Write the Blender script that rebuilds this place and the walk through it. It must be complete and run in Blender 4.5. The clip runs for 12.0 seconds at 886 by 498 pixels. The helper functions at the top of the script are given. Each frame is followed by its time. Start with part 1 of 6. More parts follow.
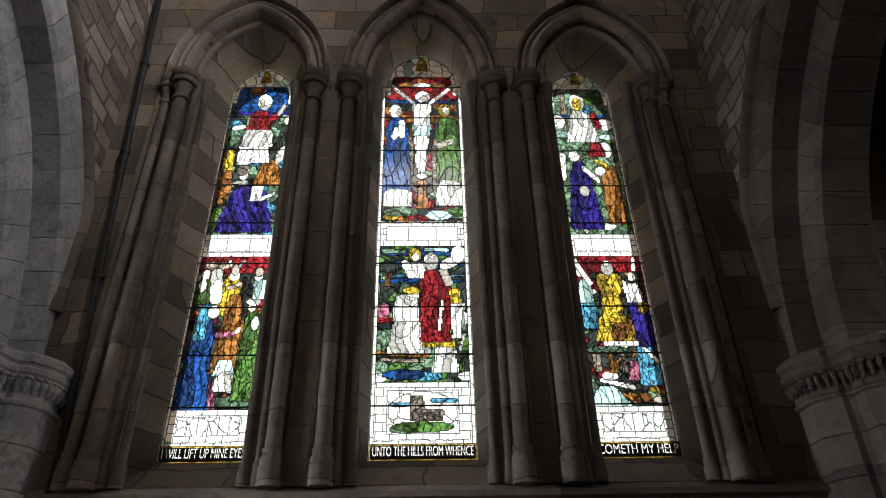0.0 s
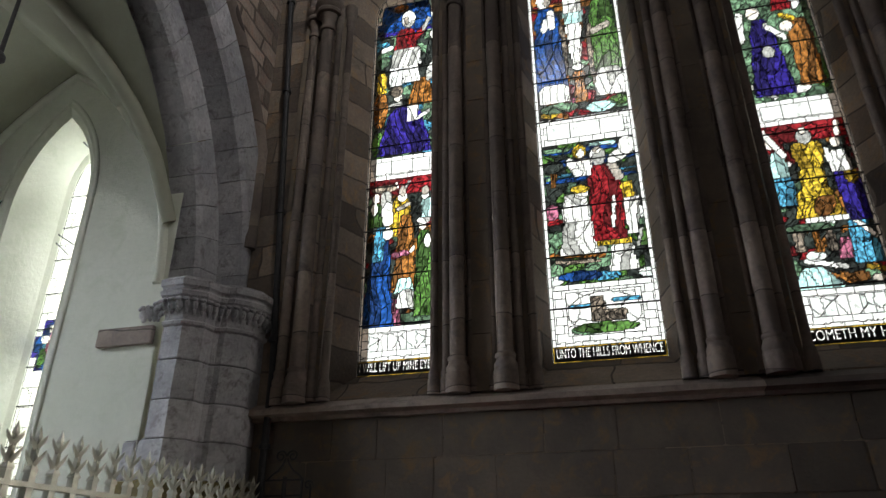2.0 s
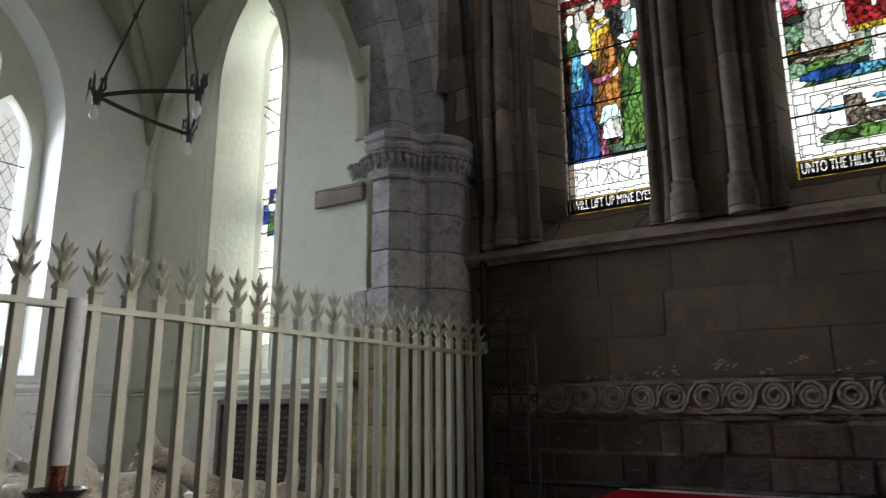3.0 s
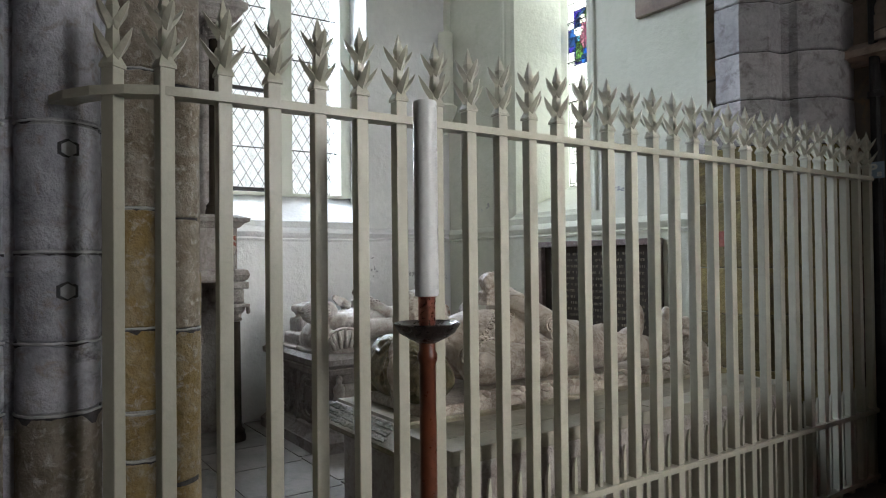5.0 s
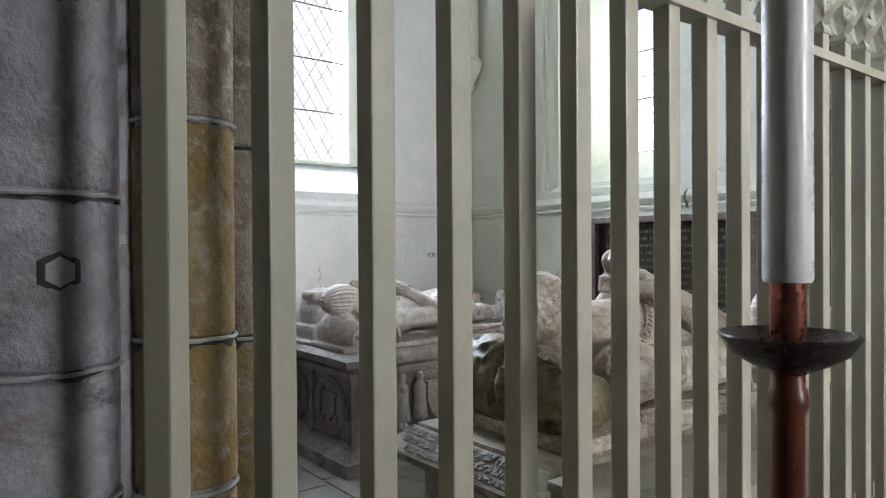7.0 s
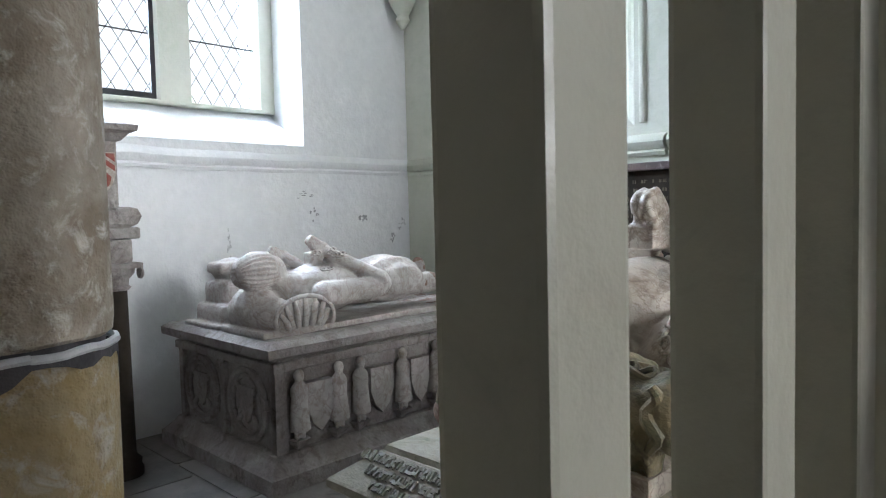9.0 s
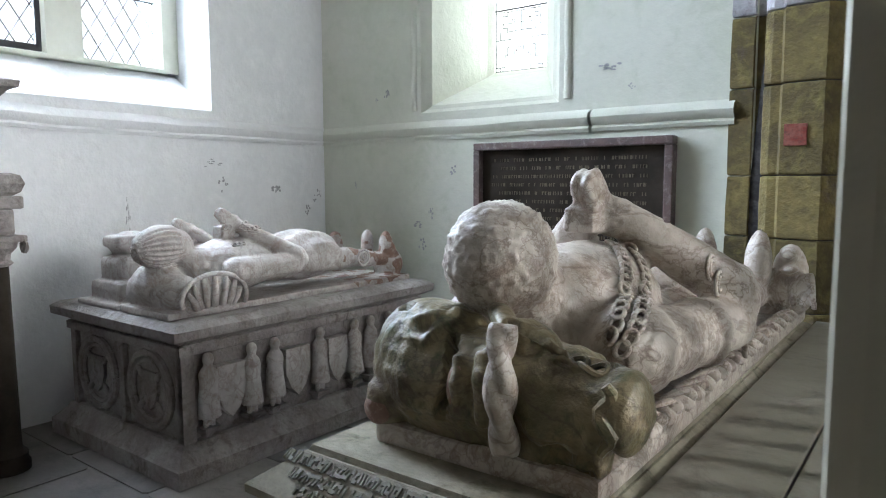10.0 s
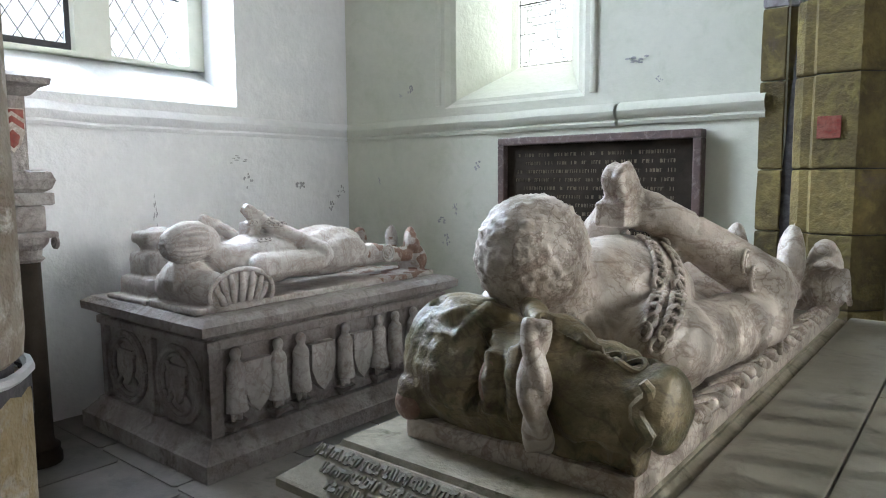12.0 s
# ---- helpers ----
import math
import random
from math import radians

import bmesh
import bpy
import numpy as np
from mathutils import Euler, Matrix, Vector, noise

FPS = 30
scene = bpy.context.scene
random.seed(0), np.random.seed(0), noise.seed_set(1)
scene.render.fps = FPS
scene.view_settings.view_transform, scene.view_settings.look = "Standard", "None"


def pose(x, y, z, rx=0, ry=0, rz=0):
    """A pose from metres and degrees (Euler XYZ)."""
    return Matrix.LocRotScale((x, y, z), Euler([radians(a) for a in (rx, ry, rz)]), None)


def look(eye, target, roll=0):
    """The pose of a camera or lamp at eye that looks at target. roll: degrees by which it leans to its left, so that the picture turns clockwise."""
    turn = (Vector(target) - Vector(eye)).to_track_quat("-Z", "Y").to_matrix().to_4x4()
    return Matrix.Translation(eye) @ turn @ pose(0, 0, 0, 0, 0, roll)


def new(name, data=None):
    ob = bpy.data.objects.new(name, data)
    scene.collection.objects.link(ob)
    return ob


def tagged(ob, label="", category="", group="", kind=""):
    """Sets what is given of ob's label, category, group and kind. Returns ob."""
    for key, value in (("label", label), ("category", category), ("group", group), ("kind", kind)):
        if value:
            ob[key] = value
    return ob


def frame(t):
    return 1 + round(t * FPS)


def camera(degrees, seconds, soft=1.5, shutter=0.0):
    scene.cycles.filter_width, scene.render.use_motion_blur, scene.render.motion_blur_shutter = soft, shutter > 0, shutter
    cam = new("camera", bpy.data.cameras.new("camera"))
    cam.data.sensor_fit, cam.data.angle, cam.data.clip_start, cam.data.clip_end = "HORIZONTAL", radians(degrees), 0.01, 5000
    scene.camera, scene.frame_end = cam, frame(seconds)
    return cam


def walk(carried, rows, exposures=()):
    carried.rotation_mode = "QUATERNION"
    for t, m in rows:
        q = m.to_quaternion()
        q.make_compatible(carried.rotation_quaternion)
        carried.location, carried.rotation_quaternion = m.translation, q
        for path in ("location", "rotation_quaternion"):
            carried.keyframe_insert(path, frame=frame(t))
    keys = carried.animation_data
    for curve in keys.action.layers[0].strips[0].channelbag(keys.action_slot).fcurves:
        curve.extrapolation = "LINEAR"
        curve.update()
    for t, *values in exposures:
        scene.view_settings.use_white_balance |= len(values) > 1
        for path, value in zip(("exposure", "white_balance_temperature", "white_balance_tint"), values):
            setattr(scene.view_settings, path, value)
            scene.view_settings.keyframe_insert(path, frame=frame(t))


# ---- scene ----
DEG = 66.5
cam = camera(DEG, 12.0, soft=1.1, shutter=0.12)
PATH = [
    (0, 3.092, -1.476, 1.638, 32.27, 1.09, -1.60),
    (0.5, 3.165, -1.499, 1.542, 36.66, 1.16, -1.07),
    (1, 3.205, -1.481, 1.521, 41.05, 1.04, -0.53),
    (1.5, 3.234, -1.384, 1.590, 36.18, 1.12, 4.65),
    (2, 3.160, -1.250, 1.641, 25.20, 0.05, 14.63),
    (2.5, 3.035, -1.108, 1.672, 17.45, 0.05, 20.64),
    (3, 2.875, -0.920, 1.623, 12.93, 0.42, 31.72),
    (3.5, 2.637, -0.737, 1.585, 6.51, -0.30, 43.97),
    (5.5, 1.892, -0.614, 1.530, 0.68, 0.52, 55.80),
    (6, 1.554, -0.585, 1.517, 0.33, 0.19, 55.84),
    (6.5, 1.203, -0.605, 1.481, -0.57, 0.79, 54.72),
    (7, 0.915, -0.585, 1.488, -0.52, 0.40, 51.81),
    (7.5, 0.675, -0.497, 1.475, -0.77, 0.06, 49.62),
    (9.3, 0.062, -0.129, 1.393, -3.88, 1.02, 42.85),
    (9.5, 0.028, -0.112, 1.403, -4.46, 0.49, 41.36),
    (10, -0.012, -0.105, 1.421, -5.66, 0.17, 37.08),
    (10.5, -0.043, -0.108, 1.385, -5.62, 1.34, 36.86),
    (11, -0.043, -0.106, 1.404, -5.63, 0.45, 38.42),
    (11.5, -0.045, -0.107, 1.403, -5.25, 0.59, 38.82),
    (12, -0.040, -0.109, 1.415, -5.96, 0.40, 38.82),
]
walk(cam, [(t, pose(x, y, z, 90 + p, r, w)) for t, x, y, z, p, r, w in PATH],
     exposures=[(0.0, -0.4, 6850, 10), (1.5, -0.45, 6850, 10), (2.5, -0.68, 6700, 10), (3.2, -0.5, 6800, 10), (3.7, -0.2, 6750, 10), (5.5, -0.15, 6350, 10), (6.3, -0.12, 6300, 10), (7.5, 0.5, 6250, 10),
                (9.5, 0.35, 6000, 10), (10.3, 0.35, 6150, 10), (12.0, 0.35, 6250, 10)])

# ---- daylight ----
world = bpy.data.worlds.new("overcast_sky")
world.use_nodes = True
scene.world = world
wn = world.node_tree.nodes
sky = wn.new("ShaderNodeTexSky")
sky.sky_type, sky.sun_disc = "NISHITA", False
sky.sun_elevation, sky.sun_rotation = radians(42), radians(-35)
wn["Background"].inputs["Strength"].default_value = 0.12
world.node_tree.links.new(sky.outputs[0], wn["Background"].inputs[0])
sun = new("sun", bpy.data.lights.new("sun", "SUN"))
sun.data.energy, sun.data.angle, sun.data.color = 0.6, radians(12), (1, .97, .92)
sun.matrix_world = look((-8, 20, 18), (-2, 1, 1))


def area_lamp(name, eye, target, w, h, power, color=(1, 1, 1)):
    """A rectangular area lamp: overcast sky just outside a window opening, or an added fill."""
    ob = new(name, bpy.data.lights.new(name, "AREA"))
    ob.data.shape, ob.data.size, ob.data.size_y, ob.data.energy, ob.data.color = "RECTANGLE", w, h, power, color
    ob.matrix_world = look(eye, target)
    return ob


# daylight at the east lancets, the chapel's east lancet and north window, then added fills
for lx, lw, lp in ((1.0, 1.1, 4), (3.12, 1.3, 5), (5.24, 1.1, 3)):
    area_lamp("lancet_daylight", (lx, 5.75, 6.1), (lx, 0, 6.1), lw, 5.6, lp)
area_lamp("chapel_east_daylight", (-2.72, 5.0, 4.4), (-2.72, 0, 3.4), 1.7, 4.8, 310, (.88, .95, 1))
area_lamp("chapel_north_daylight", (-6.3, 1.61, 4.6), (0, 1.61, .8), 2.6, 4.2, 900, (.74, .84, .98)).data.spread = radians(118)
# added fill under the roof, no opening there; brightens the upper east wall
choir_fill = area_lamp("nave_daylight", (3.0, -2.6, 13.2), (3.0, 4.4, 9.9), 3.0, 1.2, 46)
choir_fill.data.spread = radians(75)
# added lamp for southerly light on railing and pier; its opening is unseen
south_fill = area_lamp("south_window_daylight", (8.74, 3.4, 3.9), (-.4, 1.4, 2.4), 1.7, 3.6, 42, (.98, .97, .94))
south_fill.data.spread = radians(52)
# added narrow lamp that throws bar shadows on the slate slabs
low_fill = area_lamp("south_window_low_daylight", (8.72, 3.4, 3.9), (-.4, 1.7, 1.6), .9, 3.0, 10, (.98, .97, .94))
low_fill.data.spread = radians(24)
# added fill high inside the south wall, without a window; lifts the north wall
north_fill = area_lamp("clerestory_daylight", (6.2, -2.6, 11.6), (-.4, 2.6, 8.6), 1.4, 1.6, 55, (.92, .96, 1))
north_fill.data.spread = radians(50)


def sky_backdrop(name, place, w, h, strength):
    """Plain overcast sky seen through a window."""
    m = bpy.data.materials.new("overcast_" + name)
    m.use_nodes = True
    nn = m.node_tree.nodes
    nn.remove(nn["Principled BSDF"])
    em = nn.new("ShaderNodeEmission")
    em.inputs[0].default_value, em.inputs[1].default_value = (.97, 1, 1, 1), strength
    m.node_tree.links.new(em.outputs[0], nn["Material Output"].inputs[0])
    me = bpy.data.meshes.new(name)
    me.from_pydata([(-w / 2, 0, -h / 2), (w / 2, 0, -h / 2), (w / 2, 0, h / 2), (-w / 2, 0, h / 2)], [], [(0, 1, 2, 3)])
    me.materials.append(m)
    ob = new(name, me)
    ob.matrix_world = place
    return tagged(ob, "plain bright overcast sky outside the windows", "sky", kind="structure")


sky_backdrop("backdrop", pose(3.1, 9.5, 13.5), 18, 27, 2.4)
sky_backdrop("backdrop", pose(-2.6, 8.0, 6.5), 9, 12, 3.0)
sky_backdrop("backdrop", pose(-9.0, 3.0, 6.0, 0, 0, 90), 18, 14, 1.3)

# ---- materials ----
def material(name, c1, c2, c3=None, scale=3.0, fine=40.0, rough=0.8, bump=0.25, metal=0.0, spec=0.4, stain=None, amount=0.5, spread=0.12,
             courses=None, vary=0.0, dist=0.01, grain=.13, vein=None, vein_scale=5.0, net=0.0):
    """Grain at two scales, blotches, optional stain and optional courses of masonry (axis, length, height, joint)."""
    m = bpy.data.materials.new(name)
    m.use_nodes = True
    n, l = m.node_tree.nodes, m.node_tree.links
    b = n["Principled BSDF"]
    geo = n.new("ShaderNodeNewGeometry")

    def noise_node(s, detail=5.0, rough_=0.6, distort=0.0):
        k = n.new("ShaderNodeTexNoise")
        k.inputs["Scale"].default_value, k.inputs["Detail"].default_value = s, detail
        k.inputs["Roughness"].default_value, k.inputs["Distortion"].default_value = rough_, distort
        l.new(geo.outputs["Position"], k.inputs["Vector"])
        return k

    def ramp(src, a, b_, ca=(0, 0, 0, 1), cb=(1, 1, 1, 1)):
        r = n.new("ShaderNodeValToRGB")
        r.color_ramp.elements[0].position, r.color_ramp.elements[1].position = a, b_
        r.color_ramp.elements[0].color, r.color_ramp.elements[1].color = ca, cb
        l.new(src, r.inputs[0])
        return r

    def mix(fac, a, b_, kind="MIX"):
        x = n.new("ShaderNodeMix")
        x.data_type, x.blend_type = "RGBA", kind
        for sock, v in ((0, fac), (6, a), (7, b_)):
            if hasattr(v, "is_linked"):
                l.new(v, x.inputs[sock])
            elif isinstance(v, (tuple, list)):
                x.inputs[sock].default_value = (*v[:3], 1)
            else:
                x.inputs[sock].default_value = v
        return x.outputs[2]

    big, small = noise_node(scale, 6, .62, .3), noise_node(fine, 4, .65)
    col = mix(ramp(big.outputs[0], .5 - spread, .5 + spread).outputs[0], c1, c2)
    if c3:
        mid = noise_node(scale * 3.1, 6, .7, .6)
        col = mix(ramp(mid.outputs[0], .52, .68).outputs[0], col, c3)
    grains = ramp(small.outputs[0], .25, .75, (1 - grain, 1 - grain, 1 - grain, 1), (1 + grain * .5, 1 + grain * .5, 1 + grain * .5, 1))
    col = mix(.8, col, grains.outputs[0], "MULTIPLY")
    height = small.outputs[0]
    if stain:
        st = noise_node(scale * .7, 8, .72, 1.2)
        col = mix(ramp(st.outputs[0], .5 + .2 * (1 - amount), .62 + .2 * (1 - amount)).outputs[0], col, stain)
    if vein:
        vn = noise_node(vein_scale, 7, .6, 1.6)
        lo, hi = n.new("ShaderNodeMath"), n.new("ShaderNodeMath")
        lo.operation, hi.operation = "SUBTRACT", "ABSOLUTE"
        l.new(vn.outputs[0], lo.inputs[0])
        lo.inputs[1].default_value = .5
        l.new(lo.outputs[0], hi.inputs[0])
        col = mix(ramp(hi.outputs[0], .0, .035, (.62, .62, .62, 1), (0, 0, 0, 1)).outputs[0], col, vein)
    if net:
        warp, add_, vo = noise_node(net * .6, 4, .6), n.new("ShaderNodeMix"), n.new("ShaderNodeTexVoronoi")
        add_.data_type, add_.blend_type = "RGBA", "ADD"
        add_.inputs[0].default_value = .22
        l.new(geo.outputs["Position"], add_.inputs[6])
        l.new(warp.outputs[1], add_.inputs[7])
        vo.feature = "DISTANCE_TO_EDGE"
        vo.inputs["Scale"].default_value = net
        l.new(add_.outputs[2], vo.inputs["Vector"])
        patch = noise_node(net * .35, 3)
        fade = n.new("ShaderNodeMath")
        fade.operation = "MULTIPLY"
        l.new(ramp(vo.outputs["Distance"], .0, .07, (.75, .75, .75, 1), (0, 0, 0, 1)).outputs[0], fade.inputs[0])
        l.new(ramp(patch.outputs[0], .38, .60).outputs[0], fade.inputs[1])
        col = mix(fade.outputs[0], col, vein or (.2, .15, .12))
    if vary:
        info = n.new("ShaderNodeObjectInfo")
        r = ramp(info.outputs["Random"], 0, 1, (1 - vary, 1 - vary, 1 - vary, 1), (1 + vary, 1 + vary * .9, 1 + vary * .8, 1))
        col = mix(1.0, col, r.outputs[0], "MULTIPLY")
    add = n.new("ShaderNodeMath")
    add.operation = "MULTIPLY_ADD"
    l.new(big.outputs[0], add.inputs[0])
    add.inputs[1].default_value = 1.5
    l.new(height, add.inputs[2])
    height = add.outputs[0]
    if courses:
        axis, bl, bh, jt = courses
        sep, com = n.new("ShaderNodeSeparateXYZ"), n.new("ShaderNodeCombineXYZ")
        l.new(geo.outputs["Position"], sep.inputs[0])
        wob = noise_node(1.3, 3)
        wa = n.new("ShaderNodeMath")
        wa.operation = "MULTIPLY_ADD"
        l.new(wob.outputs[0], wa.inputs[0])
        wa.inputs[1].default_value = .16
        l.new(sep.outputs["Z"], wa.inputs[2])
        wob2 = noise_node(.9, 2)
        wx = n.new("ShaderNodeMath")
        wx.operation = "MULTIPLY_ADD"
        l.new(wob2.outputs[0], wx.inputs[0])
        wx.inputs[1].default_value = .5
        l.new(sep.outputs["XYZ".index(axis)], wx.inputs[2])
        l.new(wx.outputs[0], com.inputs[0])
        l.new(wa.outputs[0], com.inputs[1])
        br = n.new("ShaderNodeTexBrick")
        l.new(com.outputs[0], br.inputs["Vector"])
        for k, v in (("Scale", 1.0), ("Mortar Size", jt), ("Mortar Smooth", .3), ("Brick Width", bl), ("Row Height", bh), ("Bias", 0.0)):
            br.inputs[k].default_value = v
        br.inputs["Color1"].default_value, br.inputs["Color2"].default_value = (.40, .37, .36, 1), (1.5, 1.42, 1.34, 1)
        br.inputs["Mortar"].default_value = (.36, .34, .33, 1)
        br.offset_frequency, br.squash_frequency, br.squash = 2, 3, 1.35
        col = mix(.85, col, br.outputs["Color"], "MULTIPLY")
        sub = n.new("ShaderNodeMath")
        sub.operation = "MULTIPLY_ADD"
        l.new(br.outputs["Fac"], sub.inputs[0])
        sub.inputs[1].default_value = -1.6
        l.new(height, sub.inputs[2])
        height = sub.outputs[0]
    l.new(col, b.inputs["Base Color"])
    rr = ramp(small.outputs[0], .3, .7, (max(0, rough - .1),) * 3 + (1,), (min(1, rough + .1),) * 3 + (1,))
    l.new(rr.outputs[0], b.inputs["Roughness"])
    b.inputs["Metallic"].default_value, b.inputs["Specular IOR Level"].default_value = metal, spec
    bp = n.new("ShaderNodeBump")
    bp.inputs["Strength"].default_value, bp.inputs["Distance"].default_value = bump, dist
    l.new(height, bp.inputs["Height"])
    l.new(bp.outputs[0], b.inputs["Normal"])
    return m


def glass_material(name, color, density=1.0, low=.22, lines=.0):
    """Leaded glass: lets daylight through, tinted, with a streaky seedy body and a gloss."""
    m = bpy.data.materials.new(name)
    m.use_nodes = True
    n, l = m.node_tree.nodes, m.node_tree.links
    n.remove(n["Principled BSDF"])
    tr, gl, mx = n.new("ShaderNodeBsdfTransparent"), n.new("ShaderNodeBsdfGlossy"), n.new("ShaderNodeMixShader")
    tex, geo, rp = n.new("ShaderNodeTexNoise"), n.new("ShaderNodeNewGeometry"), n.new("ShaderNodeValToRGB")
    tex.inputs["Scale"].default_value, tex.inputs["Detail"].default_value, tex.inputs["Distortion"].default_value = 13, 8, 1.4
    l.new(geo.outputs["Position"], tex.inputs["Vector"])
    rp.color_ramp.elements[0].position, rp.color_ramp.elements[1].position = .32, .66
    rp.color_ramp.elements[0].color = (*[c * low * density for c in color], 1)
    rp.color_ramp.elements[1].color = (*[min(1, c * 1.25 + .02) * density for c in color], 1)
    l.new(tex.outputs[0], rp.inputs[0])
    mp, vn, su, ab, dr, mu = [n.new(k) for k in ("ShaderNodeMapping", "ShaderNodeTexNoise", "ShaderNodeMath", "ShaderNodeMath", "ShaderNodeValToRGB", "ShaderNodeMix")]
    mp.inputs["Scale"].default_value = (1, 1, .5)
    vn.inputs["Scale"].default_value, vn.inputs["Detail"].default_value, vn.inputs["Distortion"].default_value = 11, 4, .9
    su.operation, ab.operation, mu.data_type, mu.blend_type = "SUBTRACT", "ABSOLUTE", "RGBA", "MULTIPLY"
    su.inputs[1].default_value, mu.inputs[0].default_value = .5, lines
    dr.color_ramp.elements[0].position, dr.color_ramp.elements[1].position = .006, .034
    l.new(geo.outputs["Position"], mp.inputs[0])
    l.new(mp.outputs[0], vn.inputs["Vector"])
    l.new(vn.outputs[0], su.inputs[0])
    l.new(su.outputs[0], ab.inputs[0])
    l.new(ab.outputs[0], dr.inputs[0])
    l.new(rp.outputs[0], mu.inputs[6])
    l.new(dr.outputs[0], mu.inputs[7])
    l.new(mu.outputs[2], tr.inputs[0])
    gl.inputs["Roughness"].default_value = .15
    mx.inputs[0].default_value = .04
    l.new(tr.outputs[0], mx.inputs[1])
    l.new(gl.outputs[0], mx.inputs[2])
    l.new(mx.outputs[0], n["Material Output"].inputs[0])
    return m


M_ASHLAR = material("brown_sandstone", (.20, .165, .14), (.29, .235, .19), (.33, .22, .13), 1.1, 28, .85, .5, stain=(.10, .085, .08), amount=.55,
                    courses=("X", .62, .34, .012), dist=.02, grain=.3)
M_RUBBLE = material("rubble_sandstone", (.27, .22, .19), (.40, .33, .28), (.36, .24, .19), 2.2, 24, .9, .8, stain=(.16, .14, .13), amount=.6,
                    courses=("Y", .42, .21, .02), dist=.035, grain=.3)
M_BLOCK = material("sandstone_block", (.14, .115, .095), (.20, .16, .125), (.26, .17, .09), 1.6, 30, .85, .5, stain=(.11, .095, .085), amount=.5, vary=.25)
M_SHAFT = material("dressed_stone", (.20, .165, .15), (.30, .25, .215), (.18, .155, .15), 1.6, 26, .85, .6, stain=(.10, .085, .08), amount=.6, vary=.14, grain=.25, courses=("X", 9.0, .62, .006))
M_WHITEW = material("flaked_whitewash", (.38, .37, .39), (.52, .51, .52), (.27, .245, .25), 3.2, 30, .9, .7, stain=(.13, .11, .11), amount=.55, vary=.14, grain=.25, dist=.015)
M_PIER = material("grey_pier_stone", (.30, .305, .345), (.47, .475, .53), (.30, .26, .24), 4.5, 34, .85, .8, stain=(.085, .08, .09), amount=.62, vary=.2, spread=.1, grain=.3, dist=.015)
M_OCHRE = material("ochre_stained_stone", (.27, .19, .075), (.34, .27, .16), (.44, .40, .35), 9, 30, .8, .8, stain=(.17, .12, .07), amount=.6, vary=.2, spread=.09, grain=.3, dist=.015)
M_OLIVE = material("olive_stained_stone", (.12, .095, .045), (.21, .165, .065), (.25, .205, .075), 2.6, 30, .85, .7, stain=(.13, .10, .085), amount=.62, vary=.3, grain=.35, dist=.02, spread=.09)
M_BROWNP = material("brown_mottled_stone", (.22, .18, .135), (.34, .30, .25), (.50, .47, .43), 11, 30, .85, .8, stain=(.17, .13, .10), amount=.6, vary=.2, grain=.3, dist=.015)
M_SOOT = material("dark_joint_stain", (.035, .033, .036), (.08, .075, .078), None, 20, 50, .9, .4)
M_PLASTER = material("white_limewash", (.84, .84, .84), (.79, .795, .80), (.86, .86, .86), 1.7, 16, .9, .45, stain=(.72, .72, .72), amount=.3, dist=.02, grain=.06)
M_CREAM = material("cream_plaster", (.64, .65, .55), (.69, .69, .60), (.60, .62, .51), 1.1, 18, .9, .35, stain=(.62, .62, .56), amount=.3, grain=.06, dist=.015)
M_BARE = material("bare_plaster_patch", (.46, .46, .47), (.34, .34, .34), None, 14, 60, .9, .6)
M_ALAB = material("veined_alabaster", (.43, .37, .31), (.54, .48, .415), (.33, .26, .20), 3.2, 34, .42, .35, stain=(.22, .165, .13), amount=.62, spread=.11, spec=.5, vein=(.19, .13, .10), vein_scale=4.0, dist=.012, grain=.18, net=17)
M_ALAB2 = material("grey_alabaster", (.47, .435, .40), (.58, .545, .51), (.33, .275, .24), 6, 46, .5, .3, stain=(.30, .25, .22), amount=.5, spread=.08, spec=.45, vein=(.34, .26, .22), vein_scale=5)
M_HELM = material("green_brown_alabaster", (.165, .14, .075), (.27, .215, .125), (.075, .085, .04), 4.5, 36, .42, .45, stain=(.10, .065, .045), amount=.66, spread=.1, spec=.5, vein=(.10, .07, .05), vein_scale=5, grain=.3, dist=.014)
M_SLABG = material("green_brown_slab", (.20, .175, .12), (.31, .28, .215), (.12, .11, .07), 3.5, 36, .75, .4, spec=.2, stain=(.30, .26, .20), amount=.5, grain=.3)
M_LETTERS = material("dark_raised_letters", (.115, .105, .065), (.17, .15, .095), None, 9, 40, .6, .3)
M_TOMB = material("weathered_tomb_stone", (.29, .255, .235), (.40, .365, .34), (.21, .175, .155), 4, 40, .75, .7, stain=(.12, .10, .09), amount=.62, spread=.09, grain=.3, dist=.015)
# limewash flakes; on the frieze scrolls the pale tone is painted-in light
M_LIT_RELIEF_LIME = material("lit_relief_and_limewash", (.42, .37, .325), (.54, .49, .44), (.28, .24, .21), 9, 40, .9, .6, stain=(.12, .10, .09), amount=.6, grain=.3)
M_MORTAR = material("pale_mortar", (.36, .32, .29), (.22, .19, .17), (.48, .44, .41), 9, 40, .95, .6, stain=(.10, .085, .08), amount=.6, grain=.3)
M_POINT = material("pale_pointing", (.52, .52, .53), (.40, .40, .41), None, 12, 50, .9, .4)
M_SLATE = material("grey_slate", (.27, .25, .20), (.34, .315, .255), (.22, .20, .16), 2.5, 40, .6, .15)
M_FLOOR = material("worn_flagstone", (.17, .155, .14), (.24, .22, .20), (.14, .13, .12), 1.8, 30, .7, .3, stain=(.10, .09, .085), amount=.4, vary=.2)
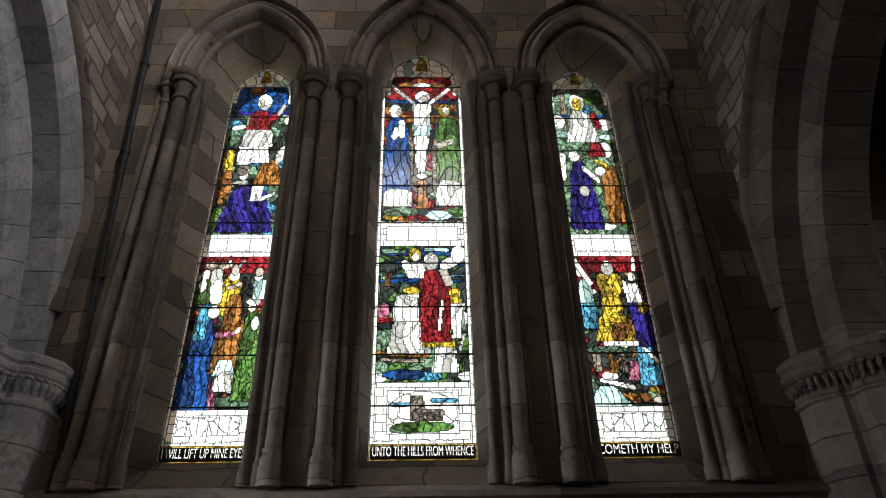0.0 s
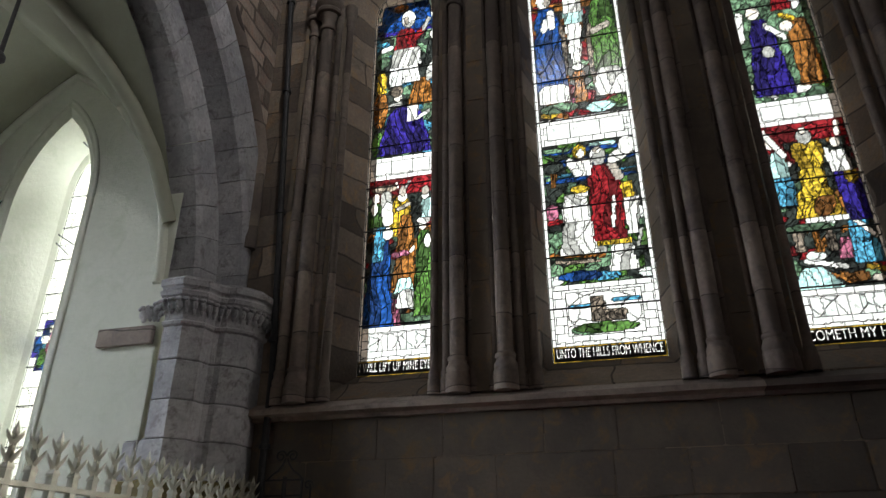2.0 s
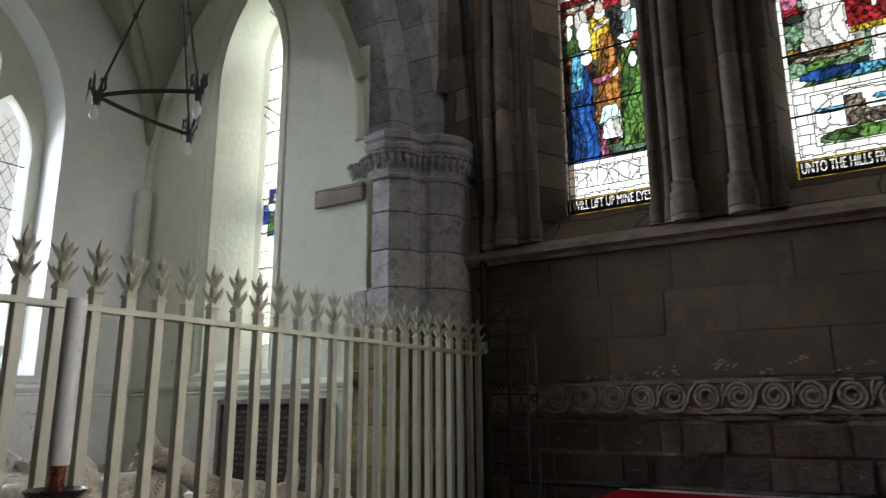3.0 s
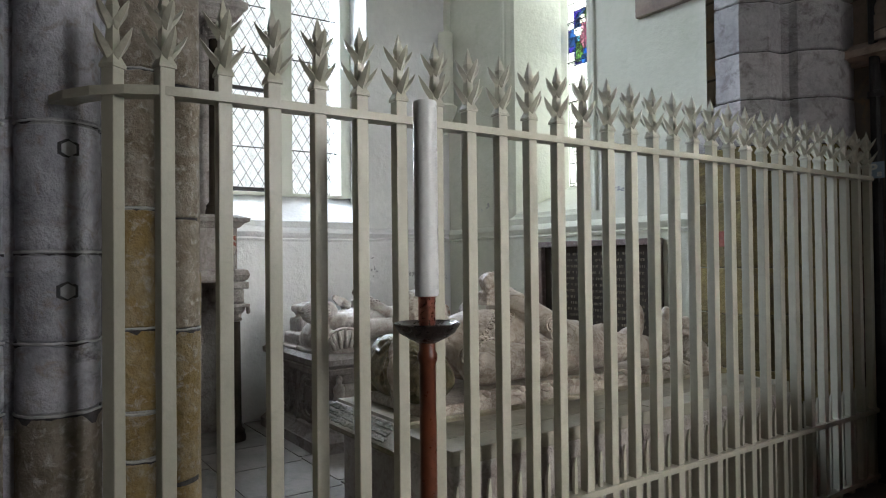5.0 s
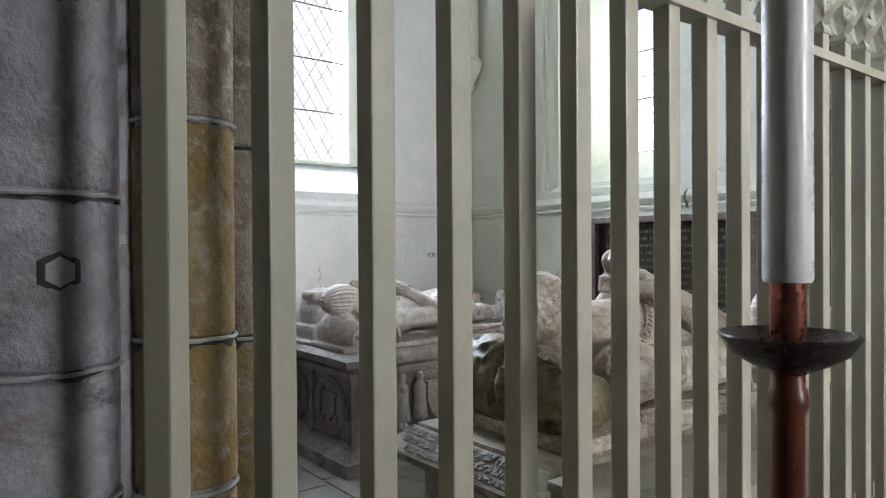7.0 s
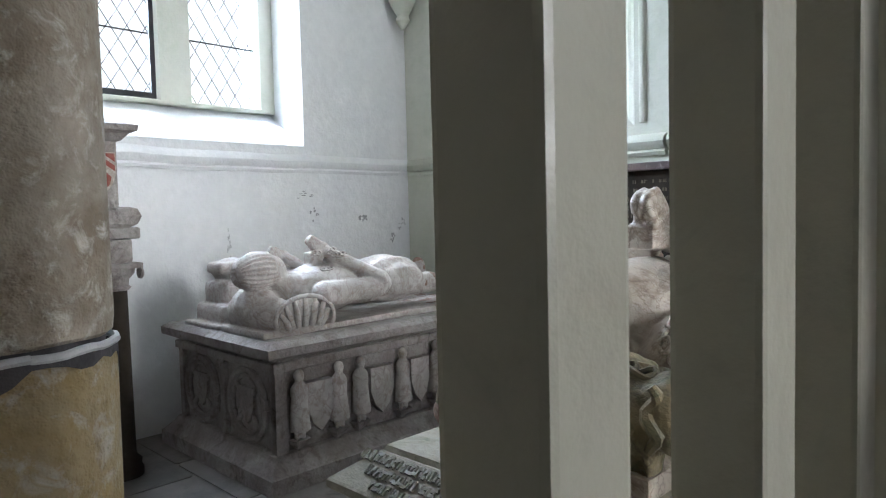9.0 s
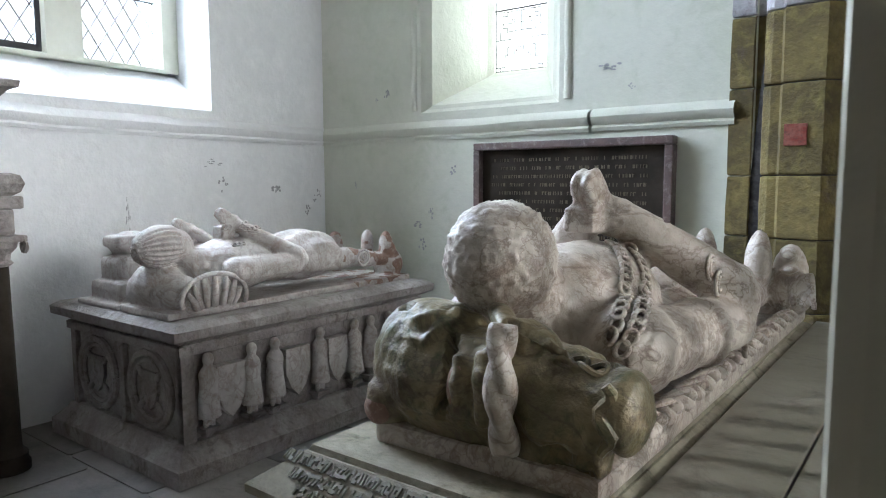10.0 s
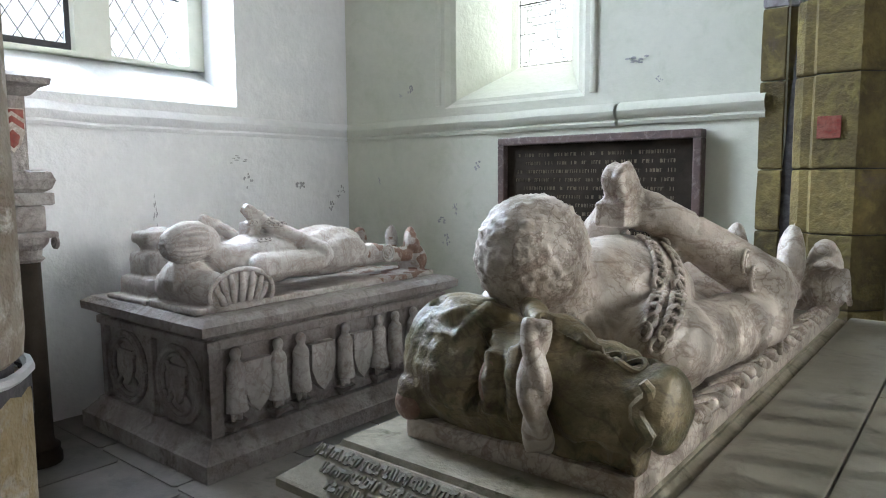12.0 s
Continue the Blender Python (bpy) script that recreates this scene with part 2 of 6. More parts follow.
M_CREAMP = material("cream_gloss_paint", (.47, .455, .37), (.50, .485, .395), (.44, .425, .345), 7, 60, .38, .12, spec=.5, stain=(.42, .39, .30), amount=.2, grain=.05)
M_IRON = material("black_iron", (.018, .018, .02), (.035, .033, .033), None, 12, 60, .55, .3, spec=.4)
M_LEAD = material("dark_lead", (.03, .03, .032), (.05, .05, .052), None, 20, 60, .6, .2)
M_BRONZE = material("dark_bronze", (.05, .042, .042), (.09, .07, .065), None, 14, 60, .3, .1, metal=.7)
M_COPPER = material("copper_socket", (.55, .22, .15), (.38, .13, .10), None, 25, 80, .3, .1, metal=.9)
M_WOOD = material("red_brown_wood", (.16, .045, .02), (.10, .025, .012), None, 9, 60, .35, .08, spec=.5)
M_OAK = material("plain_oak", (.30, .17, .07), (.22, .12, .05), None, 6, 60, .5, .1)
M_WAX = material("white_candle", (.80, .80, .80), (.78, .785, .79), None, 3, 40, .3, .01, spec=.5, grain=.015)
M_CLOTH = material("crimson_cloth", (.42, .008, .018), (.34, .006, .014), None, 8, 300, .95, .2, spec=.1)
M_LINEN = material("white_linen", (.78, .77, .75), (.70, .69, .68), None, 8, 300, .95, .2, spec=.1)
M_GOLD = material("gold_thread", (.62, .40, .10), (.50, .30, .07), None, 30, 200, .5, .2, metal=.3)
M_BOARD = material("brown_black_board", (.026, .020, .015), (.048, .037, .027), None, 5, 40, .75, .2, spec=.15)
M_INCISED = material("worn_gilt_lettering", (.20, .165, .11), (.11, .09, .06), None, 9, 60, .7, .2)
M_FRAMEB = material("dark_marble_frame", (.10, .075, .07), (.15, .10, .09), (.26, .21, .20), 7, 40, .45, .2)
M_CHIP = material("rusty_broken_alabaster", (.30, .19, .14), (.22, .13, .10), (.42, .34, .29), 14, 50, .6, .5, stain=(.46, .41, .37), amount=.55)
M_RED = material("painted_red", (.24, .045, .035), (.30, .11, .08), (.14, .06, .05), 24, 60, .8, .2)
M_SIGN = material("blue_grey_sign", (.33, .43, .56), (.37, .47, .60), None, 5, 60, .5, .05)
M_SIGNW = material("white_sign_paint", (.8, .8, .8), (.75, .75, .75), None, 5, 60, .6, .05)
M_BULB = material("frosted_bulb", (.85, .85, .83), (.80, .80, .78), None, 5, 60, .12, .02, spec=.6)
M_CEIL = material("olive_vault_plaster", (.36, .36, .28), (.31, .31, .24), None, 1.2, 20, .9, .25, grain=.06)
M_TIMBER = material("dark_roof_timber", (.10, .075, .055), (.07, .05, .04), None, 4, 40, .7, .3)


# ---- small builders ----
def part(name, bm, mat, parent=None, label="", smooth=False, kind=""):
    me = bpy.data.meshes.new(name)
    bmesh.ops.recalc_face_normals(bm, faces=bm.faces)
    if smooth:
        for f_ in bm.faces:
            f_.smooth = True
    bm.to_mesh(me)
    bm.free()
    for k in (mat if isinstance(mat, (list, tuple)) else [mat]):
        me.materials.append(k)
    if smooth and len(me.polygons) < 6000:
        me.set_sharp_from_angle(angle=radians(38))
    ob = new(name, me)
    if parent:
        ob.parent = parent
    if label or kind:
        tagged(ob, label=label, kind=kind)
    return ob


def thing(name, x, y, z, label, category, group="", rz=0, kind=""):
    ob = new(name)
    ob.empty_display_size = .1
    ob.matrix_world = pose(x, y, z, 0, 0, rz)
    return tagged(ob, label, category, group, kind)


def box(bm, x0, x1, y0, y1, z0, z1, bevel=0.0):
    r = bmesh.ops.create_cube(bm, size=1, matrix=Matrix.LocRotScale(((x0 + x1) / 2, (y0 + y1) / 2, (z0 + z1) / 2), None,
                              (abs(x1 - x0), abs(y1 - y0), abs(z1 - z0))))
    if bevel:
        es = list({e for v in r["verts"] for e in v.link_edges})
        bmesh.ops.bevel(bm, geom=es, offset=bevel, segments=2, affect="EDGES", profile=.6)
    return bm


def boxed(*a, bevel=0.0):
    return box(bmesh.new(), *a, bevel=bevel)


def lathe(bm, profile, seg=20, center=(0, 0), arc=(0, 360)):
    """Turns (radius, z) pairs round the upright line through center."""
    full = arc[1] - arc[0] >= 360
    n = seg if full else seg + 1
    rings = []
    for r, z in profile:
        rings.append([bm.verts.new((center[0] + r * math.cos(radians(arc[0] + (arc[1] - arc[0]) * k / seg)),
                                    center[1] + r * math.sin(radians(arc[0] + (arc[1] - arc[0]) * k / seg)), z)) for k in range(n)])
    for a, b in zip(rings, rings[1:]):
        for k in range(seg):
            j = (k + 1) % n
            bm.faces.new((a[k], a[j], b[j], b[k]))
    if full:
        bm.faces.new(rings[0][::-1])
        bm.faces.new(rings[-1])
    return bm


def tube(bm, pts, r, seg=8, cap=True):
    """A round rod along a line of points; r is a number or one per point."""
    pts = [Vector(p) for p in pts]
    rs = r if isinstance(r, (list, tuple)) else [r] * len(pts)
    rings, ref = [], None
    for i, p in enumerate(pts):
        d = (pts[min(i + 1, len(pts) - 1)] - pts[max(i - 1, 0)]).normalized()
        if ref is None:
            ref = d.orthogonal().normalized()
        ref = (ref - d * ref.dot(d)).normalized()
        side = d.cross(ref)
        rings.append([bm.verts.new(p + rs[i] * (math.cos(2 * math.pi * k / seg) * ref + math.sin(2 * math.pi * k / seg) * side)) for k in range(seg)])
    for a, b in zip(rings, rings[1:]):
        for k in range(seg):
            bm.faces.new((a[k], a[(k + 1) % seg], b[(k + 1) % seg], b[k]))
    if cap:
        bm.faces.new(rings[0][::-1])
        bm.faces.new(rings[-1])
    return bm


def blob(bm, c, r, rot=(0, 0, 0), u=14, v=9):
    """An ellipsoid."""
    m = Matrix.LocRotScale(c, Euler([radians(a) for a in rot]), r)
    bmesh.ops.create_uvsphere(bm, u_segments=u, v_segments=v, radius=1, matrix=m)
    return bm


def lancet(cx, hw, z0, zs, za, n=12):
    """The outline of a pointed opening, from its left foot over the apex to its right foot, as (x, z)."""
    h = za - zs
    rad = (hw * hw + h * h) / (2 * hw)
    top = math.asin(min(1, h / rad))
    left = [(cx + rad - hw - rad * math.cos(top * k / n), zs + rad * math.sin(top * k / n)) for k in range(n + 1)]
    right = [(2 * cx - x, z) for x, z in left[-2::-1]]
    return [(cx - hw, z0)] + left + right + [(cx + hw, z0)]


def on_y(y):
    return lambda u, v: (u, y, v)


def on_x(x):
    return lambda u, v: (x, u, v)


def sheet(bm, outline, holes, place):
    """A flat face with holes."""
    edges = []
    for loop in [outline] + holes:
        vs = [bm.verts.new(place(*p)) for p in loop]
        edges += [bm.edges.new((vs[k], vs[(k + 1) % len(vs)])) for k in range(len(vs))]
    bmesh.ops.triangle_fill(bm, use_beauty=True, use_dissolve=False, edges=edges)


def loft(bm, loops, closed=True):
    rows = [[bm.verts.new(p) for p in lp] for lp in loops]
    n = len(rows[0])
    for a, b in zip(rows, rows[1:]):
        for k in range(n if closed else n - 1):
            bm.faces.new((a[k], a[(k + 1) % n], b[(k + 1) % n], b[k]))


def sweep(bm, path, profile, frame_of, closed=False):
    """A moulding: the profile (u, v) carried along the path; frame_of(i) gives the two directions at point i."""
    loops = []
    for i, p in enumerate(path):
        du, dv = frame_of(i)
        loops.append([Vector(p) + du * u + dv * v for u, v in profile])
    rows = [[bm.verts.new(q) for q in lp] for lp in loops]
    m = len(profile)
    for a, b in zip(rows, rows[1:]):
        for k in range(m):
            bm.faces.new((a[k], a[(k + 1) % m], b[(k + 1) % m], b[k]))
    bm.faces.new(rows[0])
    bm.faces.new(rows[-1][::-1])


def arch_mould(bm, pts, place, normal, wid, deep):
    """A rounded moulding along an arch line pts (u, v) on a wall; normal points out of the wall."""
    P_ = [Vector(place(*p)) for p in pts]
    nrm = Vector(normal)

    def fr(i):
        d = (P_[min(i + 1, len(P_) - 1)] - P_[max(i - 1, 0)]).normalized()
        return d.cross(nrm), nrm
    prof = [(wid * math.cos(radians(a)) / 2, deep * math.sin(radians(a))) for a in range(0, 181, 30)]
    sweep(bm, P_, prof, fr)

# ---- setting: choir ----
XW, XE_, YF, CEIL = -0.42, 6.65, 4.45, 13.6


def structure(name, bm, mat, label, category, parent=None, smooth=False):
    return tagged(part(name, bm, mat, parent, smooth=smooth), label, category, kind="structure")


floor = structure("floor", boxed(-5.2, 8.6, -10.2, 6.2, -.3, -.012), M_FLOOR, "worn grey-brown stone floor of the church", "floor")

LANCETS = [dict(cx=.997, hw=.425, za=8.75, zf=9.05), dict(cx=3.117, hw=.531, za=9.05, zf=9.25), dict(cx=5.239, hw=.428, za=8.75, zf=9.05)]
ZB, YG = 3.40, 5.14
wall = bmesh.new()
holes = [lancet(w["cx"], .72, 3.02, 7.95, w["zf"]) for w in LANCETS]
rose_front = [(3.09 + .98 * math.cos(2 * math.pi * k / 32), 10.95 + .98 * math.sin(2 * math.pi * k / 32)) for k in range(32)]
rect = [(-1.3, -.3), (7.5, -.3), (7.5, CEIL), (-1.3, CEIL)]
sheet(wall, rect, holes + [rose_front], on_y(YF))
for w, hole in zip(LANCETS, holes):
    spring = w["za"] - w["hw"] * 1.25
    inner = lancet(w["cx"], w["hw"], ZB, spring, w["za"])
    back = lancet(w["cx"], w["hw"] + .08, ZB - .05, spring, w["za"] + .08)
    step = lancet(w["cx"], .67, 3.06, 7.95, w["zf"] - .06)
    loft(wall, [[on_y(YF)(*p) for p in hole], [on_y(YF + .22)(*p) for p in step], [on_y(YG)(*p) for p in inner], [on_y(YG + .5)(*p) for p in back]])
rose_in = [(3.09 + .66 * math.cos(2 * math.pi * k / 32), 10.95 + .66 * math.sin(2 * math.pi * k / 32)) for k in range(32)]
loft(wall, [[on_y(YF)(*p) for p in rose_front], [on_y(YF + .1)(3.09 + (p[0] - 3.09) * .86, 10.95 + (p[1] - 10.95) * .86) for p in rose_front],
            [on_y(YF + .115)(*p) for p in rose_in], [on_y(YF + .20)(*p) for p in rose_in]])
east_wall = structure("wall_east", wall, M_ASHLAR, "brown sandstone east wall with three tall lancet openings", "wall")

# mouldings round each lancet, hood moulds, shafts, capitals and bases
for w, hole in zip(LANCETS, holes):
    for grow, wid, deep, yy in ((.05, .12, .11, YF), (.16, .07, .06, YF), (.24, .075, .13, YF), (-.03, .09, .06, YF + .13)):
        arc = [p for p in lancet(w["cx"], .71 + grow, 7.76, 7.95, w["zf"] + grow * 1.1, 16)]
        bm = bmesh.new()
        arch_mould(bm, arc, on_y(yy), (0, -1, 0), wid, deep)
        part("arch_moulding", bm, M_SHAFT, east_wall, smooth=True)
SHAFTX = [.10, .298, 1.834, 2.255, 3.973, 4.388, 5.838, 6.04]
for k, sx in enumerate(SHAFTX):
    r, sy = (.072, YF - .10) if 0 < k < 7 else (.05, YF - .04)
    bm = bmesh.new()
    lathe(bm, [(r * 1.5, 2.98), (r * 1.5, 3.15), (r * 1.3, 3.155), (r * 1.42, 3.18), (r * 1.42, 3.21), (r * 1.2, 3.235), (r * 1.12, 3.26), (r * 1.28, 3.275), (r * 1.28, 3.295), (r, 3.31), (r, 4.6), (r * 1.05, 4.61),
               (r * 1.05, 4.65), (r, 4.66), (r, 7.36), (r * 1.3, 7.365), (r * 1.38, 7.385), (r * 1.3, 7.405), (r * 1.02, 7.41), (r * 1.05, 7.48), (r * 1.35, 7.55), (r * 1.6, 7.585), (r * 1.55, 7.59),
               (r * 2.05, 7.60), (r * 2.22, 7.63), (r * 2.05, 7.66), (r * 1.75, 7.67), (r * 2.2, 7.70), (r * 2.35, 7.73), (r * 2.35, 7.77), (r * 1.2, 7.80)], 24, (sx, sy))
    part("shaft", bm, M_SHAFT, east_wall, "dark brown stone shaft with a moulded bell capital", smooth=True)

for x0, x1 in ((-.02, .04), (.42, .50), (1.63, 1.71), (1.955, 2.135), (2.38, 2.46), (3.77, 3.85), (4.095, 4.27), (4.51, 4.59), (5.64, 5.72), (6.12, 6.2)):
    wide = x1 - x0 > .1
    bm = bmesh.new()
    for k, za in enumerate(np.arange(3.0, 7.58, .51)):
        zb = min(za + .506, 7.60)
        j = .003 * math.sin(k * 7.1 + x0 * 13)
        box(bm, x0 + j, x1 + j, YF - (.075 if wide else .04) + j, YF + .05, za, zb, bevel=.006)
    part("pilaster_strip" if wide else "roll_strip", bm, M_BLOCK, east_wall, "square stone strip between the shafts")

for rx in (.42, .55, 1.60, 1.715, 1.95, 2.14, 2.375, 2.50, 3.73, 3.855, 4.09, 4.275, 4.505, 4.64, 5.60, 5.72):
    bm = bmesh.new()
    lathe(bm, [(.062, 3.0), (.062, 3.12), (.05, 3.14), (.055, 3.18), (.04, 3.22), (.04, 7.42), (.055, 7.45), (.05, 7.55), (.075, 7.66), (.075, 7.74), (.03, 7.77)], 12, (rx, YF - (.05 if .6 < rx % 2.12 < 1.5 else .03)))
    part("roll", bm, M_SHAFT, east_wall, "slender dark stone roll beside a shaft", smooth=True)

# string course below the lancets and carved scroll frieze lower down
bm = bmesh.new()
prof = [(0, 0), (0, .16), (-.03, .16), (-.12, .10), (-.13, .05), (-.06, .03), (-.05, 0)]
loft(bm, [[(x, YF + u, 2.84 + v) for u, v in prof] for x in (XW - .0, XE_)])
part("string_course", bm, M_SHAFT, east_wall, "moulded stone string course")
bm = bmesh.new()
prof = [(0, 0), (-.03, 0), (-.035, .03), (-.02, .04), (-.02, .21), (-.035, .22), (-.03, .25), (0, .25)]
loft(bm, [[(x, YF + u, 1.54 + v) for u, v in prof] for x in (.05, XE_)])
frieze = part("scroll_frieze", bm, M_SHAFT, east_wall, "carved band of running scrolls")

# choir side walls: pointed arches with two orders of voussoirs
ARC_C, Z_SP, Z_AP = 2.03, 4.0, 7.75


def side_wall(name, x_face, x_back, label):
    bm = bmesh.new()
    for xf, hw, za in ((x_face, 2.68, 7.75), (x_back, 2.05, 7.05)):
        hole = [(min(max(y, -.7), 4.43), z) for y, z in lancet(ARC_C, hw, -.28, Z_SP, za, 16)]
        sheet(bm, [(-10.2, -.3), (YF + (0 if xf == x_face else -.565), -.3), (YF + (0 if xf == x_face else -.565), CEIL), (-10.2, CEIL)],
              [[(min(y, YF - .02 if xf == x_face else 3.875), z) for y, z in hole]], on_x(xf))
    return structure(name, bm, M_RUBBLE, label, "wall")


north_wall = side_wall("wall_north", XW, -1.2, "rubble sandstone choir wall above a pointed arch")
south_wall = side_wall("wall_south", XE_, 7.45, "rubble sandstone choir wall above a pointed arch")


def voussoirs(parent, xs, hw_out, hw_in, za_out, za_in, mat, count):
    """One order of an arch, block by block, with open joints and chamfered edges."""
    n = 48
    out, inn = lancet(ARC_C, hw_out, Z_SP, Z_SP, za_out, n)[1:-1], lancet(ARC_C, hw_in, Z_SP, Z_SP, za_in, n)[1:-1]
    m = len(out) - 1
    xa, xb = xs
    d = .045 if xb > xa else -.045
    for k in range(count):
        a, b = k * m / count, (k + 1) * m / count
        ring = []
        for j in range(4):
            s = a + .05 + (b - a - .1) * j / 3
            i = min(int(s), m - 1)
            f_ = s - i
            ring.append(((out[i][0] + (out[i + 1][0] - out[i][0]) * f_, out[i][1] + (out[i + 1][1] - out[i][1]) * f_),
                         (inn[i][0] + (inn[i + 1][0] - inn[i][0]) * f_, inn[i][1] + (inn[i + 1][1] - inn[i][1]) * f_)))
        bm = bmesh.new()
        loops = []
        for o, q in ring:
            ch = .12
            q1 = (q[0] + (o[0] - q[0]) * ch, q[1] + (o[1] - q[1]) * ch)
            loops.append([(xa, o[0], o[1]), (xa, q1[0], q1[1]), (xa + d, q[0], q[1]), (xb, q[0], q[1]), (xb, o[0], o[1])])
        loops = [[(p[0], min(p[1], 4.46), p[2]) for p in lp] for lp in loops]
        loft(bm, loops)
        for lp, flip in ((loops[0], 1), (loops[-1], 0)):
            bm.faces.new([bm.verts.new(p) for p in (lp[::-1] if flip else lp)])
        bmesh.ops.remove_doubles(bm, verts=bm.verts, dist=.0005)
        part("voussoir", bm, mat, parent)


voussoirs(north_wall, (-.40, -.80), 2.72, 2.36, 7.80, 7.40, M_WHITEW, 26)
voussoirs(north_wall, (-.72, -1.24), 2.42, 2.03, 7.46, 7.02, M_WHITEW, 24)
voussoirs(south_wall, (6.63, 7.03), 2.72, 2.36, 7.80, 7.40, M_SHAFT, 26)
voussoirs(south_wall, (6.95, 7.47), 2.42, 2.03, 7.46, 7.02, M_SHAFT, 24)
for xf, wall_ob, sgn in ((XW, north_wall, 1), (XE_, south_wall, -1)):
    bm = bmesh.new()
    arc = [(min(y, 4.40), z) for y, z in lancet(ARC_C, 2.80, Z_SP, Z_SP, 7.90, 24)[3:-4]]
    arch_mould(bm, arc, on_x(xf), (sgn, 0, 0), .13, .09)
    part("hood_mould", bm, M_SHAFT, wall_ob, smooth=True)

structure("wall_west", boxed(-5.2, 8.6, -10.5, -10.2, -.3, CEIL), M_ASHLAR, "brown sandstone wall far behind", "wall")
bm = bmesh.new()
# unseen opening, added so the two south lamps can shine through
opening = lancet(3.4, .95, 1.9, 5.0, 6.1, 8)
for xx in (8.6, 8.9):
    sheet(bm, [(-10.5, -.3), (6.2, -.3), (6.2, CEIL), (-10.5, CEIL)], [opening], on_x(xx))
loft(bm, [[on_x(xx)(*p) for p in opening] for xx in (8.6, 8.9)])
structure("wall_aisle", bm, M_ASHLAR, "dark sandstone aisle wall with an unseen opening added for lamps", "wall")
structure("wall_aisle_east", boxed(7.5, 8.6, 4.4, 4.7, -.3, CEIL), M_ASHLAR, "dark sandstone aisle end wall", "wall")
bm = boxed(XW - .8, 8.9, -10.5, 5.6, CEIL, CEIL + .3)
for yy in np.arange(-9, 4.4, 1.1):
    box(bm, XW, XE_, yy - .1, yy + .1, CEIL - .3, CEIL)
structure("ceiling", bm, M_TIMBER, "dark timber roof high above the choir", "ceiling")

# ---- setting: side chapel ----
XN, YC = -4.27, 3.87
NW = dict(y0=.42, y1=2.80, zb=2.25, zs=4.55, za=6.2)
EWC, EWH = -2.75, .232


def pointed(u, c, hw, zs, za):
    h = za - zs
    rad = (hw * hw + h * h) / (2 * hw)
    d = max(0.0, min(abs(u - c), hw)) + rad - hw
    return zs + math.sqrt(max(0, rad * rad - d * d))


bm = bmesh.new()
c_n = (NW["y0"] + NW["y1"]) / 2
hw_n = (NW["y1"] - NW["y0"]) / 2
open_n = lancet(c_n, hw_n, 1.93, NW["zs"], NW["za"])
sheet(bm, [(-3.0, -.3), (YC + .9, -.3), (YC + .9, 7.6), (-3.0, 7.6)], [open_n], on_x(XN))
sheet(bm, [(-3.0, -.3), (YC + .9, -.3), (YC + .9, 7.6), (-3.0, 7.6)], [lancet(c_n, hw_n + .02, 2.2, NW["zs"], NW["za"])], on_x(XN - .95))
loft(bm, [[on_x(XN)(*p) for p in open_n], [on_x(XN - .5)(*p) for p in lancet(c_n, hw_n + .02, NW["zb"] - .03, NW["zs"], NW["za"])],
          [on_x(XN - .95)(*p) for p in lancet(c_n, hw_n + .02, 2.2, NW["zs"], NW["za"])]])
chapel_north = structure("wall_chapel_north", bm, M_PLASTER, "uneven whitewashed chapel wall with flaked patches", "wall")
bm = bmesh.new()
open_e = lancet(-2.65, .57, 1.93, 5.25, 6.5)
glass_e = lancet(EWC, EWH, 2.28, 5.75, 6.3)
sheet(bm, [(XN, -.3), (-.9, -.3), (-.9, 7.6), (XN, 7.6)], [open_e], on_y(YC))
sheet(bm, [(XN, -.3), (-.95, -.3), (-.95, 7.6), (XN, 7.6)], [glass_e], on_y(YC + .9))
loft(bm, [[on_y(YC)(*p) for p in open_e], [on_y(YC + .03)(*p) for p in lancet(-2.65, .535, 1.955, 5.25, 6.44)],
          [on_y(YC + .05)(*p) for p in lancet(-2.65, .50, 1.985, 5.25, 6.38)],
          [on_y(YC + .58)(*p) for p in lancet(EWC, EWH + .03, 2.24, 5.75, 6.34)], [on_y(YC + .64)(*p) for p in glass_e], [on_y(YC + .9)(*p) for p in glass_e]])
chapel_east = structure("wall_chapel_east", bm, M_CREAM, "pale cream-washed chapel wall with a tall lancet", "wall")
structure("wall_chapel_west", boxed(-5.2, -1.2, -3.3, -3.0, -.3, 7.6), M_PLASTER, "whitewashed chapel wall", "wall")
bm = bmesh.new()
nx, ny = 40, 40
grid = [[bm.verts.new((XN + (-1.0 - XN) * i / nx, -3.0 + (YC + 3.0) * j / ny,
                       max(pointed(XN + (-1.0 - XN) * i / nx, -2.64, 1.66, 4.1, 6.95),
                           pointed(-3.0 + (YC + 3.0) * j / ny, .9, 3.05, 4.1, 7.1)))) for j in range(ny + 1)] for i in range(nx + 1)]
for i in range(nx):
    for j in range(ny):
        bm.faces.new((grid[i][j], grid[i + 1][j], grid[i + 1][j + 1], grid[i][j + 1]))
box(bm, -5.3, -1.0, -3.3, 4.8, 7.55, 7.7)
structure("ceiling_chapel", bm, M_CEIL, "pale plastered pointed vault of the chapel", "ceiling", smooth=True)

